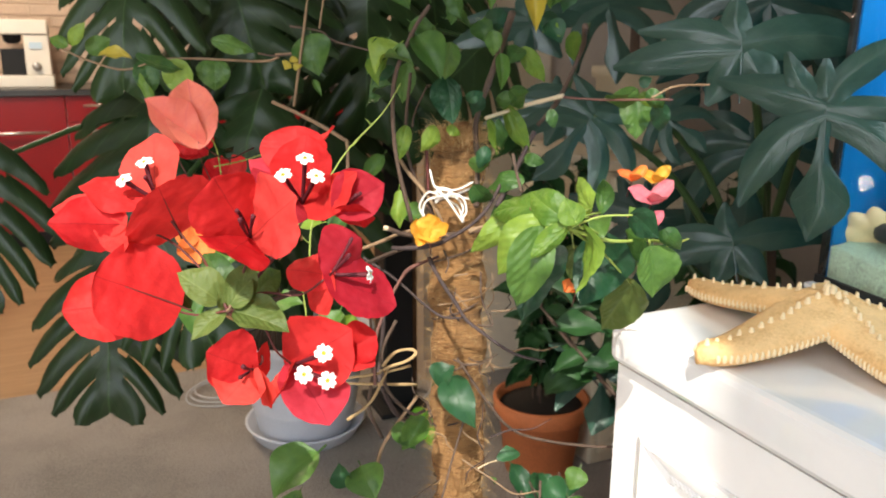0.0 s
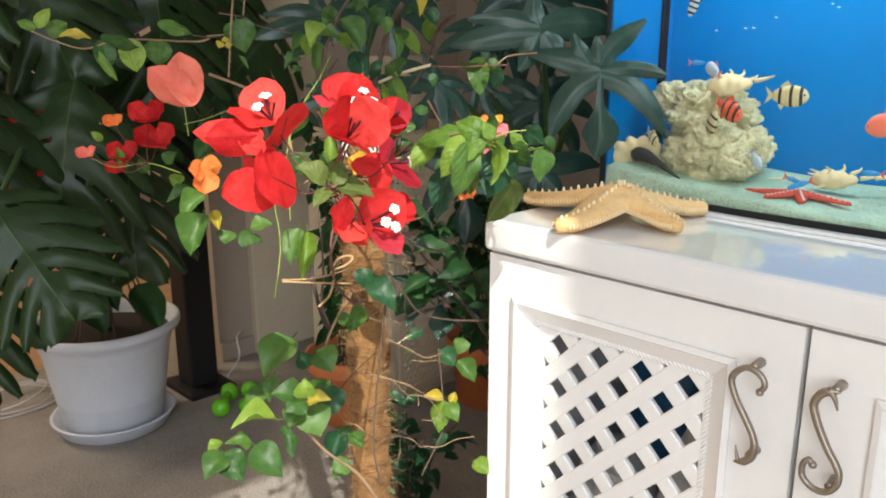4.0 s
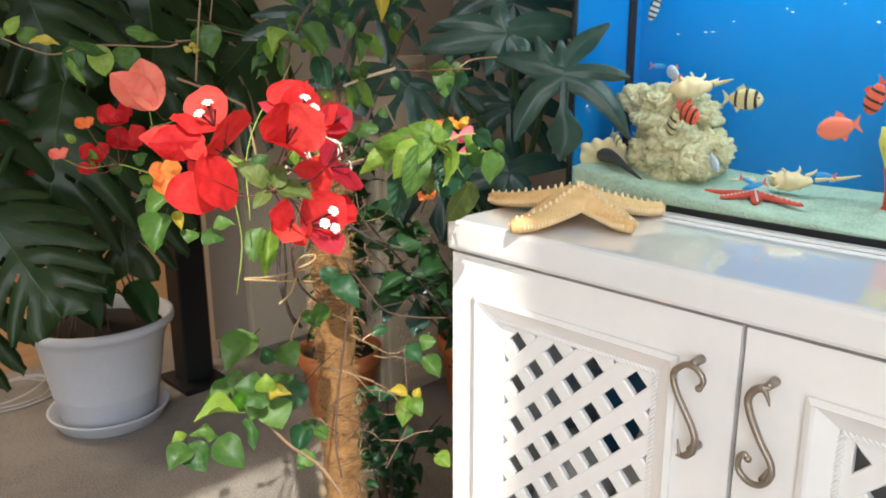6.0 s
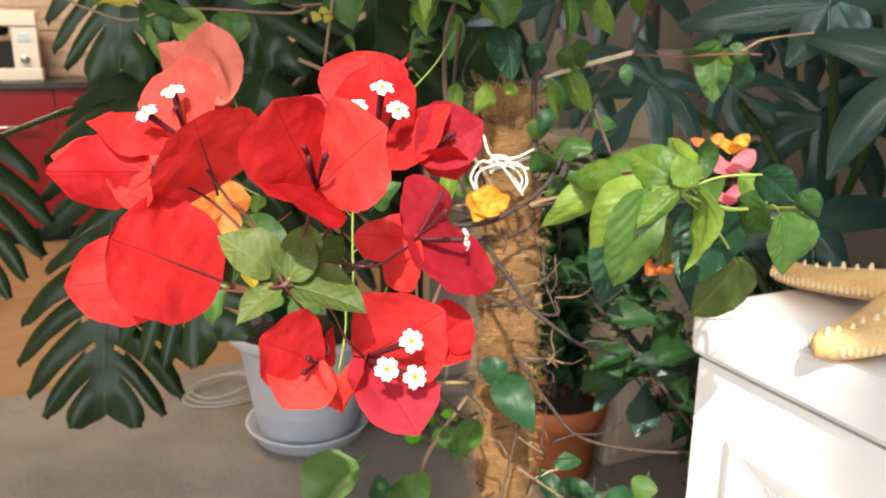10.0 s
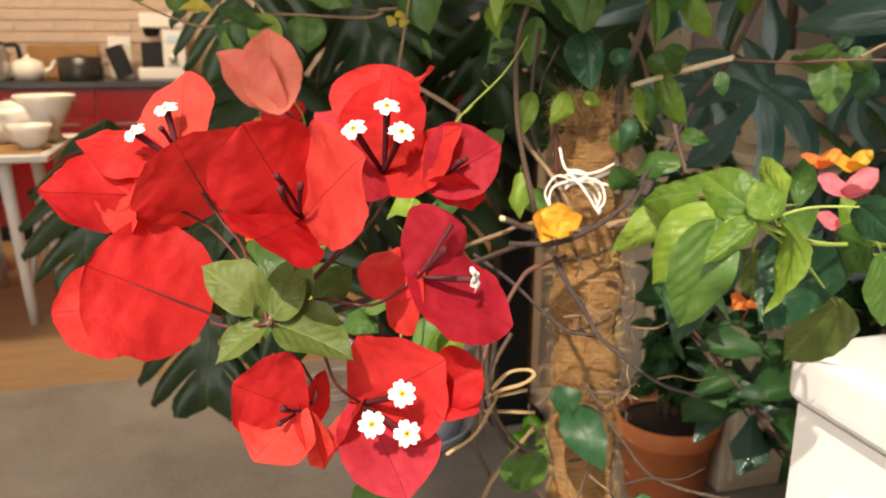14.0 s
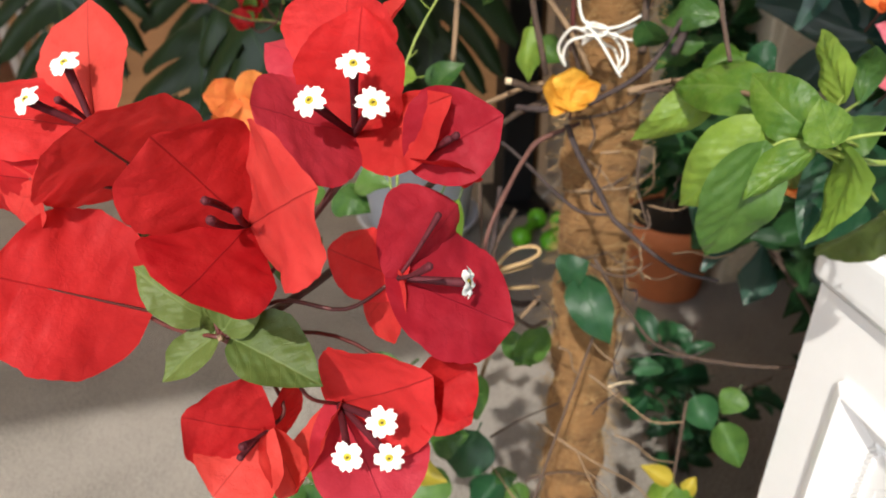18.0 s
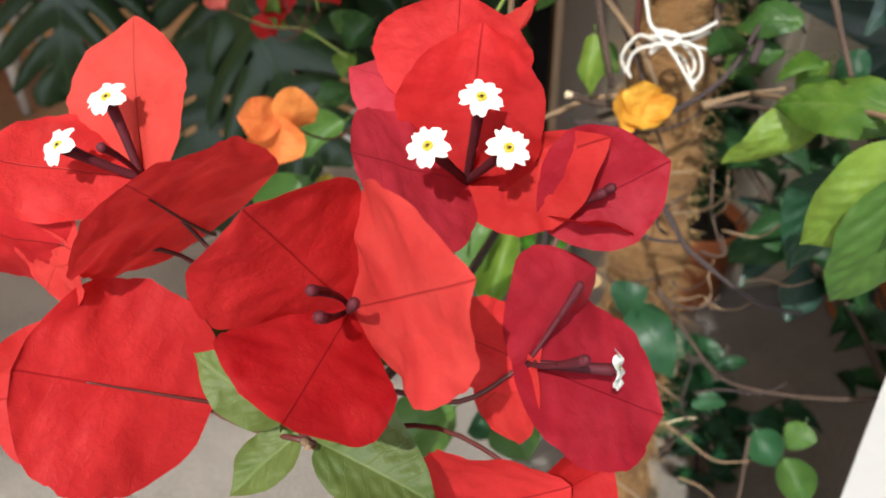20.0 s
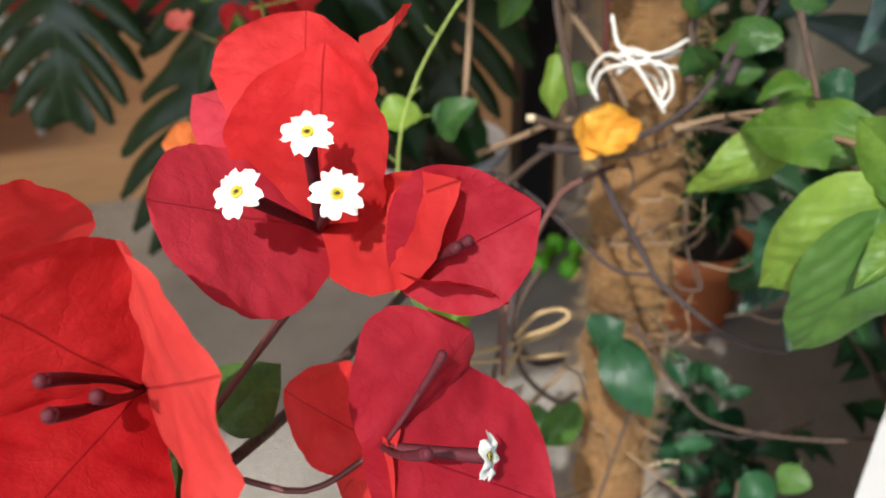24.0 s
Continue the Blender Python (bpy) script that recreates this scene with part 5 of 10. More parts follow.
bundle = thing("bread_bag", "crumpled white paper bag behind the bowls", "bag", (-0.84, 4.08, TT + 0.0065))
bm = rocky((-0.84, 4.10, TT + 0.09), (0.14, 0.08, 0.10), 17, 0.2, 4)
for v in bm.verts:
    v.co.z = max(v.co.z, TT + 0.007)
part("bag", bm, "china", bundle, smooth=True)


def stool(x, y):
    st = thing("stool", "white stool with a dark round seat and splayed legs", "stool", (x, y, LOW), group="stools by the table")
    part("seat", lathe([(0, 0.0), (0.15, 0.0), (0.165, 0.012), (0.16, 0.032), (0.0, 0.04)], 26), "black_plastic", st, at=Matrix.Translation((x, y, LOW + 0.43)), smooth=True)
    for sx, sy in ((1, 1), (1, -1), (-1, 1), (-1, -1)):
        part("leg", tube([(x + sx * 0.09, y + sy * 0.09, LOW + 0.43), (x + sx * 0.16, y + sy * 0.16, LOW)], 0.016, 0.013, 8, 2), "white_table", st, smooth=True)
    return st


stool(-0.80, 4.60)
stool(-1.55, 4.70)
chair = thing("dining_chair", "red upholstered dining chair with grey legs", "chair", (-1.25, 4.5, LOW))
part("seat", box(-1.46, -1.04, 4.36, 4.78, LOW + 0.44, LOW + 0.50, 0.02, 3), "red_gloss", chair)
part("backrest", box(-1.46, -1.04, 4.75, 4.79, LOW + 0.52, LOW + 0.86, 0.015, 3), "red_gloss", chair)
for x, y in ((-1.43, 4.39), (-1.07, 4.39), (-1.43, 4.75), (-1.07, 4.75)):
    part("leg", tube([(x, y, LOW + 0.44), (x, y, LOW)], 0.014, 0.012, 8, 2), "steel", chair, smooth=True)
# housing made up for the lamp added over the kitchen; no fixture is visible
lamp = thing("ceiling_lamp", "long white housing of an assumed, unseen kitchen lamp", "lamp", (-0.9, 4.1, 3.159))
part("housing", box(-1.62, -0.18, 3.83, 4.37, 3.095, 3.159, 0.01), "white_table", lamp)

# ---- bougainvillea ----
bougainvillea = thing("bougainvillea", "bougainvillea with red bracts trained up the pole", "plant", PB)
jute_tie = thing("jute_tie", "frayed jute twine tying the canes to the pole", "twine", (0.25, 0.6, 0.76))
string_tie = thing("string_tie", "white cotton string knotted round the pole", "string", (0.30, 0.60, 0.88))


def floret(parent, root, mouth, face):
    """A white star-shaped floret on a slender dark red tube."""
    root, mouth, face = Vector(root), Vector(mouth), Vector(face).normalized()
    part("floret_tube", tube([root, root.lerp(mouth, 0.6) - face * 0.001, mouth - face * 0.0006], 0.0009, 0.0013, 8, 5, knots=0.1), "bud", parent, smooth=True)
    bm = bmesh.new()
    rnd_ = random.Random(int(abs(mouth.x + mouth.y * 3) * 1e5))
    centre = bm.verts.new((0, 0, -0.0006))
    rings = [[], [], []]
    for i in range(60):
        a = 2 * math.pi * i / 60
        petal = abs(math.sin(a * 2.5 + 0.4)) ** 0.45
        notch = 1 - 0.16 * max(0, -math.cos(a * 5 + 0.8)) ** 8
        reach = 0.0046 * (0.50 + 0.50 * petal) * notch * (1 + 0.05 * rnd_.uniform(-1, 1))
        for ring, f, z in ((rings[0], 0.25, 0.0), (rings[1], 0.62, 0.0009 + 0.0004 * math.sin(a * 5 + 0.8)), (rings[2], 1.0, -0.0001 + 0.0005 * math.sin(a * 5 + 2))):
            ring.append(bm.verts.new((math.cos(a) * reach * f, math.sin(a) * reach * f, z)))
    for i in range(60):
        j = (i + 1) % 60
        bm.faces.new((centre, rings[0][i], rings[0][j]))
        for p, q in zip(rings, rings[1:]):
            bm.faces.new((p[i], q[i], q[j], p[j]))
    turn = Vector((0, 0, 1)).rotation_difference(face).to_matrix().to_4x4()
    star_ = part("floret", bm, "floret", parent, at=Matrix.Translation(mouth) @ turn, smooth=True)
    eye = lathe([(0.0, -0.0002), (0.0002, -0.0001), (0.0006, 0.0003), (0.0009, 0.0006), (0.0011, 0.0001), (0.0, -0.0004)], 10)
    part("floret_eye", eye, "floret_eye", parent, at=Matrix.Translation(mouth) @ turn, smooth=True)
    throat = bmesh.new()
    ball(throat, (0, 0, 0.00045), 0.00042, (1, 0.6, 0.6), 8)
    part("floret_throat", throat, "bark_dark", parent, at=Matrix.Translation(mouth) @ turn, smooth=True)
    return star_


def bud(parent, root, tip):
    root, tip = Vector(root), Vector(tip)
    way = (tip - root).normalized()
    long = (tip - root).length
    side = way.orthogonal().normalized() * long * 0.04
    bm = tube([root, root.lerp(tip, 0.35) + side, root.lerp(tip, 0.75) + side * 0.8], 0.0005, 0.0007, 8, 4)
    tube([root.lerp(tip, 0.60) + side * 0.9, root.lerp(tip, 0.82) + side * 0.6, tip], 0.0007, 0.0011, 8, 4, bm, knots=0.3)
    ball(bm, tip, 0.00105, (1, 1, 1), 8)
    part("bud", bm, "bud", parent, smooth=True)


def foil(name, parent, base, tip, face, half, cup, shape, material, seed, arch=0.0, foot=0.11, blister=0.0):
    """A bract or leaf from its base to its tip: half its left and right widths, cup the height of its rims, shape how blunt its
    foot and tip are, arch the rise of its midrib, foot how far its lobes reach back, blister the swelling between its veins."""
    base, tip = Vector(base), Vector(tip)
    long = (tip - base).length
    rnd_ = random.Random(seed)
    n, m = 36, 12
    a, b = shape
    belly = a / (a + b)
    hook, bow, lift = rnd_.uniform(-0.10, 0.06), rnd_.uniform(-0.05, 0.05), rnd_.uniform(0, 6.28)
    bm = bmesh.new()
    uvl = bm.loops.layers.uv.new("blade")
    rows, uvs = [], {}
    for i in range(n + 1):
        u = i / n
        h = 0.0 if i in (0, n) else (u / belly) ** a * ((1 - u) / (1 - belly)) ** b
        h *= 1 - 0.25 * max(0.0, min(1.0, (u - 0.78) / 0.18)) ** 2
        row = []
        for j in range(-m, m + 1):
            v = j / m
            s = math.copysign(1, v)
            w = h * (half[0] if v < 0 else half[1])
            q = Vector((v * w / long * 4 + seed * 7.3, u * 4, 0))
            rim = 1 + 0.06 * noise.noise(Vector((u * 5, s, seed * 3.1))) + 0.03 * noise.noise(Vector((u * 19, s, seed)))
            x = v * w * rim + long * 0.05 * bow * math.sin(3.14 * u)
            y = long * (u - foot * abs(v) ** 1.6 * (1 - u) ** 4)
            z = cup * abs(v) ** 1.7 * h + arch * math.sin(3.14 * u ** 0.8) + long * (hook * u ** 3 - hook * u + 0.06 * bow * math.sin(3.14 * u))
            z += long * abs(v) ** 2 * h * 0.04 * math.sin(8 * u + lift + (2.1 if v > 0 else 0))
            z += long * (0.068 * noise.noise(q * 0.8) + 0.020 * noise.noise(q * 2.6) + 0.006 * noise.noise(q * 6.0)) * min(1.0, 4 * u) * (0.35 + 0.65 * abs(v))
            z -= long * 0.010 * (1 - min(1.0, abs(v) * 4)) * (1 - u)
            z += long * blister * 0.012 * abs(math.sin(19 * (u - 0.5 * abs(v) * h) + 0.3 * s)) * min(1.0, abs(v) * 3) * (1 - abs(v) ** 3)
            vert = bm.verts.new((x, y, z))
            uvs[vert] = (u, 0.5 + v * w / long)
            row.append(vert)
        rows.append(row)
    for p, q in zip(rows, rows[1:]):
        for i in range(2 * m):
            f = bm.faces.new((p[i], p[i + 1], q[i + 1], q[i]))
            f.smooth = True
            for lp in f.loops:
                lp[uvl].uv = uvs[lp.vert]
    bmesh.ops.remove_doubles(bm, verts=bm.verts, dist=1e-6)
    return part(name, bm, material, parent, at=frame_pose(base, tip, face, 1.0, 1.0))


def bract(parent, base, tip, face, half, cup, shape, material, seed):
    return foil("bract", parent, base, tip, face, half, cup, shape, material, seed)


bl_a = part("blossom", tube([(0.0700, 0.3680, 0.8930), (0.0638, 0.3924, 0.9119), (0.0579, 0.4023, 0.9188), (0.0453, 0.4044, 0.9403)], 0.00065, 0.00055, 6, 5), "red_stem", bougainvillea, "crimson blossom of three papery bracts with white florets", smooth=True)
bract(bl_a, (0.0548, 0.4098, 0.9234), (0.0454, 0.3815, 0.9500), (0.39, -0.69, -0.60), (0.0232, 0.0232), 0.0010, (0.36, 0.42), "bract", 6)
bract(bl_a, (0.0453, 0.4044, 0.9403), (0.0485, 0.4217, 0.9696), (-0.63, -0.64, 0.44), (0.0199, 0.0142), 0.0002, (0.60, 0.62), "bract_light", 7)
bract(bl_a, (0.0453, 0.4044, 0.9403), (0.0128, 0.4089, 0.9484), (-0.16, 0.45, -0.88), (0.0165, 0.0124), 0.0012, (0.62, 0.72), "bract", 8)
part("stem", tube([(0.0568, 0.4176, 0.9173), (0.0550, 0.4095, 0.9232), (0.0522, 0.4009, 0.9310), (0.0478, 0.3884, 0.9432)], 0.0006, 0.0002, 6, 5), "red_stem", bl_a, smooth=True)
bud(bl_a, (0.0453, 0.4044, 0.9403), (0.0410, 0.3932, 0.9528))
floret(bl_a, (0.0453, 0.4044, 0.9403), (0.0420, 0.4060, 0.9580), (-0.32, -0.30, 0.90))
floret(bl_a, (0.0453, 0.4044, 0.9403), (0.0320, 0.4010, 0.9510), (-0.56, -0.30, 0.77))
bl_b = part("blossom", tube([(0.0700, 0.3680, 0.8930), (0.0635, 0.3958, 0.9050), (0.0494, 0.4054, 0.9200), (0.0283, 0.3974, 0.9312)], 0.00065, 0.00055, 6, 5), "red_stem", bougainvillea, smooth=True)
bract(bl_b, (0.0283, 0.3974, 0.9312), (-0.0017, 0.4160, 0.9301), (0.53, 0.85, -0.05), (0.0124, 0.0144), 0.0040, (0.62, 0.72), "bract", 9)
bract(bl_b, (0.0283, 0.3974, 0.9312), (0.0001, 0.4356, 0.9328), (0.69, 0.53, -0.49), (0.0134, 0.0093), 0.0025, (0.62, 0.72), "bract_light", 10)
bract(bl_b, (0.0283, 0.3974, 0.9312), (0.0215, 0.4011, 0.9184), (0.67, 0.73, -0.14), (0.0103, 0.0103), -0.0013, (0.62, 0.72), "bract_light", 11)
bl_c = part("blossom", tube([(0.0700, 0.3680, 0.8930), (0.0567, 0.3820, 0.8882), (0.0383, 0.4000, 0.8914)], 0.00065, 0.00055, 6, 5), "red_stem", bougainvillea, smooth=True)
bract(bl_c, (0.0483, 0.3868, 0.8933), (0.0153, 0.3847, 0.9115), (0.30, -0.84, 0.46), (0.0232, 0.0232), 0.0010, (0.40, 0.42), "bract", 12)
bract(bl_c, (0.0383, 0.4000, 0.8914), (0.0001, 0.4021, 0.8912), (0.10, -0.82, 0.56), (0.0185, 0.0175), 0.0050, (0.50, 0.60), "bract_light", 13)
bract(bl_c, (0.0383, 0.4000, 0.8914), (0.0292, 0.4187, 0.9152), (-0.75, -0.65, 0.08), (0.0062, 0.0072), 0.0031, (0.62, 0.72), "bract_light", 14)
part("stem", tube([(0.0563, 0.3882, 0.8883), (0.0484, 0.3865, 0.8935), (0.0386, 0.3857, 0.8990), (0.0279, 0.3853, 0.9047)], 0.0006, 0.0002, 6, 5), "red_stem", bl_c, smooth=True)
bl_d = part("blossom", tube([(0.0700, 0.3680, 0.8930), (0.0793, 0.3770, 0.9071), (0.0818, 0.3645, 0.9272)], 0.00065, 0.00055, 6, 5), "red_stem", bougainvillea, smooth=True)
bract(bl_d, (0.0818, 0.3645, 0.9272), (0.0653, 0.3513, 0.9581), (0.28, -0.93, -0.25), (0.0188, 0.0154), -0.0010, (1.15, 0.80), "bract", 15)
bract(bl_d, (0.0818, 0.3645, 0.9272), (0.0958, 0.3349, 0.9499), (-0.92, -0.39, 0.07), (0.0200, 0.0182), 0.0001, (0.95, 0.80), "bract_light", 16)
bract(bl_d, (0.0818, 0.3645, 0.9272), (0.0662, 0.3361, 0.9284), (-0.38, 0.17, -0.91), (0.0172, 0.0152), 0.0028, (1.15, 0.80), "bract", 17)
bud(bl_d, (0.0818, 0.3645, 0.9272), (0.0738, 0.3488, 0.9433))
bud(bl_d, (0.0818, 0.3645, 0.9272), (0.0801, 0.3470, 0.9408))
bud(bl_d, (0.0818, 0.3645, 0.9272), (0.0744, 0.3458, 0.9401))
bl_e = part("blossom", tube([(0.0700, 0.3680, 0.8930), (0.1001, 0.3901, 0.9141), (0.1080, 0.3884, 0.9260), (0.1129, 0.3934, 0.9354)], 0.00065, 0.00055, 6, 5), "red_stem", bougainvillea, smooth=True)
bract(bl_e, (0.1129, 0.3934, 0.9354), (0.1177, 0.3982, 0.9687), (-0.58, -0.79, 0.20), (0.0140, 0.0180), 0.0080, (0.62, 0.68), "bract", 18)
bract(bl_e, (0.1129, 0.3934, 0.9354), (0.0858, 0.3798, 0.9521), (0.62, -0.42, 0.66), (0.0195, 0.0156), -0.0007, (0.60, 0.60), "bract_rose", 19)
bract(bl_e, (0.1129, 0.3934, 0.9354), (0.1337, 0.3687, 0.9536), (-0.82, -0.53, 0.22), (0.0052, 0.0146), 0.0030, (0.60, 0.70), "bract_light", 20)
floret_e = floret(bl_e, (0.1129, 0.3934, 0.9354), (0.1120, 0.3810, 0.9595), (-0.09, -0.50, 0.86))
floret(bl_e, (0.1129, 0.3934, 0.9354), (0.1150, 0.3730, 0.9520), (0.02, -0.70, 0.71))
floret(bl_e, (0.1129, 0.3934, 0.9354), (0.1000, 0.3760, 0.9530), (-0.44, -0.50, 0.75))
# the lens stays focused on the blossoms
cam.data.dof.use_dof, cam.data.dof.focus_object, cam.data.dof.aperture_fstop = True, floret_e, 26.0
bl_f = part("blossom", tube([(0.0700, 0.3680, 0.8930), (0.1086, 0.4044, 0.9144), (0.1160, 0.4000, 0.9260), (0.1257, 0.3746, 0.9340)], 0.00065, 0.00055, 6, 5), "red_stem", bougainvillea, smooth=True)
bract(bl_f, (0.1257, 0.3746, 0.9340), (0.1471, 0.3682, 0.9473), (-0.41, -0.88, 0.24), (0.0152, 0.0108), 0.0029, (0.70, 0.80), "bract_rose", 21)
bract(bl_f, (0.1257, 0.3746, 0.9340), (0.1343, 0.3722, 0.9530), (0.21, -0.96, -0.21), (0.0052, 0.0062), -0.0055, (0.70, 0.80), "bract_light", 22)
bract(bl_f, (0.1257, 0.3746, 0.9340), (0.1416, 0.3663, 0.9309), (-0.42, -0.54, -0.73), (0.0111, 0.0110), 0.0011, (0.70, 0.80), "bract", 23)
bud(bl_f, (0.1257, 0.3746, 0.9340), (0.1347, 0.3679, 0.9432))
bud(bl_f, (0.1257, 0.3746, 0.9340), (0.1326, 0.3674, 0.9426))
bl_g = part("blossom", tube([(0.0700, 0.3680, 0.8930), (0.1066, 0.4048, 0.9144), (0.1121, 0.4098, 0.9343), (0.1124, 0.4034, 0.9495)], 0.00065, 0.00055, 6, 5), "red_stem", bougainvillea, smooth=True)
bract(bl_g, (0.1124, 0.4034, 0.9495), (0.1157, 0.4078, 0.9722), (-0.69, -0.69, 0.23), (0.0175, 0.0206), 0.0060, (0.50, 0.55), "bract", 24)
bract(bl_g, (0.1255, 0.4015, 0.9625), (0.1363, 0.4121, 0.9707), (-0.63, 0.05, 0.77), (0.0036, 0.0036), 0.0023, (0.80, 0.90), "bract_light", 25)
bract(bl_g, (0.1124, 0.4034, 0.9495), (0.0927, 0.4201, 0.9549), (0.06, 0.37, -0.93), (0.0144, 0.0103), 0.0029, (0.62, 0.72), "bract_rose", 26)
bl_h = part("blossom", tube([(0.0700, 0.3680, 0.8930), (0.0859, 0.3736, 0.8979), (0.1034, 0.3665, 0.8968), (0.1178, 0.3647, 0.9056)], 0.00065, 0.00055, 6, 5), "red_stem", bougainvillea, smooth=True)
bract(bl_h, (0.1178, 0.3647, 0.9056), (0.1377, 0.3754, 0.9192), (0.48, -0.88, -0.02), (0.0161, 0.0196), -0.0070, (0.60, 0.55), "bract_rose", 27)
bract(bl_h, (0.1178, 0.3647, 0.9056), (0.1020, 0.3870, 0.9040), (-0.64, -0.41, 0.65), (0.0098, 0.0108), -0.0020, (0.50, 0.55), "bract", 28)
bract(bl_h, (0.1178, 0.3647, 0.9056), (0.1097, 0.3732, 0.8870), (-0.91, -0.34, 0.24), (0.0134, 0.0082), 0.0008, (0.62, 0.72), "bract_light", 29)
bract(bl_h, (0.1178, 0.3647, 0.9056), (0.1491, 0.3594, 0.8873), (0.33, -0.59, 0.73), (0.0208, 0.0180), 0.0010, (0.60, 0.65), "bract_rose", 30)
bud(bl_h, (0.1178, 0.3647, 0.9056), (0.1297, 0.3674, 0.9214))
bud(bl_h, (0.1178, 0.3647, 0.9056), (0.1223, 0.3475, 0.9192))
floret(bl_h, (0.1178, 0.3647, 0.9056), (0.1350, 0.3570, 0.9060), (0.84, -0.51, 0.18))
bl_i = part("blossom", tube([(0.0700, 0.3680, 0.8930), (0.0849, 0.3686, 0.8841), (0.0902, 0.3629, 0.8720), (0.0995, 0.3701, 0.8603)], 0.00065, 0.00055, 6, 5), "red_stem", bougainvillea, smooth=True)
bract(bl_i, (0.0995, 0.3701, 0.8603), (0.1237, 0.3502, 0.8823), (-0.59, -0.80, -0.08), (0.0207, 0.0189), 0.0035, (0.80, 0.80), "bract", 31)
bract(bl_i, (0.0995, 0.3701, 0.8603), (0.1081, 0.3389, 0.8408), (0.14, -0.50, 0.86), (0.0193, 0.0165), 0.0024, (0.80, 0.80), "bract_rose", 32)
bract(bl_i, (0.0995, 0.3701, 0.8603), (0.0839, 0.3481, 0.8505), (-0.69, 0.18, 0.70), (0.0103, 0.0103), 0.0040, (0.80, 0.80), "bract_light", 33)
floret(bl_i, (0.0995, 0.3701, 0.8603), (0.1080, 0.3440, 0.8750), (-0.13, -0.84, 0.52))
floret(bl_i, (0.0995, 0.3701, 0.8603), (0.1095, 0.3445, 0.8610), (-0.10, -0.93, 0.35))
floret(bl_i, (0.0995, 0.3701, 0.8603), (0.0980, 0.3420, 0.8670), (-0.33, -0.84, 0.44))
bl_j = part("blossom", tube([(0.0700, 0.3680, 0.8930), (0.1007, 0.3745, 0.8822), (0.1241, 0.3596, 0.8686)], 0.00065, 0.00055, 6, 5), "red_stem", bougainvillea, smooth=True)
bract(bl_j, (0.1241, 0.3596, 0.8686), (0.1386, 0.3591, 0.8752), (-0.18, -0.92, 0.34), (0.0113, 0.0103), 0.0066, (0.60, 0.80), "bract", 34)
bract(bl_j, (0.1241, 0.3596, 0.8686), (0.1348, 0.3503, 0.8619), (0.07, -0.53, 0.85), (0.0093, 0.0103), 0.0003, (0.60, 0.80), "bract", 35)
bl_k = part("blossom", tube([(0.0700, 0.3680, 0.8930), (0.0793, 0.3700, 0.8782), (0.0836, 0.3623, 0.8691), (0.0781, 0.3572, 0.8670)], 0.00065, 0.00055, 6, 5), "red_stem", bougainvillea, smooth=True)
bract(bl_k, (0.0781, 0.3572, 0.8670), (0.0577, 0.3551, 0.8792), (0.15, -0.98, 0.09), (0.0134, 0.0155), 0.0020, (0.85, 0.75), "bract", 36)
bract(bl_k, (0.0781, 0.3572, 0.8670), (0.0622, 0.3465, 0.8575), (0.07, 0.60, -0.79), (0.0124, 0.0134), -0.0045, (0.85, 0.75), "bract_light", 37)
bract(bl_k, (0.0781, 0.3572, 0.8670), (0.0895, 0.3730, 0.8619), (0.79, -0.60, -0.12), (0.0124, 0.0093), -0.0005, (0.85, 0.75), "bract", 38)
bract(bl_k, (0.0781, 0.3572, 0.8670), (0.0843, 0.3493, 0.8497), (0.76, -0.45, 0.47), (0.0062, 0.0113), 0.0020, (0.85, 0.75), "bract_light", 39)
bud(bl_k, (0.0781, 0.3572, 0.8670), (0.0702, 0.3588, 0.8676))
bud(bl_k, (0.0781, 0.3572, 0.8670), (0.0720, 0.3463, 0.8735))
bud(bl_k, (0.0781, 0.3572, 0.8670), (0.0708, 0.3488, 0.8675))
bl_l = part("blossom", tube([(0.1400, 0.6600, 0.9300), (0.1150, 0.6400, 0.9250), (0.0918, 0.6133, 0.9417)], 0.00065, 0.00055, 6, 5), "red_stem", bougainvillea, "faded salmon blossom of papery bracts", smooth=True)
bract(bl_l, (0.0918, 0.6133, 0.9417), (0.0579, 0.6233, 0.9731), (-0.56, -0.74, -0.37), (0.0217, 0.0153), -0.0090, (0.62, 0.72), "bract_salmon", 1)
bract(bl_l, (0.0918, 0.6133, 0.9417), (0.0880, 0.6201, 0.9871), (-0.12, -0.98, 0.14), (0.0202, 0.0170), 0.0027, (0.62, 0.72), "bract_salmon", 2)
bl_m = part("blossom", tube([(0.1400, 0.6400, 0.8600), (0.1100, 0.6100, 0.8550), (0.0824, 0.5816, 0.8795)], 0.00065, 0.00055, 6, 5), "red_stem", bougainvillea, "small orange blossom", smooth=True)
bract(bl_m, (0.0824, 0.5816, 0.8795), (0.0806, 0.5792, 0.8594), (0.06, 0.99, -0.12), (0.0138, 0.0123), -0.0082, (0.62, 0.72), "bract_orange", 3)
bract(bl_m, (0.0824, 0.5816, 0.8795), (0.0653, 0.5761, 0.8851), (0.36, -0.91, 0.19), (0.0099, 0.0104), 0.0024, (0.62, 0.72), "bract_orange", 4)
bract(bl_m, (0.0824, 0.5816, 0.8795), (0.1008, 0.5799, 0.8837), (-0.00, -0.94, -0.35), (0.0140, 0.0116), -0.0031, (0.62, 0.72), "bract_orange", 5)
bl_s0 = part("blossom", tube([(0.1157, 0.7704, 0.8650), (0.1211, 0.7820, 0.8816), (0.1064, 0.7386, 0.9161)], 0.00065, 0.00055, 6, 5), "red_stem", bougainvillea, smooth=True)
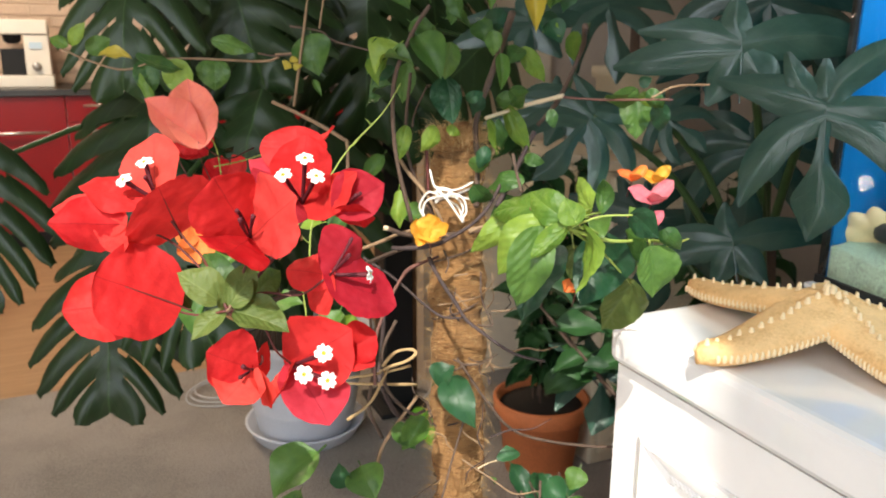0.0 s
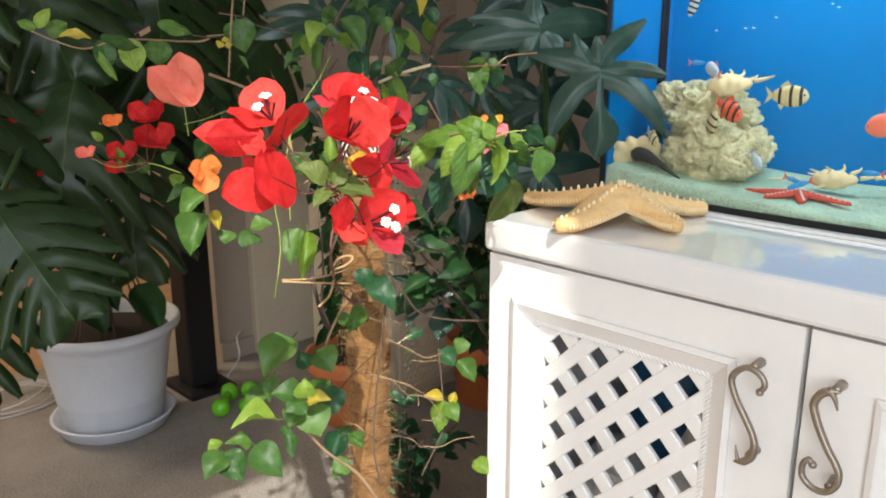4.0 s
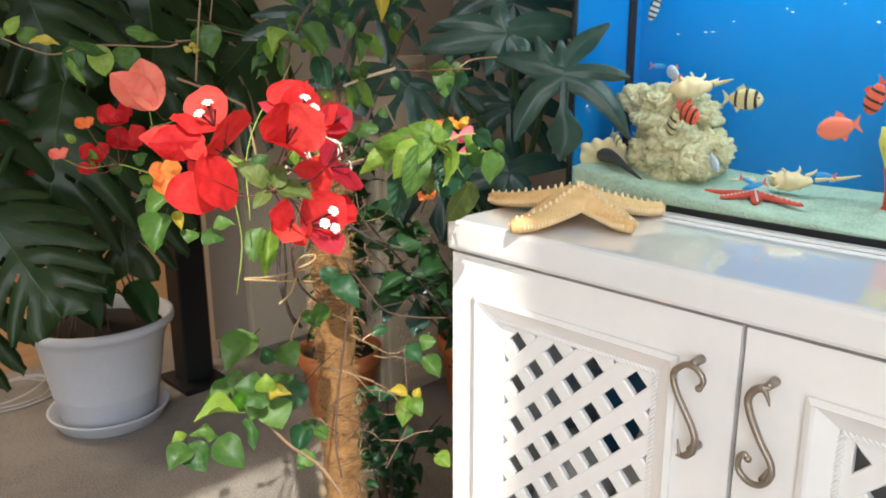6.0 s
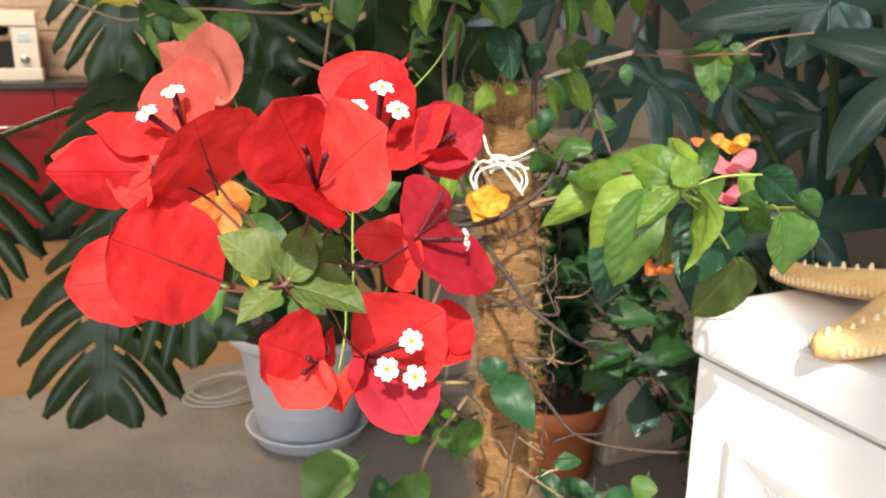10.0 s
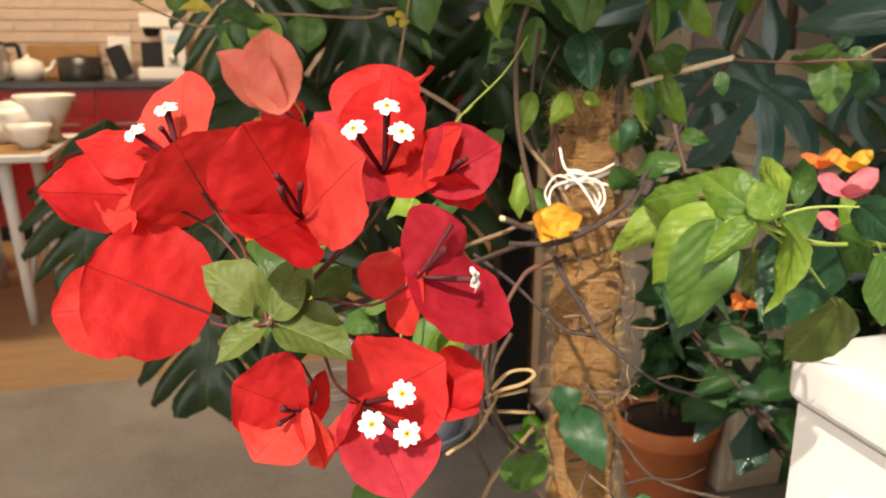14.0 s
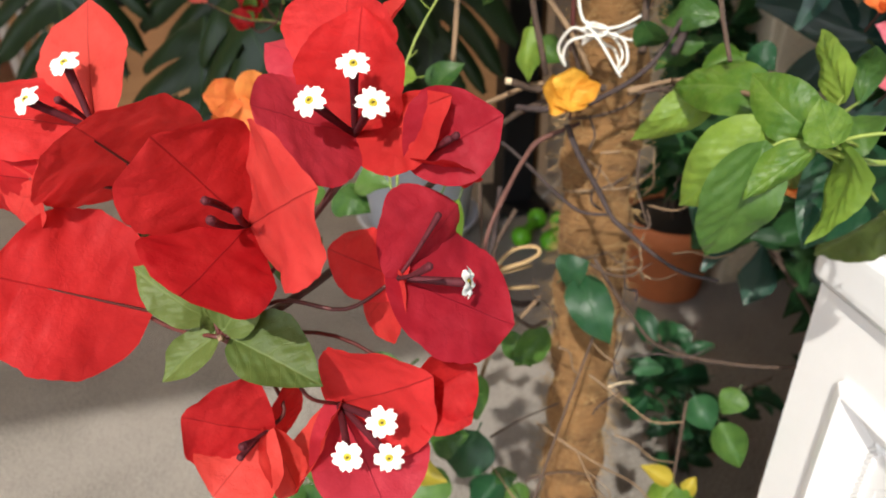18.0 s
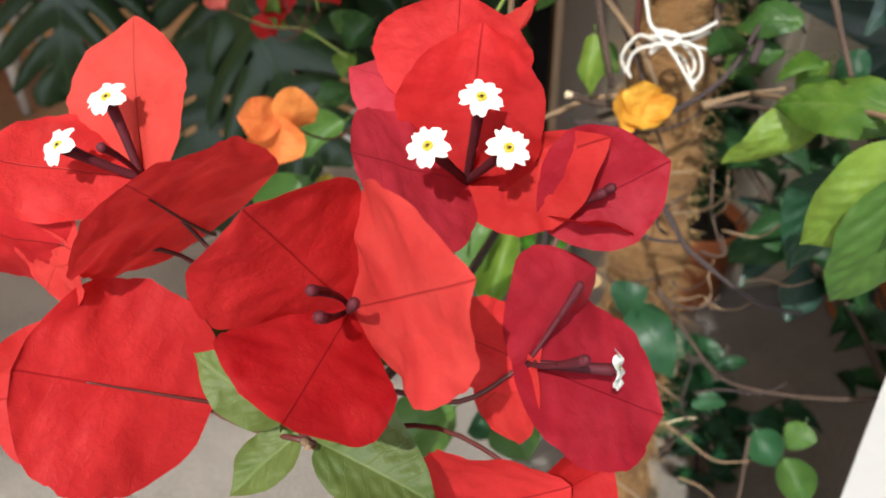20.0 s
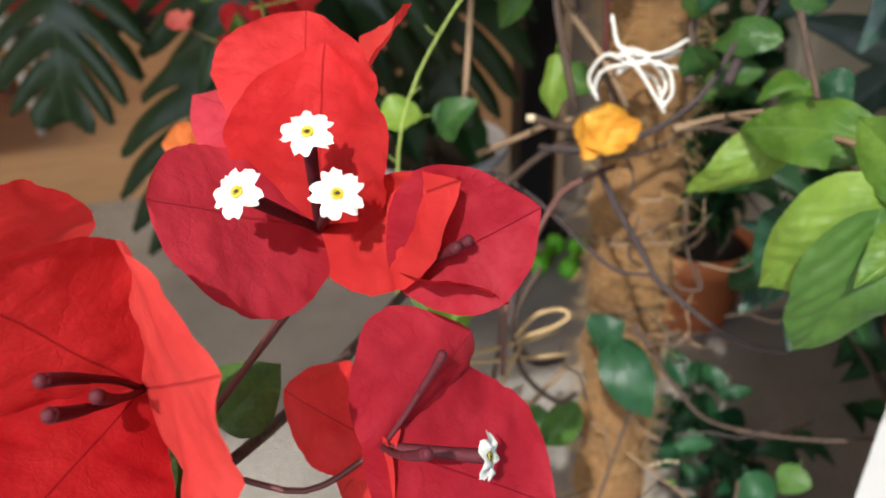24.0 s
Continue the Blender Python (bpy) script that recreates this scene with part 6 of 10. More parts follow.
blade("bract", bl_s0, (0.1064, 0.7386, 0.9161), (0.0926, 0.7525, 0.9304), (-0.42, -0.80, 0.43), 0.0234, "bract", 0)
blade("bract", bl_s0, (0.1064, 0.7386, 0.9161), (0.1208, 0.7294, 0.9329), (-0.77, -0.47, 0.42), 0.0234, "bract", 1)
blade("bract", bl_s0, (0.1064, 0.7386, 0.9161), (0.0937, 0.7237, 0.9131), (-0.19, -0.23, 0.95), 0.0234, "bract", 1)
bl_s1 = part("blossom", tube([(0.1157, 0.7704, 0.8650), (0.1253, 0.7783, 0.8689), (0.1401, 0.7964, 0.8820)], 0.00065, 0.00055, 6, 5), "red_stem", bougainvillea, smooth=True)
blade("bract", bl_s1, (0.1401, 0.7964, 0.8820), (0.1234, 0.8138, 0.8995), (-0.42, -0.80, 0.43), 0.0288, "bract", 1)
blade("bract", bl_s1, (0.1401, 0.7964, 0.8820), (0.1581, 0.7854, 0.9026), (-0.77, -0.47, 0.42), 0.0288, "bract", 1)
blade("bract", bl_s1, (0.1401, 0.7964, 0.8820), (0.1244, 0.7780, 0.8784), (-0.19, -0.23, 0.95), 0.0288, "bract", 2)
bl_s2 = part("blossom", tube([(0.1157, 0.7704, 0.8650), (0.1080, 0.7838, 0.8628), (0.1049, 0.8076, 0.8694)], 0.00065, 0.00055, 6, 5), "red_stem", bougainvillea, smooth=True)
blade("bract", bl_s2, (0.1049, 0.8076, 0.8694), (0.0921, 0.8203, 0.8827), (-0.42, -0.80, 0.43), 0.0216, "bract", 2)
blade("bract", bl_s2, (0.1049, 0.8076, 0.8694), (0.1181, 0.7990, 0.8849), (-0.77, -0.47, 0.42), 0.0216, "bract", 1)
blade("bract", bl_s2, (0.1049, 0.8076, 0.8694), (0.0932, 0.7938, 0.8667), (-0.19, -0.23, 0.95), 0.0216, "bract", 4)
bl_s3 = part("blossom", tube([(0.1157, 0.7704, 0.8650), (0.1055, 0.7876, 0.8802), (0.0931, 0.7959, 0.9071)], 0.00065, 0.00055, 6, 5), "red_stem", bougainvillea, smooth=True)
blade("bract", bl_s3, (0.0931, 0.7959, 0.9071), (0.0842, 0.8039, 0.9162), (-0.42, -0.80, 0.43), 0.0144, "bract_orange", 5)
blade("bract", bl_s3, (0.0931, 0.7959, 0.9071), (0.1015, 0.7897, 0.9177), (-0.77, -0.47, 0.42), 0.0144, "bract_orange", 5)
bl_s4 = part("blossom", tube([(0.1157, 0.7704, 0.8650), (0.1034, 0.7841, 0.8552), (0.0956, 0.8082, 0.8541)], 0.00065, 0.00055, 6, 5), "red_stem", bougainvillea, smooth=True)
blade("bract", bl_s4, (0.0956, 0.8082, 0.8541), (0.0861, 0.8167, 0.8637), (-0.42, -0.80, 0.43), 0.0153, "bract", 1)
blade("bract", bl_s4, (0.0956, 0.8082, 0.8541), (0.1046, 0.8017, 0.8653), (-0.77, -0.47, 0.42), 0.0153, "bract", 1)
blade("bract", bl_s4, (0.0956, 0.8082, 0.8541), (0.0873, 0.7984, 0.8522), (-0.19, -0.23, 0.95), 0.0153, "bract", 5)
bl_s5 = part("blossom", tube([(0.1157, 0.7704, 0.8650), (0.0901, 0.7904, 0.8640), (0.0658, 0.8106, 0.8733)], 0.00065, 0.00055, 6, 5), "red_stem", bougainvillea, smooth=True)
blade("bract", bl_s5, (0.0658, 0.8106, 0.8733), (0.0568, 0.8186, 0.8824), (-0.42, -0.80, 0.43), 0.0144, "bract_salmon", 1)
blade("bract", bl_s5, (0.0658, 0.8106, 0.8733), (0.0741, 0.8044, 0.8839), (-0.77, -0.47, 0.42), 0.0144, "bract_salmon", 3)
bl_t0 = part("blossom", tube([(0.4749, 0.6087, 0.8752), (0.4649, 0.5887, 0.8952)], 0.00065, 0.00055, 6, 5), "red_stem", bougainvillea, smooth=True)
bract(bl_t0, (0.4649, 0.5887, 0.8952), (0.4502, 0.5928, 0.9034), (0.05, -0.86, 0.50), (0.0053, 0.0053), 0.0030, (0.55, 0.70), "bract_orange", 402)
bract(bl_t0, (0.4649, 0.5887, 0.8952), (0.4785, 0.5871, 0.9071), (-0.50, -0.76, 0.42), (0.0050, 0.0050), 0.0030, (0.55, 0.70), "bract_orange", 400)
bract(bl_t0, (0.4649, 0.5887, 0.8952), (0.4623, 0.5754, 0.9004), (0.09, -0.41, 0.91), (0.0053, 0.0053), 0.0030, (0.55, 0.70), "bract_orange", 402)
bl_t1 = part("blossom", tube([(0.4957, 0.6032, 0.8732), (0.4857, 0.5832, 0.8932)], 0.00065, 0.00055, 6, 5), "red_stem", bougainvillea, smooth=True)
bract(bl_t1, (0.4857, 0.5832, 0.8932), (0.4693, 0.5880, 0.9024), (0.05, -0.86, 0.50), (0.0060, 0.0060), 0.0030, (0.55, 0.70), "bract_yellow", 413)
bract(bl_t1, (0.4857, 0.5832, 0.8932), (0.5011, 0.5815, 0.9066), (-0.50, -0.76, 0.42), (0.0056, 0.0056), 0.0030, (0.55, 0.70), "bract_yellow", 411)
bract(bl_t1, (0.4857, 0.5832, 0.8932), (0.4826, 0.5682, 0.8991), (0.09, -0.41, 0.91), (0.0060, 0.0060), 0.0030, (0.55, 0.70), "bract_yellow", 411)
bl_t2 = part("blossom", tube([(0.4807, 0.5864, 0.8587), (0.4707, 0.5664, 0.8787)], 0.00065, 0.00055, 6, 5), "red_stem", bougainvillea, smooth=True)
bract(bl_t2, (0.4707, 0.5664, 0.8787), (0.4490, 0.5736, 0.8908), (0.05, -0.86, 0.50), (0.0081, 0.0081), 0.0030, (0.55, 0.70), "bract_pink", 422)
bract(bl_t2, (0.4707, 0.5664, 0.8787), (0.4913, 0.5646, 0.8965), (-0.50, -0.76, 0.42), (0.0075, 0.0075), 0.0030, (0.55, 0.70), "bract_pink", 420)
bract(bl_t2, (0.4707, 0.5664, 0.8787), (0.4663, 0.5466, 0.8866), (0.09, -0.41, 0.91), (0.0081, 0.0081), 0.0030, (0.55, 0.70), "bract_pink", 422)
bl_t3 = part("blossom", tube([(0.4693, 0.5776, 0.8375), (0.4593, 0.5576, 0.8575)], 0.00065, 0.00055, 6, 5), "red_stem", bougainvillea, smooth=True)
bract(bl_t3, (0.4593, 0.5576, 0.8575), (0.4420, 0.5629, 0.8671), (0.05, -0.86, 0.50), (0.0063, 0.0063), 0.0030, (0.55, 0.70), "bract_pink", 432)
bract(bl_t3, (0.4593, 0.5576, 0.8575), (0.4756, 0.5560, 0.8715), (-0.50, -0.76, 0.42), (0.0060, 0.0060), 0.0030, (0.55, 0.70), "bract_pink", 434)
bract(bl_t3, (0.4593, 0.5576, 0.8575), (0.4561, 0.5419, 0.8637), (0.09, -0.41, 0.91), (0.0063, 0.0063), 0.0030, (0.55, 0.70), "bract_pink", 434)
bl_t4 = part("blossom", tube([(0.2673, 0.5911, 0.8445), (0.2573, 0.5711, 0.8645)], 0.00065, 0.00055, 6, 5), "red_stem", bougainvillea, smooth=True)
blade("bract", bl_t4, (0.2573, 0.5711, 0.8645), (0.2375, 0.5708, 0.8711), (-0.03, -0.76, 0.65), 0.0230, "bract_yellow", 0)
blade("bract", bl_t4, (0.2573, 0.5711, 0.8645), (0.2568, 0.5733, 0.8836), (-0.07, -1.00, 0.06), 0.0210, "bract_yellow", 4)
blade("bract", bl_t4, (0.2573, 0.5711, 0.8645), (0.2720, 0.5645, 0.8745), (-0.57, -0.71, 0.41), 0.0140, "bract_yellow", 5)
blade("bract", bl_t4, (0.2573, 0.5711, 0.8645), (0.2519, 0.5590, 0.8618), (-0.10, -0.36, 0.93), 0.0200, "bract_yellow", 5)
bl_t5 = part("blossom", tube([(0.3621, 0.5231, 0.8082), (0.3521, 0.5031, 0.8282)], 0.00065, 0.00055, 6, 5), "red_stem", bougainvillea, smooth=True)
blade("bract", bl_t5, (0.3521, 0.5031, 0.8282), (0.3392, 0.5065, 0.8355), (0.05, -0.86, 0.50), 0.0105, "bract_orange", 2)
blade("bract", bl_t5, (0.3521, 0.5031, 0.8282), (0.3640, 0.5016, 0.8387), (-0.50, -0.76, 0.42), 0.0098, "bract_orange", 0)
blade("bract", bl_t5, (0.3521, 0.5031, 0.8282), (0.3500, 0.4914, 0.8328), (0.09, -0.41, 0.91), 0.0105, "bract_orange", 2)
foil("leaf", bougainvillea, (0.0668, 0.3735, 0.8967), (0.0504, 0.3829, 0.9093), (-0.18, -0.89, 0.43), (0.0067, 0.0107), 0.0008, (0.50, 0.95), "leaf_olive", 82, 0.0031, 0.06, 1.6)
foil("leaf", bougainvillea, (0.0684, 0.3721, 0.8909), (0.0530, 0.3692, 0.8800), (-0.38, -0.61, 0.70), (0.0060, 0.0054), 0.0024, (0.50, 0.95), "leaf_olive", 83, 0.0013, 0.06, 1.6)
foil("leaf", bougainvillea, (0.0715, 0.3678, 0.8955), (0.0827, 0.3717, 0.9061), (-0.26, -0.78, 0.56), (0.0054, 0.0069), 0.0022, (0.50, 0.95), "leaf_olive", 84, 0.0020, 0.06, 1.6)
foil("leaf", bougainvillea, (0.0737, 0.3663, 0.8924), (0.0942, 0.3505, 0.8852), (-0.14, -0.55, 0.82), (0.0118, 0.0082), 0.0024, (0.50, 0.95), "leaf_olive", 85, 0.0010, 0.06, 1.6)
foil("leaf", bougainvillea, (0.0881, 0.3956, 0.8910), (0.1020, 0.4007, 0.9000), (-0.07, -0.82, 0.57), (0.0093, 0.0073), 0.0009, (0.50, 0.95), "leaf_mid", 86, 0.0026, 0.06, 1.6)
blade("leaf", bougainvillea, (0.0749, 0.3737, 0.8959), (0.0837, 0.3829, 0.9110), (-0.15, -0.92, 0.35), 0.0183, "leaf_olive", 2)
blade("leaf", bougainvillea, (0.0697, 0.3729, 0.8928), (0.0665, 0.3708, 0.9020), (-0.24, -0.87, 0.44), 0.0073, "leaf_olive", 7)
blade("leaf", bougainvillea, (0.0763, 0.3964, 0.8914), (0.0663, 0.4144, 0.9093), (-0.06, -0.94, 0.34), 0.0192, "leaf_mid", 2)
blade("leaf", bougainvillea, (0.0567, 0.3954, 0.8871), (0.0479, 0.4199, 0.8994), (0.04, -0.94, 0.34), 0.0168, "leaf_mid", 0)
part("twig", tube([(0.0699, 0.3677, 0.8931), (0.0707, 0.3642, 0.8952), (0.0703, 0.3617, 0.8972)], 0.0012, 0.0007, 7, 5, knots=0.5), "bark_pale", bougainvillea, smooth=True)
part("twig", tube([(0.0713, 0.3797, 0.8883), (0.0869, 0.3849, 0.8880), (0.1184, 0.4248, 0.8810), (0.1724, 0.5132, 0.8614), (0.2405, 0.6062, 0.8456), (0.2842, 0.6177, 0.8520)], 0.0012, 0.0019, 7, 5, knots=0.12), "bark", bougainvillea, smooth=True)
foil("leaf", bougainvillea, (0.2742, 0.4237, 0.9050), (0.2461, 0.4357, 0.8715), (-0.66, -0.69, 0.30), (0.0128, 0.0158), 0.0010, (0.50, 0.95), "leaf_fresh", 60, 0.0090, 0.06, 1.6)
part("stalk", tube([(0.2809, 0.4104, 0.9041), (0.2776, 0.4170, 0.9075), (0.2734, 0.4241, 0.9040)], 0.0009, 0.0006, 6, 4, knots=0.2), "green_stem", bougainvillea, smooth=True)
foil("leaf", bougainvillea, (0.3095, 0.4720, 0.8738), (0.3000, 0.4961, 0.8122), (-0.25, -0.91, -0.32), (0.0214, 0.0181), -0.0036, (0.50, 0.95), "leaf_deep", 61, -0.0100, 0.06, 1.6)
part("stalk", tube([(0.2809, 0.4104, 0.9041), (0.2952, 0.4412, 0.8920), (0.3093, 0.4727, 0.8720)], 0.0009, 0.0006, 6, 4, knots=0.2), "green_stem", bougainvillea, smooth=True)
foil("leaf", bougainvillea, (0.2644, 0.4168, 0.9031), (0.2559, 0.4262, 0.8524), (-0.43, -0.90, -0.09), (0.0128, 0.0158), 0.0017, (0.50, 0.95), "leaf_mid", 62, 0.0090, 0.06, 1.6)
part("stalk", tube([(0.2809, 0.4104, 0.9041), (0.2727, 0.4136, 0.9066), (0.2642, 0.4171, 0.9016)], 0.0009, 0.0006, 6, 4, knots=0.2), "green_stem", bougainvillea, smooth=True)
foil("leaf", bougainvillea, (0.2747, 0.4040, 0.9062), (0.2523, 0.4065, 0.8884), (-0.37, -0.86, 0.34), (0.0049, 0.0081), -0.0030, (0.50, 0.95), "leaf_fresh", 63, -0.0020, 0.06, 1.6)
part("stalk", tube([(0.2809, 0.4104, 0.9041), (0.2778, 0.4072, 0.9081), (0.2740, 0.4041, 0.9057)], 0.0009, 0.0006, 6, 4, knots=0.2), "green_stem", bougainvillea, smooth=True)
foil("leaf", bougainvillea, (0.2903, 0.4079, 0.9041), (0.2890, 0.4108, 0.8612), (-0.98, 0.17, 0.04), (0.0089, 0.0149), -0.0030, (0.50, 0.95), "leaf_fresh", 64, -0.0082, 0.06, 1.6)
part("stalk", tube([(0.2809, 0.4104, 0.9041), (0.2856, 0.4091, 0.9071), (0.2903, 0.4080, 0.9028)], 0.0009, 0.0006, 6, 4, knots=0.2), "green_stem", bougainvillea, smooth=True)
foil("leaf", bougainvillea, (0.3229, 0.4270, 0.8906), (0.3069, 0.4313, 0.8439), (-0.49, -0.86, 0.09), (0.0256, 0.0154), -0.0005, (0.50, 0.95), "leaf_deep", 65, -0.0100, 0.06, 1.6)
part("stalk", tube([(0.2809, 0.4104, 0.9041), (0.3019, 0.4187, 0.9003), (0.3225, 0.4271, 0.8892)], 0.0009, 0.0006, 6, 4, knots=0.2), "green_stem", bougainvillea, smooth=True)
foil("leaf", bougainvillea, (0.3490, 0.4319, 0.8551), (0.3596, 0.4789, 0.8028), (-0.71, -0.45, -0.55), (0.0183, 0.0110), 0.0007, (0.50, 0.95), "leaf_olive", 66, -0.0023, 0.06, 1.6)
part("stalk", tube([(0.2809, 0.4104, 0.9041), (0.3149, 0.4211, 0.8826), (0.3493, 0.4333, 0.8535)], 0.0009, 0.0006, 6, 4, knots=0.2), "green_stem", bougainvillea, smooth=True)
foil("leaf", bougainvillea, (0.2930, 0.4941, 0.8981), (0.2640, 0.5112, 0.8659), (-0.47, -0.88, -0.04), (0.0102, 0.0102), -0.0024, (0.50, 0.95), "leaf_fresh", 67, 0.0070, 0.06, 1.6)
part("stalk", tube([(0.2809, 0.4104, 0.9041), (0.2869, 0.4522, 0.9041), (0.2921, 0.4946, 0.8971)], 0.0009, 0.0006, 6, 4, knots=0.2), "green_stem", bougainvillea, smooth=True)
foil("leaf", bougainvillea, (0.2911, 0.4531, 0.9075), (0.2750, 0.4998, 0.8954), (-0.82, -0.14, 0.56), (0.0122, 0.0122), -0.0030, (0.50, 0.95), "leaf_fresh", 68, 0.0070, 0.06, 1.6)
part("stalk", tube([(0.2809, 0.4104, 0.9041), (0.2860, 0.4317, 0.9088), (0.2906, 0.4545, 0.9071)], 0.0009, 0.0006, 6, 4, knots=0.2), "green_stem", bougainvillea, smooth=True)
foil("leaf", bougainvillea, (0.2812, 0.4125, 0.9088), (0.2717, 0.4411, 0.9222), (-0.82, -0.44, 0.37), (0.0112, 0.0112), -0.0015, (0.50, 0.95), "leaf_fresh", 69, 0.0076, 0.06, 1.6)
part("stalk", tube([(0.2809, 0.4104, 0.9041), (0.2810, 0.4114, 0.9095), (0.2809, 0.4134, 0.9092)], 0.0009, 0.0006, 6, 4, knots=0.2), "green_stem", bougainvillea, smooth=True)
foil("leaf", bougainvillea, (0.2795, 0.4002, 0.9096), (0.2761, 0.4082, 0.9240), (-0.13, -0.88, 0.46), (0.0092, 0.0092), -0.0008, (0.50, 0.95), "leaf_fresh", 70, 0.0003, 0.06, 1.6)
part("stalk", tube([(0.2809, 0.4104, 0.9041), (0.2802, 0.4053, 0.9099), (0.2794, 0.4004, 0.9101)], 0.0009, 0.0006, 6, 4, knots=0.2), "green_stem", bougainvillea, smooth=True)
foil("leaf", bougainvillea, (0.3213, 0.4459, 0.9058), (0.3413, 0.4901, 0.9199), (-0.88, 0.27, 0.39), (0.0082, 0.0082), -0.0016, (0.50, 0.95), "leaf_fresh", 71, 0.0027, 0.06, 1.6)
part("stalk", tube([(0.2809, 0.4104, 0.9041), (0.3011, 0.4282, 0.9079), (0.3219, 0.4473, 0.9062)], 0.0009, 0.0006, 6, 4, knots=0.2), "green_stem", bougainvillea, smooth=True)
foil("leaf", bougainvillea, (0.3303, 0.4468, 0.9020), (0.3316, 0.4477, 0.9258), (-0.64, -0.76, 0.06), (0.0052, 0.0077), -0.0014, (0.90, 0.95), "leaf_mid", 72, -0.0100, 0.06, 1.6)
part("stalk", tube([(0.2809, 0.4104, 0.9041), (0.3056, 0.4286, 0.9061), (0.3304, 0.4469, 0.9027)], 0.0009, 0.0006, 6, 4, knots=0.2), "green_stem", bougainvillea, smooth=True)
foil("leaf", bougainvillea, (0.3074, 0.4282, 0.9050), (0.3202, 0.4197, 0.9081), (-0.40, -0.28, 0.87), (0.0102, 0.0102), -0.0028, (0.50, 0.95), "leaf_mid", 73, -0.0082, 0.06, 1.6)
part("stalk", tube([(0.2809, 0.4104, 0.9041), (0.2942, 0.4193, 0.9075), (0.3078, 0.4279, 0.9051)], 0.0009, 0.0006, 6, 4, knots=0.2), "green_stem", bougainvillea, smooth=True)
foil("leaf", bougainvillea, (0.2942, 0.4267, 0.9037), (0.2911, 0.4513, 0.9076), (-0.16, -0.17, 0.97), (0.0102, 0.0102), -0.0038, (0.50, 0.95), "leaf_deep", 74, 0.0019, 0.06, 1.6)
part("stalk", tube([(0.2809, 0.4104, 0.9041), (0.2875, 0.4185, 0.9069), (0.2941, 0.4274, 0.9038)], 0.0009, 0.0006, 6, 4, knots=0.2), "green_stem", bougainvillea, smooth=True)
foil("leaf", bougainvillea, (0.3304, 0.4770, 0.8717), (0.3521, 0.4991, 0.8331), (-0.56, -0.54, -0.63), (0.0124, 0.0103), 0.0018, (0.50, 0.95), "leaf_olive", 75, -0.0020, 0.06, 1.6)
part("stalk", tube([(0.2809, 0.4104, 0.9041), (0.3056, 0.4437, 0.8909), (0.3310, 0.4776, 0.8706)], 0.0009, 0.0006, 6, 4, knots=0.2), "green_stem", bougainvillea, smooth=True)
foil("leaf", bougainvillea, (0.3331, 0.4028, 0.8933), (0.3433, 0.4338, 0.8779), (-0.94, 0.17, -0.28), (0.0122, 0.0122), -0.0022, (0.50, 0.95), "leaf_mid", 76, 0.0017, 0.06, 1.6)
part("stalk", tube([(0.3439, 0.4136, 0.8900), (0.3385, 0.4082, 0.8947), (0.3334, 0.4038, 0.8929)], 0.0009, 0.0006, 6, 4, knots=0.2), "green_stem", bougainvillea, smooth=True)
foil("leaf", bougainvillea, (0.3450, 0.4221, 0.8844), (0.3522, 0.4355, 0.8637), (-0.07, -0.83, -0.56), (0.0133, 0.0133), -0.0011, (0.50, 0.95), "leaf_mid", 77, -0.0012, 0.06, 1.6)
part("stalk", tube([(0.3439, 0.4136, 0.8900), (0.3445, 0.4179, 0.8902), (0.3452, 0.4225, 0.8838)], 0.0009, 0.0006, 6, 4, knots=0.2), "green_stem", bougainvillea, smooth=True)
foil("leaf", bougainvillea, (0.3494, 0.4180, 0.8952), (0.3462, 0.4372, 0.9078), (-0.54, -0.52, 0.66), (0.0082, 0.0082), -0.0033, (0.50, 0.95), "leaf_fresh", 78, -0.0000, 0.06, 1.6)
part("stalk", tube([(0.3439, 0.4136, 0.8900), (0.3467, 0.4158, 0.8956), (0.3493, 0.4185, 0.8956)], 0.0009, 0.0006, 6, 4, knots=0.2), "green_stem", bougainvillea, smooth=True)
foil("leaf", bougainvillea, (0.3088, 0.3859, 0.9154), (0.3190, 0.3719, 0.9028), (-0.88, -0.36, -0.31), (0.0112, 0.0112), -0.0001, (0.50, 0.95), "leaf_deep", 79, -0.0014, 0.06, 1.6)
part("stalk", tube([(0.2809, 0.4104, 0.9041), (0.2948, 0.3981, 0.9127), (0.3091, 0.3854, 0.9150)], 0.0009, 0.0006, 6, 4, knots=0.2), "green_stem", bougainvillea, smooth=True)
foil("leaf", bougainvillea, (0.3181, 0.3782, 0.8956), (0.3215, 0.3777, 0.8645), (-0.17, -0.99, -0.00), (0.0176, 0.0106), 0.0014, (0.50, 0.95), "leaf_mid", 80, 0.0017, 0.06, 1.6)
part("stalk", tube([(0.3439, 0.4136, 0.8900), (0.3310, 0.3959, 0.8958), (0.3182, 0.3782, 0.8946)], 0.0009, 0.0006, 6, 4, knots=0.2), "green_stem", bougainvillea, smooth=True)
foil("leaf", bougainvillea, (0.3221, 0.3717, 0.9075), (0.3353, 0.3717, 0.8943), (-0.46, -0.76, -0.46), (0.0061, 0.0061), -0.0034, (0.50, 0.95), "leaf_mid", 81, 0.0031, 0.06, 1.6)
part("stalk", tube([(0.3264, 0.3728, 0.8994), (0.3242, 0.3723, 0.9064), (0.3225, 0.3717, 0.9071)], 0.0009, 0.0006, 6, 4, knots=0.2), "green_stem", bougainvillea, smooth=True)
part("twig", tube([(0.2809, 0.4104, 0.9041), (0.3124, 0.4120, 0.8930), (0.3439, 0.4136, 0.8900), (0.3264, 0.3728, 0.8994)], 0.0013, 0.0009, 7, 5, knots=0.2), "green_stem", bougainvillea, smooth=True)
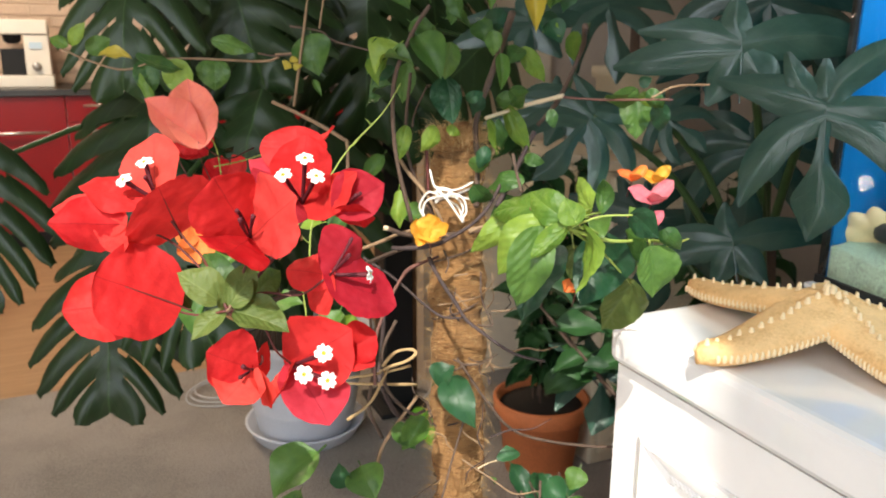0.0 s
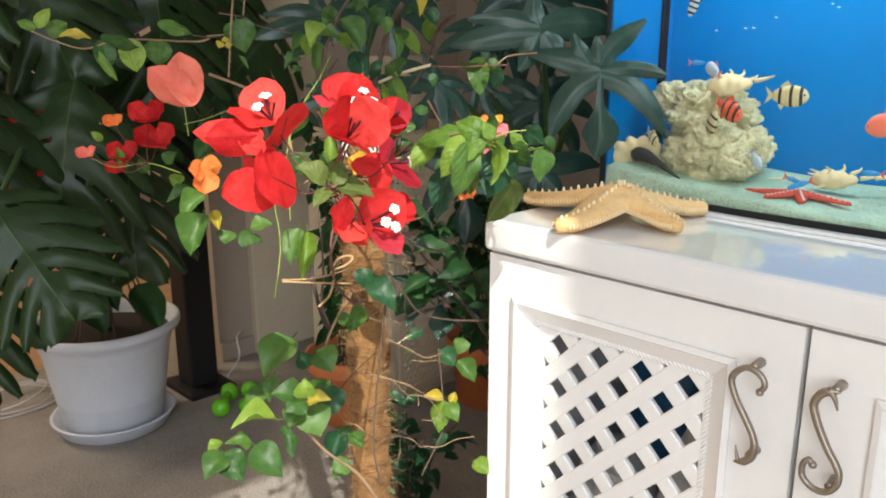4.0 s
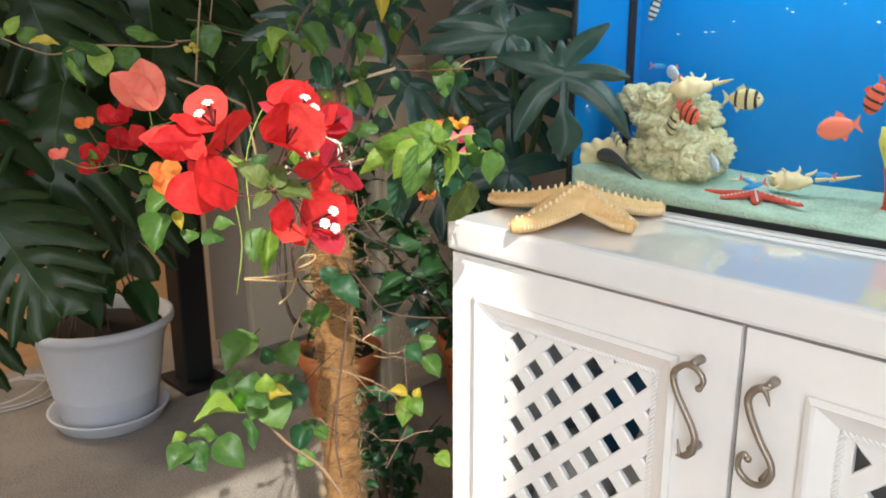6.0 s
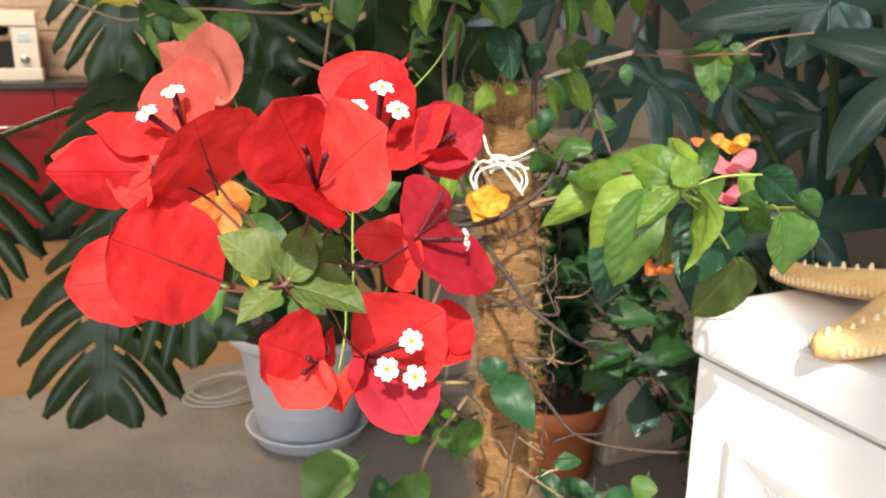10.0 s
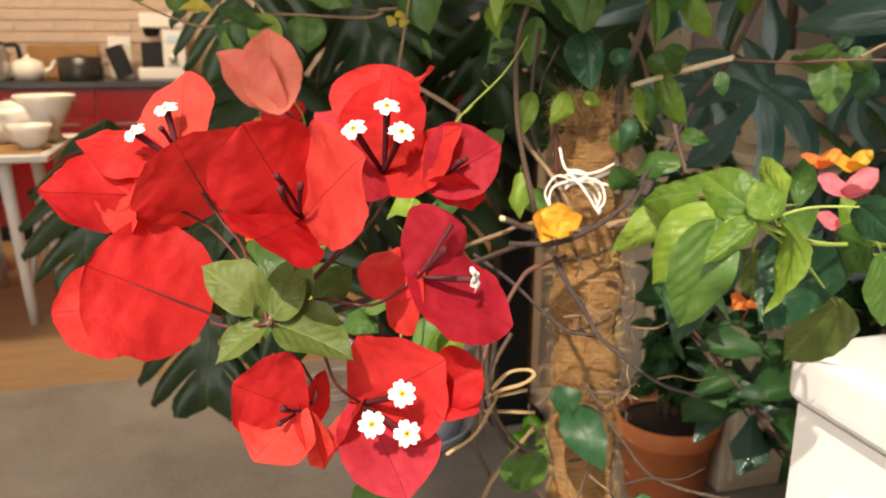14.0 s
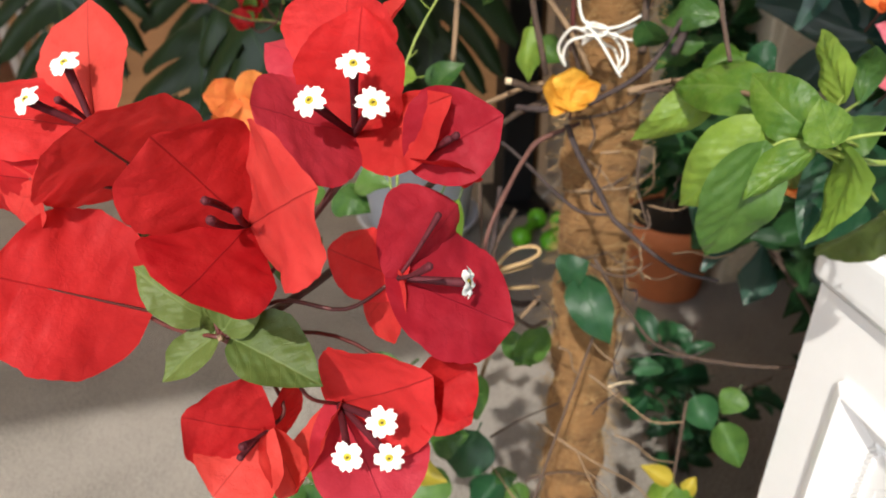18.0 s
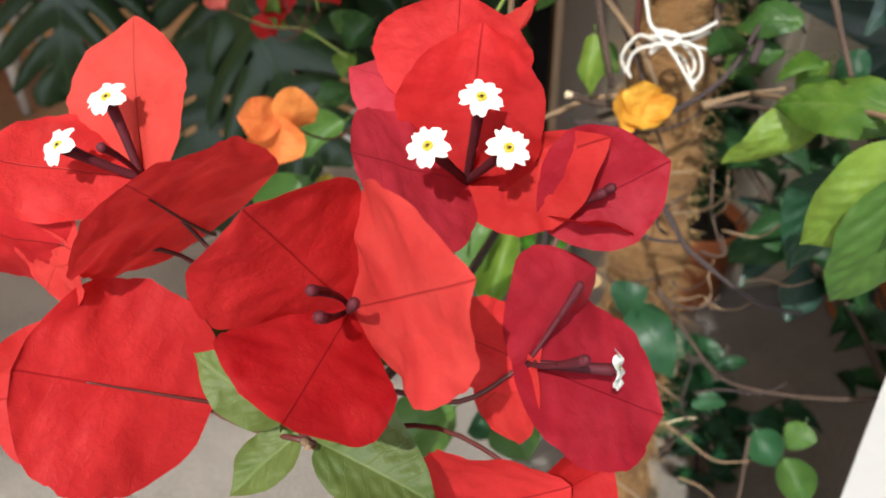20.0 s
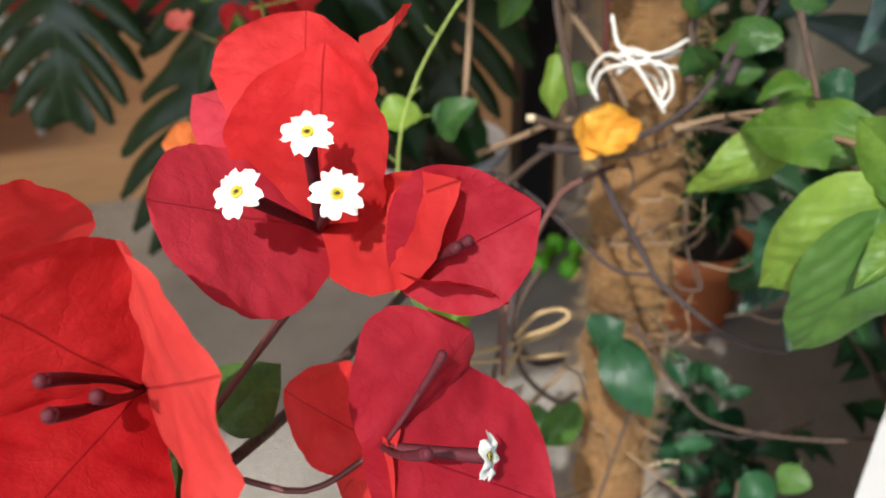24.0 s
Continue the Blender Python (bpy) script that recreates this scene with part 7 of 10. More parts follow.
part("twig", tube([(0.3198, 0.5764, 0.8686), (0.2884, 0.4846, 0.8995), (0.2825, 0.4432, 0.9093), (0.2850, 0.4259, 0.9035), (0.2809, 0.4104, 0.9041)], 0.0012, 0.0012, 7, 5, knots=0.2), "bark_pale", bougainvillea, smooth=True)
part("twig", tube([(0.2936, 0.5743, 0.8653), (0.3027, 0.5706, 0.8689), (0.3181, 0.5697, 0.8710), (0.3328, 0.5638, 0.8738)], 0.0020, 0.0009, 7, 5, knots=0.5), "bark_pale", bougainvillea, smooth=True)
part("twig", tube([(0.2949, 0.5764, 0.8633), (0.3070, 0.5654, 0.8682), (0.3207, 0.5696, 0.8686)], 0.0012, 0.0008, 7, 5, knots=0.5), "bark", bougainvillea, smooth=True)
part("twig", tube([(0.2405, 0.6101, 0.8478), (0.2568, 0.5975, 0.8497), (0.2720, 0.5896, 0.8529), (0.2821, 0.5849, 0.8588), (0.2994, 0.5821, 0.8686), (0.3149, 0.5839, 0.8808), (0.3326, 0.5920, 0.9006)], 0.0020, 0.0014, 7, 5, knots=0.2), "bark_dark", bougainvillea, smooth=True)
part("twig", tube([(0.2084, 0.6117, 0.8478), (0.2376, 0.6161, 0.8543), (0.2498, 0.6116, 0.8603), (0.2701, 0.6038, 0.8624), (0.2872, 0.5980, 0.8563)], 0.0016, 0.0011, 7, 5, knots=0.3), "bark_pale", bougainvillea, smooth=True)
part("twig", tube([(0.2570, 0.6407, 0.9217), (0.2638, 0.6347, 0.9077), (0.2713, 0.6187, 0.8938), (0.2770, 0.6075, 0.8812), (0.2838, 0.6035, 0.8662)], 0.0017, 0.0014, 7, 5, knots=0.2), "bark_pale", bougainvillea, smooth=True)
part("twig", tube([(0.2635, 0.5870, 0.8433), (0.2676, 0.5742, 0.8282), (0.2741, 0.5591, 0.8130), (0.2782, 0.5475, 0.8014), (0.2838, 0.5407, 0.7957), (0.3003, 0.5279, 0.7818), (0.3138, 0.5202, 0.7741), (0.3338, 0.5155, 0.7680)], 0.0019, 0.0011, 7, 5, knots=0.2), "bark_dark", bougainvillea, smooth=True)
part("twig", tube([(0.2114, 0.5986, 0.8456), (0.2285, 0.5872, 0.8332), (0.2394, 0.5779, 0.8230), (0.2507, 0.5692, 0.8112), (0.2635, 0.5588, 0.8012), (0.2777, 0.5512, 0.8007)], 0.0012, 0.0009, 7, 5, knots=0.2), "bark_dark", bougainvillea, smooth=True)
part("twig", tube([(0.2733, 0.5902, 0.8421), (0.2467, 0.5842, 0.8370), (0.2357, 0.5783, 0.8304), (0.2230, 0.5693, 0.8174), (0.2071, 0.5593, 0.7909), (0.2027, 0.5497, 0.7565)], 0.0015, 0.0012, 7, 5, knots=0.5), "red_bark", bougainvillea, smooth=True)
part("twig", tube([(0.2894, 0.4973, 0.9378), (0.2853, 0.4848, 0.9286), (0.2818, 0.4704, 0.9165)], 0.0013, 0.0010, 7, 5, knots=0.2), "bark", bougainvillea, smooth=True)
part("twig", tube([(0.3005, 0.5654, 0.8328), (0.2967, 0.5551, 0.8143), (0.2999, 0.5434, 0.7942)], 0.0008, 0.0006, 7, 5, knots=0.2), "bark", bougainvillea, smooth=True)
part("twig", tube([(0.2904, 0.5489, 0.7939), (0.2948, 0.5435, 0.7937), (0.3001, 0.5414, 0.7953), (0.3008, 0.5483, 0.8026)], 0.0009, 0.0006, 7, 5, knots=0.2), "bark", bougainvillea, smooth=True)
part("twig", tube([(0.2765, 0.5855, 0.8482), (0.2769, 0.5767, 0.8401), (0.2733, 0.5746, 0.8321)], 0.0008, 0.0006, 7, 5, knots=0.2), "bark", bougainvillea, smooth=True)
part("twig", tube([(0.2805, 0.5743, 0.8290), (0.2909, 0.5693, 0.8311)], 0.0008, 0.0006, 7, 5, knots=0.4), "bark_pale", bougainvillea, smooth=True)
part("twig", tube([(0.3121, 0.5890, 0.8609), (0.2963, 0.4866, 0.8896), (0.2976, 0.4359, 0.8908)], 0.0014, 0.0009, 7, 5, knots=0.12), "bark", bougainvillea, smooth=True)
part("twig", tube([(0.3520, 0.4393, 0.8774), (0.3559, 0.4078, 0.8859), (0.3587, 0.3918, 0.8946)], 0.0008, 0.0005, 7, 5, knots=0.12), "green_stem", bougainvillea, smooth=True)
blade("leaf", bougainvillea, (0.2454, 0.6021, 1.0121), (0.2271, 0.6082, 0.9890), (-0.75, -0.35, 0.56), 0.0276, "leaf_fresh", 6)
blade("leaf", bougainvillea, (0.2321, 0.5985, 1.0019), (0.2499, 0.5831, 0.9961), (-0.24, -0.29, 0.93), 0.0192, "leaf_mid", 8)
blade("leaf", bougainvillea, (0.2566, 0.5949, 1.0190), (0.2696, 0.5775, 0.9858), (-0.32, -0.80, 0.50), 0.0324, "leaf_mid", 5)
blade("leaf", bougainvillea, (0.2045, 0.7126, 1.0206), (0.2091, 0.7058, 0.9845), (-0.50, -0.75, 0.44), 0.0432, "leaf_mid", 7)
blade("leaf", bougainvillea, (0.2047, 0.7113, 0.9813), (0.2109, 0.7049, 0.9661), (-0.26, -0.87, 0.41), 0.0072, "leaf_mid", 0)
blade("leaf", bougainvillea, (0.1991, 0.7035, 1.0599), (0.1846, 0.7087, 1.0567), (-0.52, -0.61, 0.60), 0.0312, "leaf_fresh", 2)
blade("leaf", bougainvillea, (0.2139, 0.6953, 1.0689), (0.2253, 0.6853, 1.0479), (-0.40, -0.76, 0.51), 0.0264, "leaf_mid", 9)
blade("leaf", bougainvillea, (0.2444, 0.6072, 1.0750), (0.2527, 0.5986, 1.0380), (-0.69, -0.52, 0.51), 0.0384, "leaf_mid", 3)
blade("leaf", bougainvillea, (0.2639, 0.5944, 1.0723), (0.2568, 0.5956, 1.0495), (-0.55, -0.65, 0.52), 0.0312, "leaf_fresh", 1)
blade("leaf", bougainvillea, (0.3156, 0.5940, 1.0770), (0.3168, 0.5885, 1.0384), (-0.34, -0.84, 0.42), 0.0264, "leaf_mid", 3)
blade("leaf", bougainvillea, (0.3059, 0.6020, 1.0652), (0.2988, 0.6054, 1.0474), (-0.58, -0.69, 0.44), 0.0216, "leaf_mid", 7)
blade("leaf", bougainvillea, (0.3456, 0.5775, 1.0666), (0.3482, 0.5713, 1.0221), (-0.42, -0.80, 0.43), 0.0228, "leaf_yellow", 5)
blade("leaf", bougainvillea, (0.3804, 0.5799, 1.0816), (0.3847, 0.5722, 1.0602), (-0.40, -0.76, 0.51), 0.0240, "leaf_fresh", 5)
blade("leaf", bougainvillea, (0.2760, 0.5857, 1.0780), (0.2677, 0.5902, 1.0581), (-0.55, -0.65, 0.52), 0.0240, "leaf_mid", 4)
blade("leaf", bougainvillea, (0.3329, 0.5816, 1.0593), (0.3241, 0.5851, 1.0739), (-0.55, -0.65, 0.52), 0.0240, "leaf_mid", 8)
blade("leaf", bougainvillea, (0.2610, 0.6676, 1.0783), (0.2492, 0.6732, 1.0631), (-0.55, -0.65, 0.52), 0.0264, "leaf_mid", 1)
blade("leaf", bougainvillea, (0.2528, 0.6516, 1.0036), (0.2360, 0.6547, 0.9869), (-0.40, -0.76, 0.51), 0.0192, "leaf_mid", 5)
blade("leaf", bougainvillea, (0.2902, 0.6473, 1.0040), (0.3022, 0.6391, 0.9834), (-0.03, -0.81, 0.59), 0.0264, "leaf_fresh", 2)
blade("leaf", bougainvillea, (0.3192, 0.6165, 1.0310), (0.3254, 0.6093, 1.0136), (-0.53, -0.62, 0.57), 0.0239, "leaf_mid", 1)
blade("leaf", bougainvillea, (0.3016, 0.6454, 1.0792), (0.2933, 0.6528, 1.0587), (-0.35, -0.49, 0.80), 0.0234, "leaf_fresh", 4)
blade("leaf", bougainvillea, (0.3432, 0.5818, 1.0890), (0.3324, 0.5891, 1.0711), (-0.78, -0.23, 0.58), 0.0165, "leaf_mid", 3)
blade("leaf", bougainvillea, (0.2455, 0.6061, 0.8972), (0.2437, 0.6003, 0.8665), (-0.55, -0.45, 0.70), 0.0197, "leaf_fresh", 9)
blade("leaf", bougainvillea, (0.3483, 0.6167, 1.0760), (0.3428, 0.6216, 1.0542), (-0.19, -0.70, 0.69), 0.0236, "leaf_mid", 5)
blade("leaf", bougainvillea, (0.3163, 0.6148, 1.0611), (0.3311, 0.6042, 1.0542), (-0.22, -0.92, 0.32), 0.0157, "leaf_mid", 1)
blade("leaf", bougainvillea, (0.3682, 0.5594, 1.0636), (0.3575, 0.5651, 1.0411), (-0.29, -0.90, 0.33), 0.0168, "leaf_mid", 8)
blade("leaf", bougainvillea, (0.3362, 0.6163, 1.0419), (0.3372, 0.6165, 1.0220), (-0.40, -0.65, 0.64), 0.0225, "leaf_deep", 9)
blade("leaf", bougainvillea, (0.3542, 0.5553, 0.8915), (0.3617, 0.5428, 0.8812), (-0.82, -0.24, 0.51), 0.0212, "leaf_deep", 9)
blade("leaf", bougainvillea, (0.2715, 0.6431, 1.0946), (0.2870, 0.6375, 1.0778), (-0.26, -0.76, 0.60), 0.0210, "leaf_mid", 9)
blade("leaf", bougainvillea, (0.3574, 0.6112, 0.8701), (0.3349, 0.6206, 0.8581), (-0.44, -0.47, 0.77), 0.0190, "leaf_mid", 4)
blade("leaf", bougainvillea, (0.4073, 0.5902, 0.8556), (0.3935, 0.5963, 0.8459), (-0.79, -0.34, 0.51), 0.0165, "leaf_mid", 7)
blade("leaf", bougainvillea, (0.2726, 0.6474, 1.0302), (0.2885, 0.6378, 1.0165), (-0.50, -0.69, 0.52), 0.0234, "leaf_mid", 4)
blade("leaf", bougainvillea, (0.3162, 0.6009, 1.0658), (0.3019, 0.6091, 1.0557), (-0.70, -0.23, 0.68), 0.0161, "leaf_mid", 1)
blade("leaf", bougainvillea, (0.3716, 0.5843, 0.8741), (0.3505, 0.5947, 0.8639), (-0.69, -0.28, 0.67), 0.0152, "leaf_fresh", 5)
blade("leaf", bougainvillea, (0.4069, 0.6290, 1.0315), (0.3880, 0.6417, 1.0254), (-0.24, -0.77, 0.59), 0.0180, "leaf_deep", 5)
blade("leaf", bougainvillea, (0.3477, 0.5855, 1.0595), (0.3553, 0.5739, 1.0536), (-0.27, -0.64, 0.72), 0.0152, "leaf_fresh", 2)
blade("leaf", bougainvillea, (0.3350, 0.6409, 1.0330), (0.3488, 0.6249, 1.0208), (-0.38, -0.69, 0.62), 0.0167, "leaf_mid", 4)
blade("leaf", bougainvillea, (0.2621, 0.6671, 1.0828), (0.2681, 0.6592, 1.0624), (-0.35, -0.79, 0.50), 0.0197, "leaf_deep", 7)
blade("leaf", bougainvillea, (0.3622, 0.5662, 0.8760), (0.3497, 0.5745, 0.8529), (-0.73, -0.53, 0.42), 0.0162, "leaf_mid", 8)
blade("leaf", bougainvillea, (0.3799, 0.5590, 1.0598), (0.3699, 0.5673, 1.0369), (-0.46, -0.66, 0.59), 0.0186, "leaf_deep", 2)
blade("leaf", bougainvillea, (0.3455, 0.5861, 0.8845), (0.3311, 0.5979, 0.8749), (-0.42, -0.47, 0.77), 0.0166, "leaf_mid", 4)
blade("leaf", bougainvillea, (0.3579, 0.5750, 1.0259), (0.3654, 0.5624, 1.0188), (-0.39, -0.75, 0.53), 0.0152, "leaf_fresh", 7)
blade("leaf", bougainvillea, (0.3425, 0.5861, 1.0848), (0.3492, 0.5779, 1.0669), (-0.50, -0.41, 0.76), 0.0153, "leaf_fresh", 0)
blade("leaf", bougainvillea, (0.3271, 0.6045, 1.0241), (0.3286, 0.6061, 1.0029), (-0.25, -0.71, 0.66), 0.0175, "leaf_mid", 0)
blade("leaf", bougainvillea, (0.2704, 0.6598, 0.8694), (0.2852, 0.6494, 0.8590), (-0.58, -0.56, 0.59), 0.0235, "leaf_mid", 5)
blade("leaf", bougainvillea, (0.3112, 0.6384, 1.0602), (0.3039, 0.6416, 1.0410), (-0.64, -0.25, 0.73), 0.0170, "leaf_mid", 6)
blade("leaf", bougainvillea, (0.3643, 0.5887, 1.0701), (0.3707, 0.5880, 1.0406), (-0.42, -0.79, 0.45), 0.0186, "leaf_fresh", 7)
blade("leaf", bougainvillea, (0.2989, 0.6118, 1.0477), (0.2948, 0.6152, 1.0273), (-0.17, -0.64, 0.75), 0.0178, "leaf_mid", 0)
blade("leaf", bougainvillea, (0.3268, 0.5893, 1.0061), (0.3270, 0.5874, 0.9767), (-0.31, -0.80, 0.52), 0.0148, "leaf_mid", 3)
blade("leaf", bougainvillea, (0.2495, 0.6529, 0.9198), (0.2343, 0.6594, 0.8960), (-0.38, -0.84, 0.39), 0.0184, "leaf_mid", 1)
blade("leaf", bougainvillea, (0.3678, 0.6298, 0.8657), (0.3484, 0.6410, 0.8539), (-0.85, -0.34, 0.39), 0.0215, "leaf_mid", 5)
blade("leaf", bougainvillea, (0.2432, 0.6215, 1.0043), (0.2358, 0.6246, 0.9793), (-0.54, -0.51, 0.67), 0.0204, "leaf_fresh", 3)
blade("leaf", bougainvillea, (0.3012, 0.6414, 1.0334), (0.3208, 0.6283, 1.0240), (-0.42, -0.59, 0.69), 0.0147, "leaf_mid", 6)
blade("leaf", bougainvillea, (0.2681, 0.6519, 1.0622), (0.2549, 0.6573, 1.0546), (-0.07, -0.64, 0.77), 0.0215, "leaf_mid", 1)
blade("leaf", bougainvillea, (0.2899, 0.6319, 1.0744), (0.2870, 0.6380, 1.0445), (-0.50, -0.38, 0.78), 0.0181, "leaf_mid", 0)
blade("leaf", bougainvillea, (0.3966, 0.6213, 1.0670), (0.3951, 0.6267, 1.0474), (-0.54, -0.25, 0.80), 0.0236, "leaf_mid", 7)
blade("leaf", bougainvillea, (0.2680, 0.6831, 0.9775), (0.2517, 0.6951, 0.9663), (-0.49, -0.42, 0.77), 0.0189, "leaf_mid", 6)
blade("leaf", bougainvillea, (0.3869, 0.5993, 0.8718), (0.3744, 0.5995, 0.8455), (-0.45, -0.40, 0.80), 0.0165, "leaf_fresh", 6)
blade("leaf", bougainvillea, (0.2919, 0.6015, 1.0528), (0.2950, 0.5960, 1.0313), (-0.70, -0.22, 0.68), 0.0205, "leaf_mid", 0)
blade("leaf", bougainvillea, (0.2492, 0.6409, 1.0542), (0.2370, 0.6507, 1.0463), (-0.35, -0.44, 0.83), 0.0180, "leaf_mid", 8)
blade("leaf", bougainvillea, (0.2691, 0.6536, 1.0713), (0.2761, 0.6444, 1.0528), (-0.65, -0.36, 0.67), 0.0190, "leaf_fresh", 4)
blade("leaf", bougainvillea, (0.2453, 0.6357, 1.0908), (0.2338, 0.6401, 1.0759), (-0.55, -0.51, 0.66), 0.0149, "leaf_mid", 9)
blade("leaf", bougainvillea, (0.3002, 0.6600, 1.0275), (0.2874, 0.6667, 1.0135), (-0.64, -0.64, 0.42), 0.0229, "leaf_mid", 1)
blade("leaf", bougainvillea, (0.3345, 0.5906, 1.0831), (0.3449, 0.5789, 1.0653), (-0.77, -0.33, 0.54), 0.0193, "leaf_deep", 7)
blade("leaf", bougainvillea, (0.2476, 0.6533, 0.9689), (0.2358, 0.6597, 0.9602), (-0.51, -0.37, 0.78), 0.0155, "leaf_mid", 7)
blade("leaf", bougainvillea, (0.2633, 0.6572, 0.9924), (0.2452, 0.6699, 0.9780), (-0.31, -0.80, 0.51), 0.0151, "leaf_deep", 4)
blade("leaf", bougainvillea, (0.2405, 0.6128, 1.0175), (0.2317, 0.6195, 0.9980), (-0.18, -0.89, 0.42), 0.0206, "leaf_mid", 8)
blade("leaf", bougainvillea, (0.3592, 0.5723, 1.0303), (0.3674, 0.5641, 1.0132), (-0.39, -0.83, 0.40), 0.0229, "leaf_deep", 1)
blade("leaf", bougainvillea, (0.3354, 0.5802, 1.0706), (0.3535, 0.5695, 1.0574), (-0.10, -0.84, 0.53), 0.0217, "leaf_mid", 5)
blade("leaf", bougainvillea, (0.3588, 0.6009, 1.0380), (0.3689, 0.5923, 1.0213), (-0.24, -0.90, 0.36), 0.0150, "leaf_deep", 4)
part("twig", tube([(0.2678, 0.5780, 0.8043), (0.2815, 0.5654, 0.8094), (0.2960, 0.5552, 0.8159), (0.3075, 0.5538, 0.8282)], 0.0008, 0.0004, 7, 5, knots=0.3), "bark_pale", bougainvillea, smooth=True)
part("twig", tube([(0.2646, 0.4858, 0.5643), (0.2584, 0.4954, 0.5737), (0.2531, 0.5146, 0.5721), (0.2321, 0.5135, 0.5765)], 0.0006, 0.0004, 7, 5, knots=0.3), "bark_pale", bougainvillea, smooth=True)
part("twig", tube([(0.2387, 0.5505, 0.5656), (0.2293, 0.5522, 0.5797), (0.2262, 0.5719, 0.5794), (0.2179, 0.5728, 0.5940)], 0.0009, 0.0004, 7, 5, knots=0.3), "bark_pale", bougainvillea, smooth=True)
part("twig", tube([(0.2451, 0.5133, 0.5683), (0.2467, 0.5068, 0.5784), (0.2611, 0.5127, 0.5765), (0.2602, 0.4993, 0.5886)], 0.0006, 0.0004, 7, 5, knots=0.3), "bark_dark", bougainvillea, smooth=True)
part("twig", tube([(0.2870, 0.5292, 0.6931), (0.2818, 0.5285, 0.7071), (0.2912, 0.5391, 0.7147), (0.2911, 0.5386, 0.7278)], 0.0006, 0.0004, 7, 5, knots=0.3), "bark_dark", bougainvillea, smooth=True)
part("twig", tube([(0.3042, 0.5953, 0.7908), (0.2973, 0.6036, 0.8019), (0.2863, 0.6110, 0.8115), (0.2849, 0.6278, 0.8199)], 0.0006, 0.0003, 7, 5, knots=0.3), "bark_pale", bougainvillea, smooth=True)
part("twig", tube([(0.2607, 0.5651, 0.6966), (0.2682, 0.5629, 0.6924), (0.2622, 0.5437, 0.6956), (0.2689, 0.5452, 0.6877)], 0.0009, 0.0004, 7, 5, knots=0.3), "bark_pale", bougainvillea, smooth=True)
part("twig", tube([(0.2872, 0.5245, 0.6502), (0.2982, 0.5168, 0.6469), (0.2988, 0.4963, 0.6539), (0.3167, 0.4978, 0.6434)], 0.0007, 0.0004, 7, 5, knots=0.3), "bark_pale", bougainvillea, smooth=True)
part("twig", tube([(0.3243, 0.5670, 0.7957), (0.3338, 0.5729, 0.7991), (0.3239, 0.5600, 0.8100), (0.3343, 0.5662, 0.8130)], 0.0006, 0.0004, 7, 5, knots=0.3), "bark", bougainvillea, smooth=True)
part("twig", tube([(0.2438, 0.4896, 0.5785), (0.2408, 0.4889, 0.5859), (0.2421, 0.4870, 0.5922), (0.2504, 0.4929, 0.5924)], 0.0007, 0.0004, 7, 5, knots=0.3), "bark_dark", bougainvillea, smooth=True)
part("twig", tube([(0.2607, 0.5026, 0.5751), (0.2487, 0.5037, 0.5847), (0.2414, 0.5115, 0.5891), (0.2413, 0.5319, 0.5812)], 0.0007, 0.0003, 7, 5, knots=0.3), "bark", bougainvillea, smooth=True)
part("twig", tube([(0.2385, 0.5509, 0.5929), (0.2540, 0.5478, 0.5987), (0.2674, 0.5389, 0.6055), (0.2855, 0.5325, 0.6023)], 0.0009, 0.0003, 7, 5, knots=0.3), "bark", bougainvillea, smooth=True)
part("twig", tube([(0.3085, 0.5634, 0.7522), (0.3069, 0.5470, 0.7553), (0.3161, 0.5443, 0.7540), (0.3256, 0.5444, 0.7564)], 0.0008, 0.0003, 7, 5, knots=0.3), "bark_pale", bougainvillea, smooth=True)
part("twig", tube([(0.3026, 0.5567, 0.7502), (0.3057, 0.5533, 0.7599), (0.3082, 0.5621, 0.7672), (0.3106, 0.5634, 0.7766)], 0.0008, 0.0004, 7, 5, knots=0.3), "bark_pale", bougainvillea, smooth=True)
part("twig", tube([(0.3049, 0.5491, 0.6913), (0.3170, 0.5383, 0.7001), (0.3303, 0.5254, 0.7047), (0.3490, 0.5246, 0.7108)], 0.0008, 0.0003, 7, 5, knots=0.3), "bark_dark", bougainvillea, smooth=True)
part("twig", tube([(0.3290, 0.5586, 0.7612), (0.3392, 0.5525, 0.7648), (0.3476, 0.5426, 0.7650), (0.3636, 0.5430, 0.7661)], 0.0008, 0.0004, 7, 5, knots=0.3), "bark_pale", bougainvillea, smooth=True)
part("twig", tube([(0.2707, 0.4904, 0.5944), (0.2675, 0.4753, 0.6002), (0.2817, 0.4812, 0.5941), (0.2850, 0.4775, 0.5993)], 0.0008, 0.0004, 7, 5, knots=0.3), "bark_pale", bougainvillea, smooth=True)
part("twig", tube([(0.2702, 0.5255, 0.6713), (0.2701, 0.5194, 0.6835), (0.2868, 0.5270, 0.6843), (0.2892, 0.5211, 0.6951)], 0.0006, 0.0004, 7, 5, knots=0.3), "bark_dark", bougainvillea, smooth=True)
part("twig", tube([(0.2869, 0.5770, 0.7890), (0.2760, 0.5708, 0.8004), (0.2869, 0.5877, 0.8045), (0.2906, 0.5911, 0.8127)], 0.0008, 0.0004, 7, 5, knots=0.3), "bark_dark", bougainvillea, smooth=True)
part("twig", tube([(0.3128, 0.5747, 0.7969), (0.3137, 0.5670, 0.8078), (0.3115, 0.5653, 0.8189), (0.3143, 0.5714, 0.8277)], 0.0006, 0.0003, 7, 5, knots=0.3), "bark_pale", bougainvillea, smooth=True)
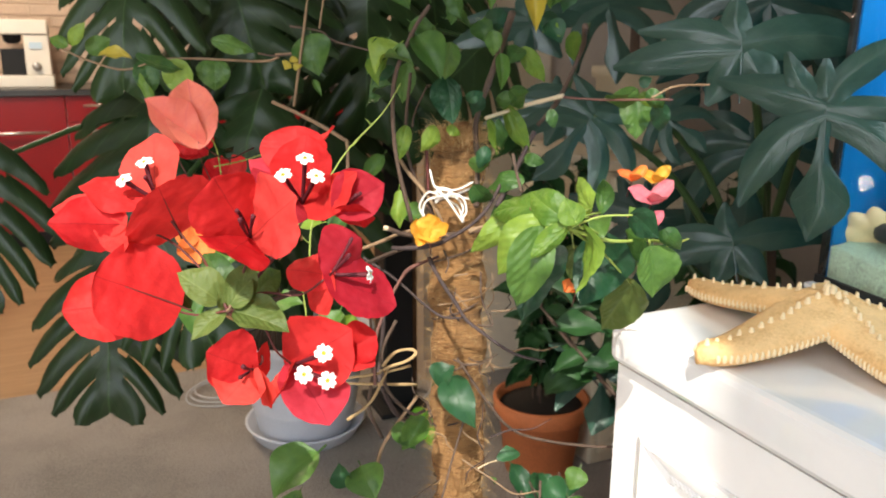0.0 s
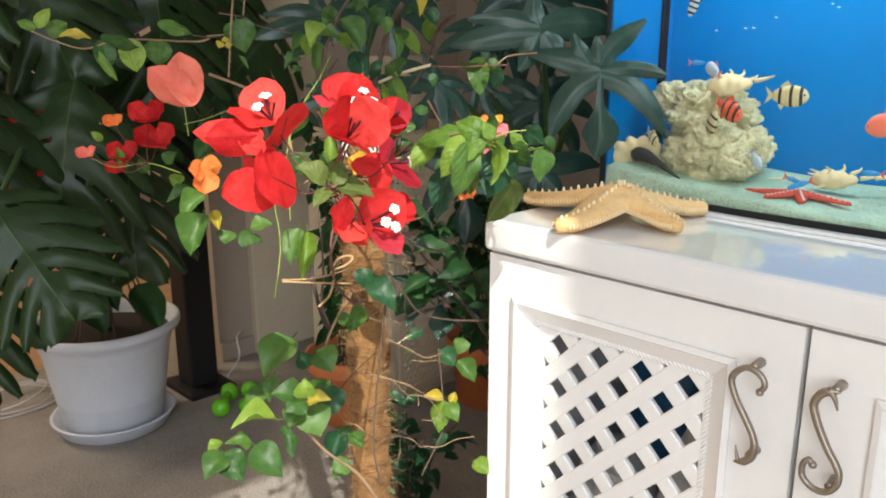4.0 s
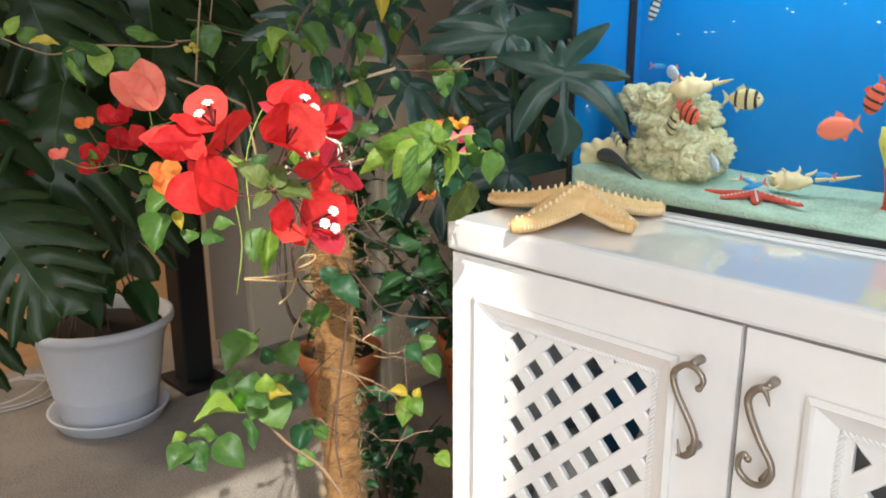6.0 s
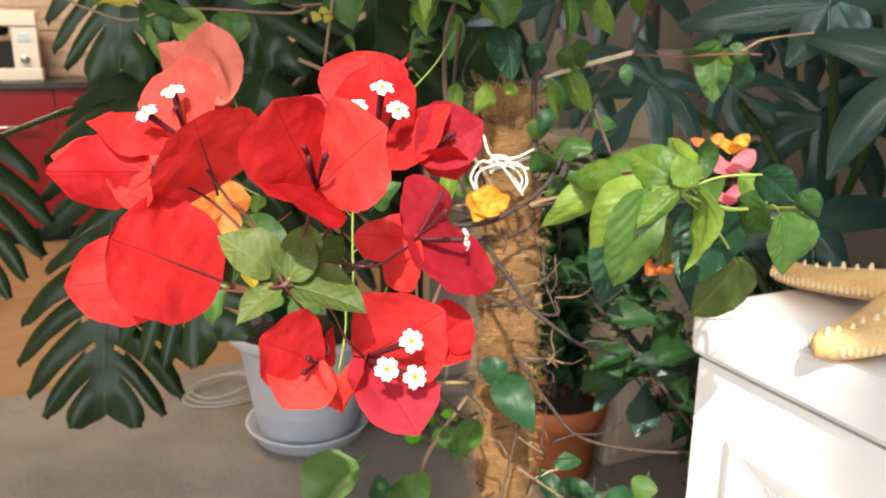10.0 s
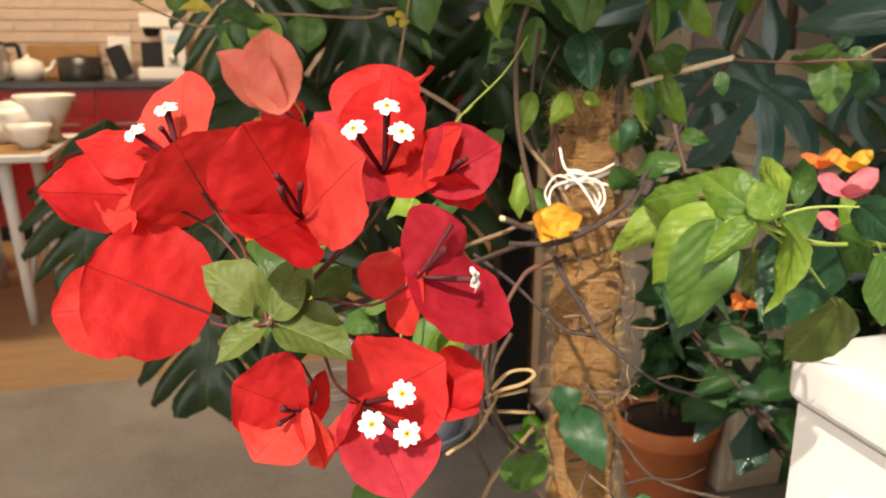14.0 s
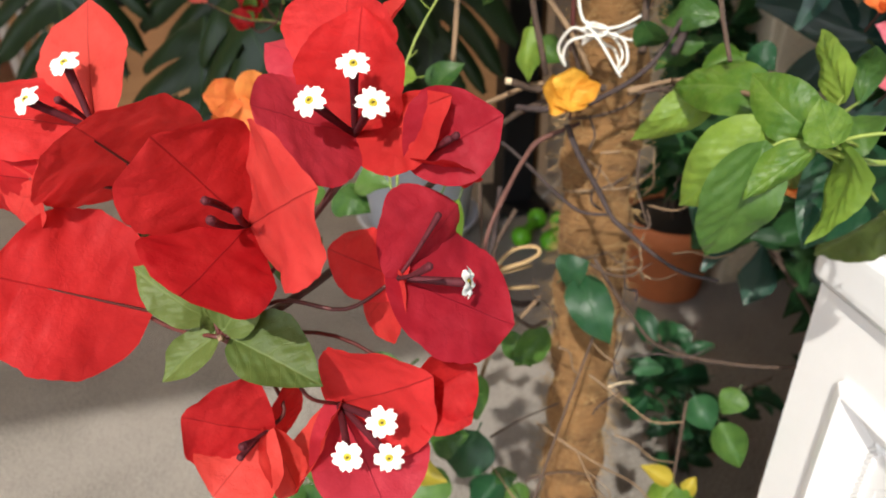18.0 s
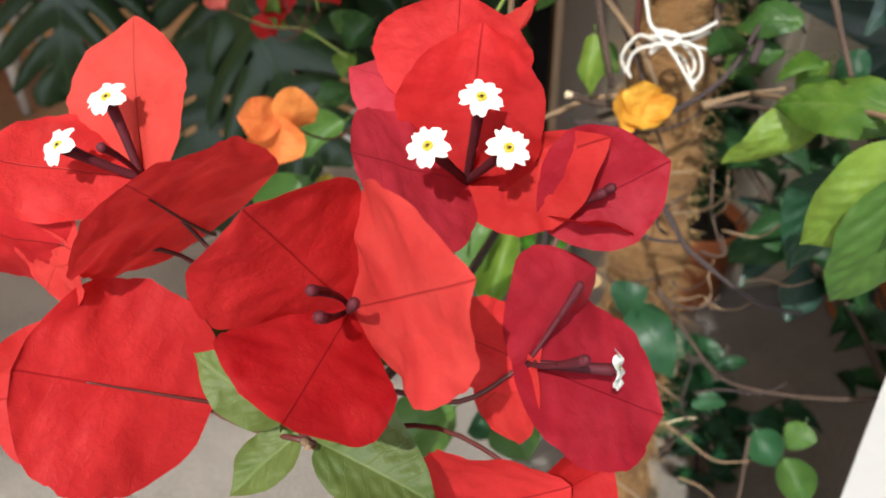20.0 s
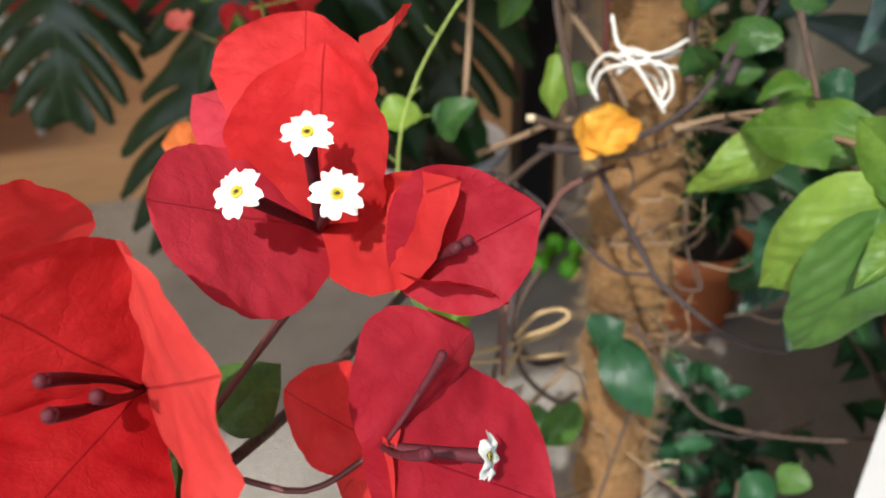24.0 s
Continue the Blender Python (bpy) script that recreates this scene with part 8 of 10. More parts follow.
part("twig", tube([(0.2601, 0.5708, 0.7082), (0.2613, 0.5856, 0.7149), (0.2476, 0.5810, 0.7297), (0.2481, 0.5844, 0.7413)], 0.0009, 0.0004, 7, 5, knots=0.3), "bark", bougainvillea, smooth=True)
part("twig", tube([(0.3039, 0.5600, 0.6769), (0.2945, 0.5599, 0.6850), (0.2915, 0.5707, 0.6859), (0.2879, 0.5763, 0.6917)], 0.0009, 0.0004, 7, 5, knots=0.3), "bark_pale", bougainvillea, smooth=True)
part("twig", tube([(0.3000, 0.5845, 0.7503), (0.3021, 0.5739, 0.7504), (0.3155, 0.5783, 0.7488), (0.3226, 0.5795, 0.7529)], 0.0005, 0.0003, 7, 5, knots=0.3), "bark", bougainvillea, smooth=True)
part("twig", tube([(0.3036, 0.5520, 0.8027), (0.3104, 0.5316, 0.8095), (0.3247, 0.5297, 0.8193), (0.3331, 0.5173, 0.8299)], 0.0007, 0.0003, 7, 5, knots=0.3), "bark_pale", bougainvillea, smooth=True)
part("twig", tube([(0.2424, 0.5010, 0.5503), (0.2402, 0.4937, 0.5656), (0.2572, 0.5128, 0.5617), (0.2479, 0.5013, 0.5815)], 0.0007, 0.0003, 7, 5, knots=0.3), "bark_pale", bougainvillea, smooth=True)
part("twig", tube([(0.2631, 0.4829, 0.5680), (0.2800, 0.4723, 0.5652), (0.2915, 0.4586, 0.5748), (0.3026, 0.4419, 0.5805)], 0.0007, 0.0005, 7, 5, knots=0.3), "bark_pale", bougainvillea, smooth=True)
part("twig", tube([(0.2753, 0.5621, 0.7611), (0.2822, 0.5495, 0.7602), (0.2902, 0.5389, 0.7645), (0.3067, 0.5437, 0.7677)], 0.0009, 0.0004, 7, 5, knots=0.3), "bark", bougainvillea, smooth=True)
part("twig", tube([(0.2717, 0.4973, 0.6081), (0.2799, 0.5070, 0.6145), (0.2719, 0.5070, 0.6287), (0.2636, 0.5173, 0.6335)], 0.0005, 0.0003, 7, 5, knots=0.3), "bark_pale", bougainvillea, smooth=True)
part("twig", tube([(0.3096, 0.5546, 0.7481), (0.3108, 0.5669, 0.7490), (0.2940, 0.5582, 0.7560), (0.2855, 0.5604, 0.7568)], 0.0009, 0.0004, 7, 5, knots=0.3), "bark_pale", bougainvillea, smooth=True)
part("twig", tube([(0.2972, 0.5398, 0.7443), (0.2990, 0.5442, 0.7488), (0.2861, 0.5347, 0.7587), (0.2958, 0.5543, 0.7568)], 0.0009, 0.0004, 7, 5, knots=0.3), "bark_dark", bougainvillea, smooth=True)
part("twig", tube([(0.2479, 0.4833, 0.5727), (0.2550, 0.4819, 0.5740), (0.2535, 0.4700, 0.5833), (0.2677, 0.4837, 0.5784)], 0.0006, 0.0003, 7, 5, knots=0.3), "bark_dark", bougainvillea, smooth=True)
part("twig", tube([(0.2594, 0.5270, 0.5823), (0.2637, 0.5194, 0.5906), (0.2782, 0.5271, 0.5901), (0.2786, 0.5143, 0.6015)], 0.0005, 0.0003, 7, 5, knots=0.3), "bark_dark", bougainvillea, smooth=True)
part("twig", tube([(0.2325, 0.5234, 0.5709), (0.2295, 0.5302, 0.5753), (0.2271, 0.5399, 0.5772), (0.2191, 0.5446, 0.5803)], 0.0005, 0.0004, 7, 5, knots=0.3), "bark_dark", bougainvillea, smooth=True)
part("twig", tube([(0.2712, 0.5175, 0.6145), (0.2752, 0.4986, 0.6192), (0.2902, 0.4949, 0.6109), (0.2964, 0.4793, 0.6158)], 0.0008, 0.0003, 7, 5, knots=0.3), "bark_pale", bougainvillea, smooth=True)
part("twig", tube([(0.3061, 0.5870, 0.8831), (0.3241, 0.6222, 0.9136), (0.3198, 0.6174, 0.9484), (0.3318, 0.6192, 0.9799), (0.3427, 0.6198, 1.0082), (0.3318, 0.5807, 1.0364)], 0.0024, 0.0030, 7, 5, knots=0.25), "bark", bougainvillea, smooth=True)
part("twig", tube([(0.3896, 0.6326, 0.9422), (0.4078, 0.6271, 0.9662), (0.4274, 0.6253, 1.0079), (0.3783, 0.5480, 1.0266)], 0.0018, 0.0024, 7, 5, knots=0.25), "bark", bougainvillea, smooth=True)
part("twig", tube([(0.3213, 0.5786, 0.8837), (0.3636, 0.6212, 0.9081), (0.3805, 0.6225, 0.9381)], 0.0026, 0.0020, 7, 5, knots=0.25), "bark_dark", bougainvillea, smooth=True)
part("twig", tube([(0.3316, 0.6225, 0.9512), (0.3767, 0.6348, 0.9600), (0.3992, 0.6072, 0.9699)], 0.0017, 0.0021, 7, 5, knots=0.25), "cut_wood", bougainvillea, smooth=True)
part("twig", tube([(0.3983, 0.6075, 0.9686), (0.4249, 0.5828, 0.9672), (0.4340, 0.5463, 0.9695), (0.4625, 0.5403, 0.9693)], 0.0010, 0.0009, 7, 5, knots=0.25), "red_bark", bougainvillea, smooth=True)
part("twig", tube([(0.4333, 0.5305, 0.9721), (0.4612, 0.5378, 0.9800), (0.4545, 0.4911, 0.9839)], 0.0010, 0.0008, 7, 5, knots=0.25), "bark_pale", bougainvillea, smooth=True)
part("twig", tube([(0.2611, 0.6161, 0.9473), (0.2803, 0.6559, 0.9569), (0.2811, 0.6328, 0.9782)], 0.0010, 0.0008, 7, 5, knots=0.25), "bark", bougainvillea, smooth=True)
part("twig", tube([(0.3458, 0.5806, 0.9020), (0.3581, 0.5896, 0.8927)], 0.0008, 0.0006, 7, 5, knots=0.25), "bark", bougainvillea, smooth=True)
foil("leaf", bougainvillea, (0.2875, 0.6075, 0.9848), (0.2878, 0.5950, 0.9496), (-0.23, -0.92, 0.32), (0.0099, 0.0157), -0.0000, (0.52, 0.90), "leaf_deep", 300, 0.0034, 0.06, 1.2)
foil("leaf", bougainvillea, (0.3120, 0.6120, 0.9145), (0.3285, 0.6046, 0.9190), (-0.30, -0.88, -0.36), (0.0078, 0.0079), -0.0010, (0.52, 0.90), "leaf_mid", 301, 0.0052, 0.06, 1.2)
foil("leaf", bougainvillea, (0.3025, 0.5836, 0.9012), (0.3222, 0.5891, 0.8863), (-0.25, -0.75, -0.61), (0.0084, 0.0106), 0.0018, (0.52, 0.90), "leaf_mid", 302, 0.0042, 0.06, 1.2)
foil("leaf", bougainvillea, (0.3448, 0.5790, 0.9015), (0.3269, 0.6065, 0.8926), (-0.76, -0.30, 0.58), (0.0082, 0.0116), -0.0028, (0.52, 0.90), "leaf_mid", 303, 0.0059, 0.06, 1.2)
foil("leaf", bougainvillea, (0.3335, 0.6200, 0.9492), (0.3425, 0.6201, 0.9180), (0.33, -0.94, 0.09), (0.0065, 0.0065), -0.0023, (0.52, 0.90), "leaf_fresh", 304, 0.0037, 0.06, 1.2)
foil("leaf", bougainvillea, (0.3381, 0.6134, 0.9494), (0.3450, 0.6194, 0.9212), (0.36, -0.93, -0.11), (0.0065, 0.0065), -0.0021, (0.52, 0.90), "leaf_mid", 305, 0.0043, 0.06, 1.2)
foil("leaf", bougainvillea, (0.3589, 0.6346, 0.9593), (0.3773, 0.6236, 0.9191), (-0.70, -0.70, -0.13), (0.0091, 0.0091), -0.0009, (0.52, 0.90), "leaf_fresh", 306, 0.0041, 0.06, 1.2)
foil("leaf", bougainvillea, (0.3490, 0.6122, 0.9750), (0.3744, 0.6345, 0.9584), (0.45, -0.80, -0.40), (0.0108, 0.0075), 0.0002, (0.52, 0.90), "leaf_mid", 307, 0.0032, 0.06, 1.2)
foil("leaf", bougainvillea, (0.3506, 0.6156, 0.9728), (0.3478, 0.6301, 0.9590), (-0.75, -0.52, -0.40), (0.0065, 0.0065), -0.0021, (0.52, 0.90), "leaf_mid", 308, 0.0059, 0.06, 1.2)
foil("leaf", bougainvillea, (0.3221, 0.6128, 0.9696), (0.3184, 0.6217, 0.9533), (-0.60, -0.75, -0.28), (0.0065, 0.0065), -0.0027, (0.52, 0.90), "leaf_deep", 309, 0.0020, 0.06, 1.2)
foil("leaf", bougainvillea, (0.3566, 0.6055, 1.0091), (0.3763, 0.6012, 0.9822), (-0.48, -0.85, -0.22), (0.0080, 0.0080), -0.0002, (0.52, 0.90), "leaf_fresh", 310, 0.0028, 0.06, 1.2)
foil("leaf", bougainvillea, (0.3508, 0.6027, 1.0098), (0.3350, 0.5900, 0.9967), (-0.08, -0.67, 0.74), (0.0082, 0.0082), 0.0011, (0.52, 0.90), "leaf_mid", 311, 0.0030, 0.06, 1.2)
foil("leaf", bougainvillea, (0.4302, 0.6357, 1.0228), (0.4383, 0.6513, 0.9971), (-0.92, -0.13, -0.37), (0.0106, 0.0106), 0.0003, (0.52, 0.90), "leaf_fresh", 312, 0.0046, 0.06, 1.2)
foil("leaf", bougainvillea, (0.4405, 0.5609, 0.9768), (0.4294, 0.5906, 0.9667), (-0.49, -0.44, -0.75), (0.0113, 0.0113), -0.0002, (0.52, 0.90), "leaf_mid", 313, 0.0059, 0.06, 1.2)
foil("leaf", bougainvillea, (0.4658, 0.5920, 0.9694), (0.4629, 0.5855, 0.9316), (-0.31, -0.93, 0.19), (0.0137, 0.0156), -0.0020, (0.52, 0.90), "leaf_mid", 314, 0.0024, 0.06, 1.2)
foil("leaf", bougainvillea, (0.4687, 0.5870, 0.9725), (0.4783, 0.5877, 0.9566), (-0.56, -0.74, -0.37), (0.0063, 0.0063), -0.0010, (0.52, 0.90), "leaf_fresh", 315, 0.0037, 0.06, 1.2)
foil("leaf", bougainvillea, (0.4553, 0.5627, 0.9758), (0.4694, 0.5598, 0.9609), (-0.47, -0.84, -0.28), (0.0071, 0.0071), -0.0029, (0.52, 0.90), "leaf_mid", 316, 0.0058, 0.06, 1.2)
foil("leaf", bougainvillea, (0.4621, 0.5783, 0.9769), (0.4721, 0.5868, 0.9861), (-0.39, -0.43, 0.82), (0.0055, 0.0055), -0.0007, (0.52, 0.90), "leaf_deep", 317, 0.0048, 0.06, 1.2)
foil("leaf", bougainvillea, (0.4700, 0.5651, 0.9644), (0.4777, 0.5718, 0.9396), (-0.57, -0.73, -0.38), (0.0085, 0.0085), 0.0005, (0.52, 0.90), "leaf_deep", 318, 0.0022, 0.06, 1.2)
foil("leaf", bougainvillea, (0.2801, 0.6140, 0.9462), (0.2676, 0.6137, 0.9267), (0.02, -1.00, -0.00), (0.0079, 0.0079), -0.0021, (0.52, 0.90), "leaf_fresh", 319, 0.0057, 0.06, 1.2)
foil("leaf", bougainvillea, (0.2586, 0.6229, 0.9459), (0.2498, 0.6226, 0.9174), (-0.35, -0.93, 0.12), (0.0070, 0.0070), -0.0008, (0.52, 0.90), "leaf_fresh", 320, 0.0045, 0.06, 1.2)
foil("leaf", bougainvillea, (0.2907, 0.6072, 1.0126), (0.2843, 0.6032, 0.9848), (-0.39, -0.89, 0.22), (0.0098, 0.0098), -0.0016, (0.52, 0.90), "leaf_mid", 321, 0.0025, 0.06, 1.2)
foil("leaf", bougainvillea, (0.2750, 0.6606, 0.9949), (0.2702, 0.6614, 0.9623), (-0.35, -0.94, 0.03), (0.0085, 0.0085), 0.0014, (0.52, 0.90), "leaf_mid", 322, 0.0053, 0.06, 1.2)
foil("leaf", bougainvillea, (0.2899, 0.6089, 0.9464), (0.2989, 0.6039, 0.9396), (-0.44, -0.89, 0.08), (0.0042, 0.0042), 0.0007, (0.52, 0.90), "leaf_fresh", 323, 0.0049, 0.06, 1.2)
foil("leaf", bougainvillea, (0.3450, 0.5758, 0.9227), (0.3580, 0.5665, 0.9189), (-0.55, -0.82, 0.12), (0.0055, 0.0055), -0.0000, (0.52, 0.90), "leaf_mid", 324, 0.0049, 0.06, 1.2)
foil("leaf", bougainvillea, (0.3626, 0.5678, 0.9612), (0.3646, 0.5654, 0.9467), (-0.57, -0.82, 0.06), (0.0050, 0.0050), -0.0002, (0.52, 0.90), "leaf_mid", 325, 0.0025, 0.06, 1.2)
foil("leaf", bougainvillea, (0.3179, 0.5934, 0.9299), (0.3114, 0.5944, 0.9126), (-0.47, -0.87, 0.13), (0.0063, 0.0063), -0.0025, (0.52, 0.90), "leaf_deep", 326, 0.0032, 0.06, 1.2)
foil("leaf", bougainvillea, (0.3042, 0.6034, 0.9691), (0.3164, 0.5968, 0.9746), (-0.48, -0.88, 0.01), (0.0050, 0.0050), 0.0013, (0.52, 0.90), "leaf_deep", 327, 0.0054, 0.06, 1.2)
part("twig", tube([(0.2497, 0.5894, 0.8738), (0.2401, 0.5992, 0.9292), (0.2399, 0.6010, 0.9829), (0.2519, 0.5920, 1.0208), (0.2630, 0.5843, 1.0408)], 0.0018, 0.0016, 7, 5, knots=0.12), "bark", bougainvillea, smooth=True)
part("twig", tube([(0.2009, 0.6086, 0.8769), (0.2174, 0.6538, 0.9262), (0.2143, 0.6625, 0.9351), (0.1902, 0.6941, 0.9513), (0.1691, 0.7165, 0.9624)], 0.0015, 0.0017, 7, 5, knots=0.12), "bark_pale", bougainvillea, smooth=True)
part("twig", tube([(0.1849, 0.7030, 0.9592), (0.1980, 0.7103, 1.0237), (0.2057, 0.7107, 1.0723), (0.2098, 0.7120, 1.1022)], 0.0012, 0.0011, 7, 5, knots=0.12), "bark_pale", bougainvillea, smooth=True)
part("twig", tube([(0.2114, 0.7091, 1.0249), (0.2200, 0.7088, 1.0726), (0.2240, 0.7101, 1.1029)], 0.0009, 0.0008, 7, 5, knots=0.12), "bark_pale", bougainvillea, smooth=True)
part("twig", tube([(0.1883, 0.7208, 1.0268), (0.2129, 0.7082, 1.0224), (0.2235, 0.7025, 1.0143), (0.2590, 0.6702, 1.0036)], 0.0009, 0.0008, 7, 5, knots=0.12), "bark", bougainvillea, smooth=True)
part("twig", tube([(0.1619, 0.7330, 1.0036), (0.1756, 0.7266, 1.0016), (0.1968, 0.7107, 1.0040)], 0.0008, 0.0008, 7, 5, knots=0.12), "bark", bougainvillea, smooth=True)
part("twig", tube([(0.1548, 0.5518, 0.8270), (0.1615, 0.5631, 0.8877), (0.1886, 0.5778, 0.9291), (0.2269, 0.5933, 0.9603), (0.2438, 0.5961, 0.9830)], 0.0007, 0.0005, 7, 5, knots=0.2), "green_stem", bougainvillea, smooth=True)
part("twig", tube([(0.1564, 0.5570, 0.8491), (0.1577, 0.5545, 0.8511), (0.1600, 0.5527, 0.8539)], 0.0004, 0.0002, 7, 5, knots=0.12), "green_stem", bougainvillea, smooth=True)
part("twig", tube([(0.1588, 0.5611, 0.8711), (0.1561, 0.5607, 0.8733), (0.1536, 0.5616, 0.8763)], 0.0004, 0.0002, 7, 5, knots=0.12), "green_stem", bougainvillea, smooth=True)
part("twig", tube([(0.1668, 0.5679, 0.8979), (0.1679, 0.5653, 0.8998), (0.1702, 0.5633, 0.9026)], 0.0004, 0.0002, 7, 5, knots=0.12), "green_stem", bougainvillea, smooth=True)
part("twig", tube([(0.1806, 0.5751, 0.9186), (0.1778, 0.5747, 0.9206), (0.1752, 0.5755, 0.9236)], 0.0004, 0.0002, 7, 5, knots=0.12), "green_stem", bougainvillea, smooth=True)
part("twig", tube([(0.2001, 0.5838, 0.9381), (0.2012, 0.5811, 0.9400), (0.2034, 0.5789, 0.9429)], 0.0004, 0.0002, 7, 5, knots=0.12), "green_stem", bougainvillea, smooth=True)
part("twig", tube([(0.2186, 0.5918, 0.9521), (0.2157, 0.5914, 0.9540), (0.2130, 0.5922, 0.9571)], 0.0004, 0.0002, 7, 5, knots=0.12), "green_stem", bougainvillea, smooth=True)
part("twig", tube([(0.1147, 0.6680, 0.9031), (0.1102, 0.6631, 0.9335), (0.0908, 0.6302, 0.9571)], 0.0006, 0.0005, 7, 5, knots=0.12), "green_stem", bougainvillea, smooth=True)
part("twig", tube([(0.1082, 0.6618, 0.9162), (0.1325, 0.6626, 0.9199), (0.1644, 0.6598, 0.9297)], 0.0006, 0.0005, 7, 5, knots=0.12), "green_stem", bougainvillea, smooth=True)
part("twig", tube([(0.1469, 0.5751, 0.7446), (0.1576, 0.5767, 0.7974), (0.1547, 0.5804, 0.8452)], 0.0007, 0.0006, 7, 5, knots=0.05), "green_stem", bougainvillea, smooth=True)
part("twig", tube([(0.1382, 0.7376, 0.8549), (0.1157, 0.7704, 0.8650), (0.0933, 0.8098, 0.8589), (0.0684, 0.8096, 0.8719)], 0.0008, 0.0005, 7, 5, knots=0.12), "green_stem", bougainvillea, smooth=True)
part("twig", tube([(0.2146, 0.7071, 1.0037), (0.1924, 0.7185, 1.0039), (0.1757, 0.7265, 1.0028)], 0.0009, 0.0009, 7, 5, knots=0.12), "bark_pale", bougainvillea, smooth=True)
part("twig", tube([(0.1783, 0.7252, 1.0003), (0.1641, 0.7317, 0.9968), (0.1109, 0.7434, 0.9989), (0.0804, 0.7440, 0.9978), (0.0516, 0.7481, 0.9897), (0.0252, 0.7512, 0.9972), (0.0052, 0.7538, 1.0065)], 0.0012, 0.0008, 7, 5, knots=0.12), "bark_pale", bougainvillea, smooth=True)
foil("leaf", bougainvillea, (0.0119, 0.7604, 1.0109), (0.0254, 0.7553, 1.0283), (-0.53, -0.83, 0.17), (0.0065, 0.0065), -0.0023, (0.52, 0.85), "leaf_fresh", 200, 0.0024, 0.05, 1.0)
foil("leaf", bougainvillea, (0.0095, 0.7573, 1.0088), (-0.0030, 0.7665, 1.0155), (-0.35, -0.82, 0.46), (0.0055, 0.0055), -0.0001, (0.52, 0.85), "leaf_fresh", 201, 0.0016, 0.05, 1.0)
foil("leaf", bougainvillea, (0.0248, 0.7671, 1.0055), (0.0436, 0.7640, 1.0151), (-0.20, -0.98, 0.08), (0.0085, 0.0085), -0.0023, (0.52, 0.85), "leaf_mid", 202, 0.0028, 0.05, 1.0)
foil("leaf", bougainvillea, (0.0339, 0.7609, 1.0014), (0.0587, 0.7460, 0.9993), (-0.26, -0.54, 0.80), (0.0070, 0.0070), 0.0019, (0.52, 0.85), "leaf_yellow", 203, 0.0024, 0.05, 1.0)
foil("leaf", bougainvillea, (0.0687, 0.7488, 0.9972), (0.0721, 0.7435, 0.9686), (-0.21, -0.97, 0.15), (0.0107, 0.0114), 0.0018, (0.52, 0.85), "leaf_mid", 204, 0.0036, 0.05, 1.0)
foil("leaf", bougainvillea, (0.0889, 0.7375, 0.9970), (0.0979, 0.7360, 0.9659), (-0.41, -0.91, -0.08), (0.0160, 0.0106), 0.0014, (0.52, 0.85), "leaf_fresh", 205, 0.0020, 0.05, 1.0)
foil("leaf", bougainvillea, (0.1264, 0.7425, 0.9977), (0.1240, 0.7403, 0.9714), (-0.18, -0.98, 0.10), (0.0135, 0.0160), 0.0006, (0.52, 0.85), "leaf_mid", 206, 0.0037, 0.05, 1.0)
foil("leaf", bougainvillea, (0.1237, 0.7308, 1.0144), (0.1578, 0.7250, 1.0046), (-0.05, -0.92, 0.39), (0.0080, 0.0080), -0.0018, (0.52, 0.85), "leaf_mid", 207, 0.0027, 0.05, 1.0)
foil("leaf", bougainvillea, (0.0621, 0.7273, 1.0018), (0.0978, 0.7252, 0.9907), (-0.27, -0.61, -0.75), (0.0090, 0.0090), -0.0023, (0.52, 0.85), "leaf_mid", 208, 0.0034, 0.05, 1.0)
foil("leaf", bougainvillea, (0.0608, 0.7458, 0.9872), (0.0750, 0.7324, 0.9571), (-0.63, -0.78, 0.05), (0.0050, 0.0050), -0.0016, (0.52, 0.85), "leaf_fresh", 209, 0.0024, 0.05, 1.0)
blade("leaf", bougainvillea, (0.1846, 0.7109, 0.9962), (0.1803, 0.7128, 0.9901), (-0.55, -0.65, 0.52), 0.0144, "leaf_yellow", 7)
blade("leaf", bougainvillea, (0.1872, 0.7095, 0.9943), (0.1949, 0.7057, 0.9930), (-0.55, -0.65, 0.52), 0.0108, "leaf_yellow", 9)
blade("leaf", bougainvillea, (0.1874, 0.7095, 0.9962), (0.1878, 0.7095, 1.0023), (-0.55, -0.65, 0.52), 0.0108, "leaf_yellow", 9)
blade("leaf", bougainvillea, (0.1248, 0.7968, 0.8501), (0.1183, 0.8023, 0.8672), (-0.52, -0.61, 0.60), 0.0180, "leaf_mid", 5)
blade("leaf", bougainvillea, (0.1367, 0.7726, 0.8622), (0.1495, 0.7673, 0.8750), (-0.52, -0.61, 0.60), 0.0216, "leaf_mid", 2)
blade("leaf", bougainvillea, (0.1457, 0.7555, 0.8500), (0.1363, 0.7529, 0.8348), (-0.55, -0.65, 0.52), 0.0204, "leaf_fresh", 3)
blade("leaf", bougainvillea, (0.1364, 0.7133, 0.8411), (0.1078, 0.7188, 0.8281), (-0.52, -0.61, 0.60), 0.0216, "leaf_mid", 7)
blade("leaf", bougainvillea, (0.1235, 0.6633, 0.8417), (0.0971, 0.6649, 0.8207), (-0.52, -0.61, 0.60), 0.0288, "leaf_mid", 8)
blade("leaf", bougainvillea, (0.0970, 0.6168, 0.8329), (0.0770, 0.6098, 0.7948), (-0.65, -0.62, 0.44), 0.0384, "leaf_mid", 8)
blade("leaf", bougainvillea, (0.1060, 0.6134, 0.8350), (0.1064, 0.6045, 0.8159), (-0.42, -0.80, 0.43), 0.0144, "leaf_yellow", 3)
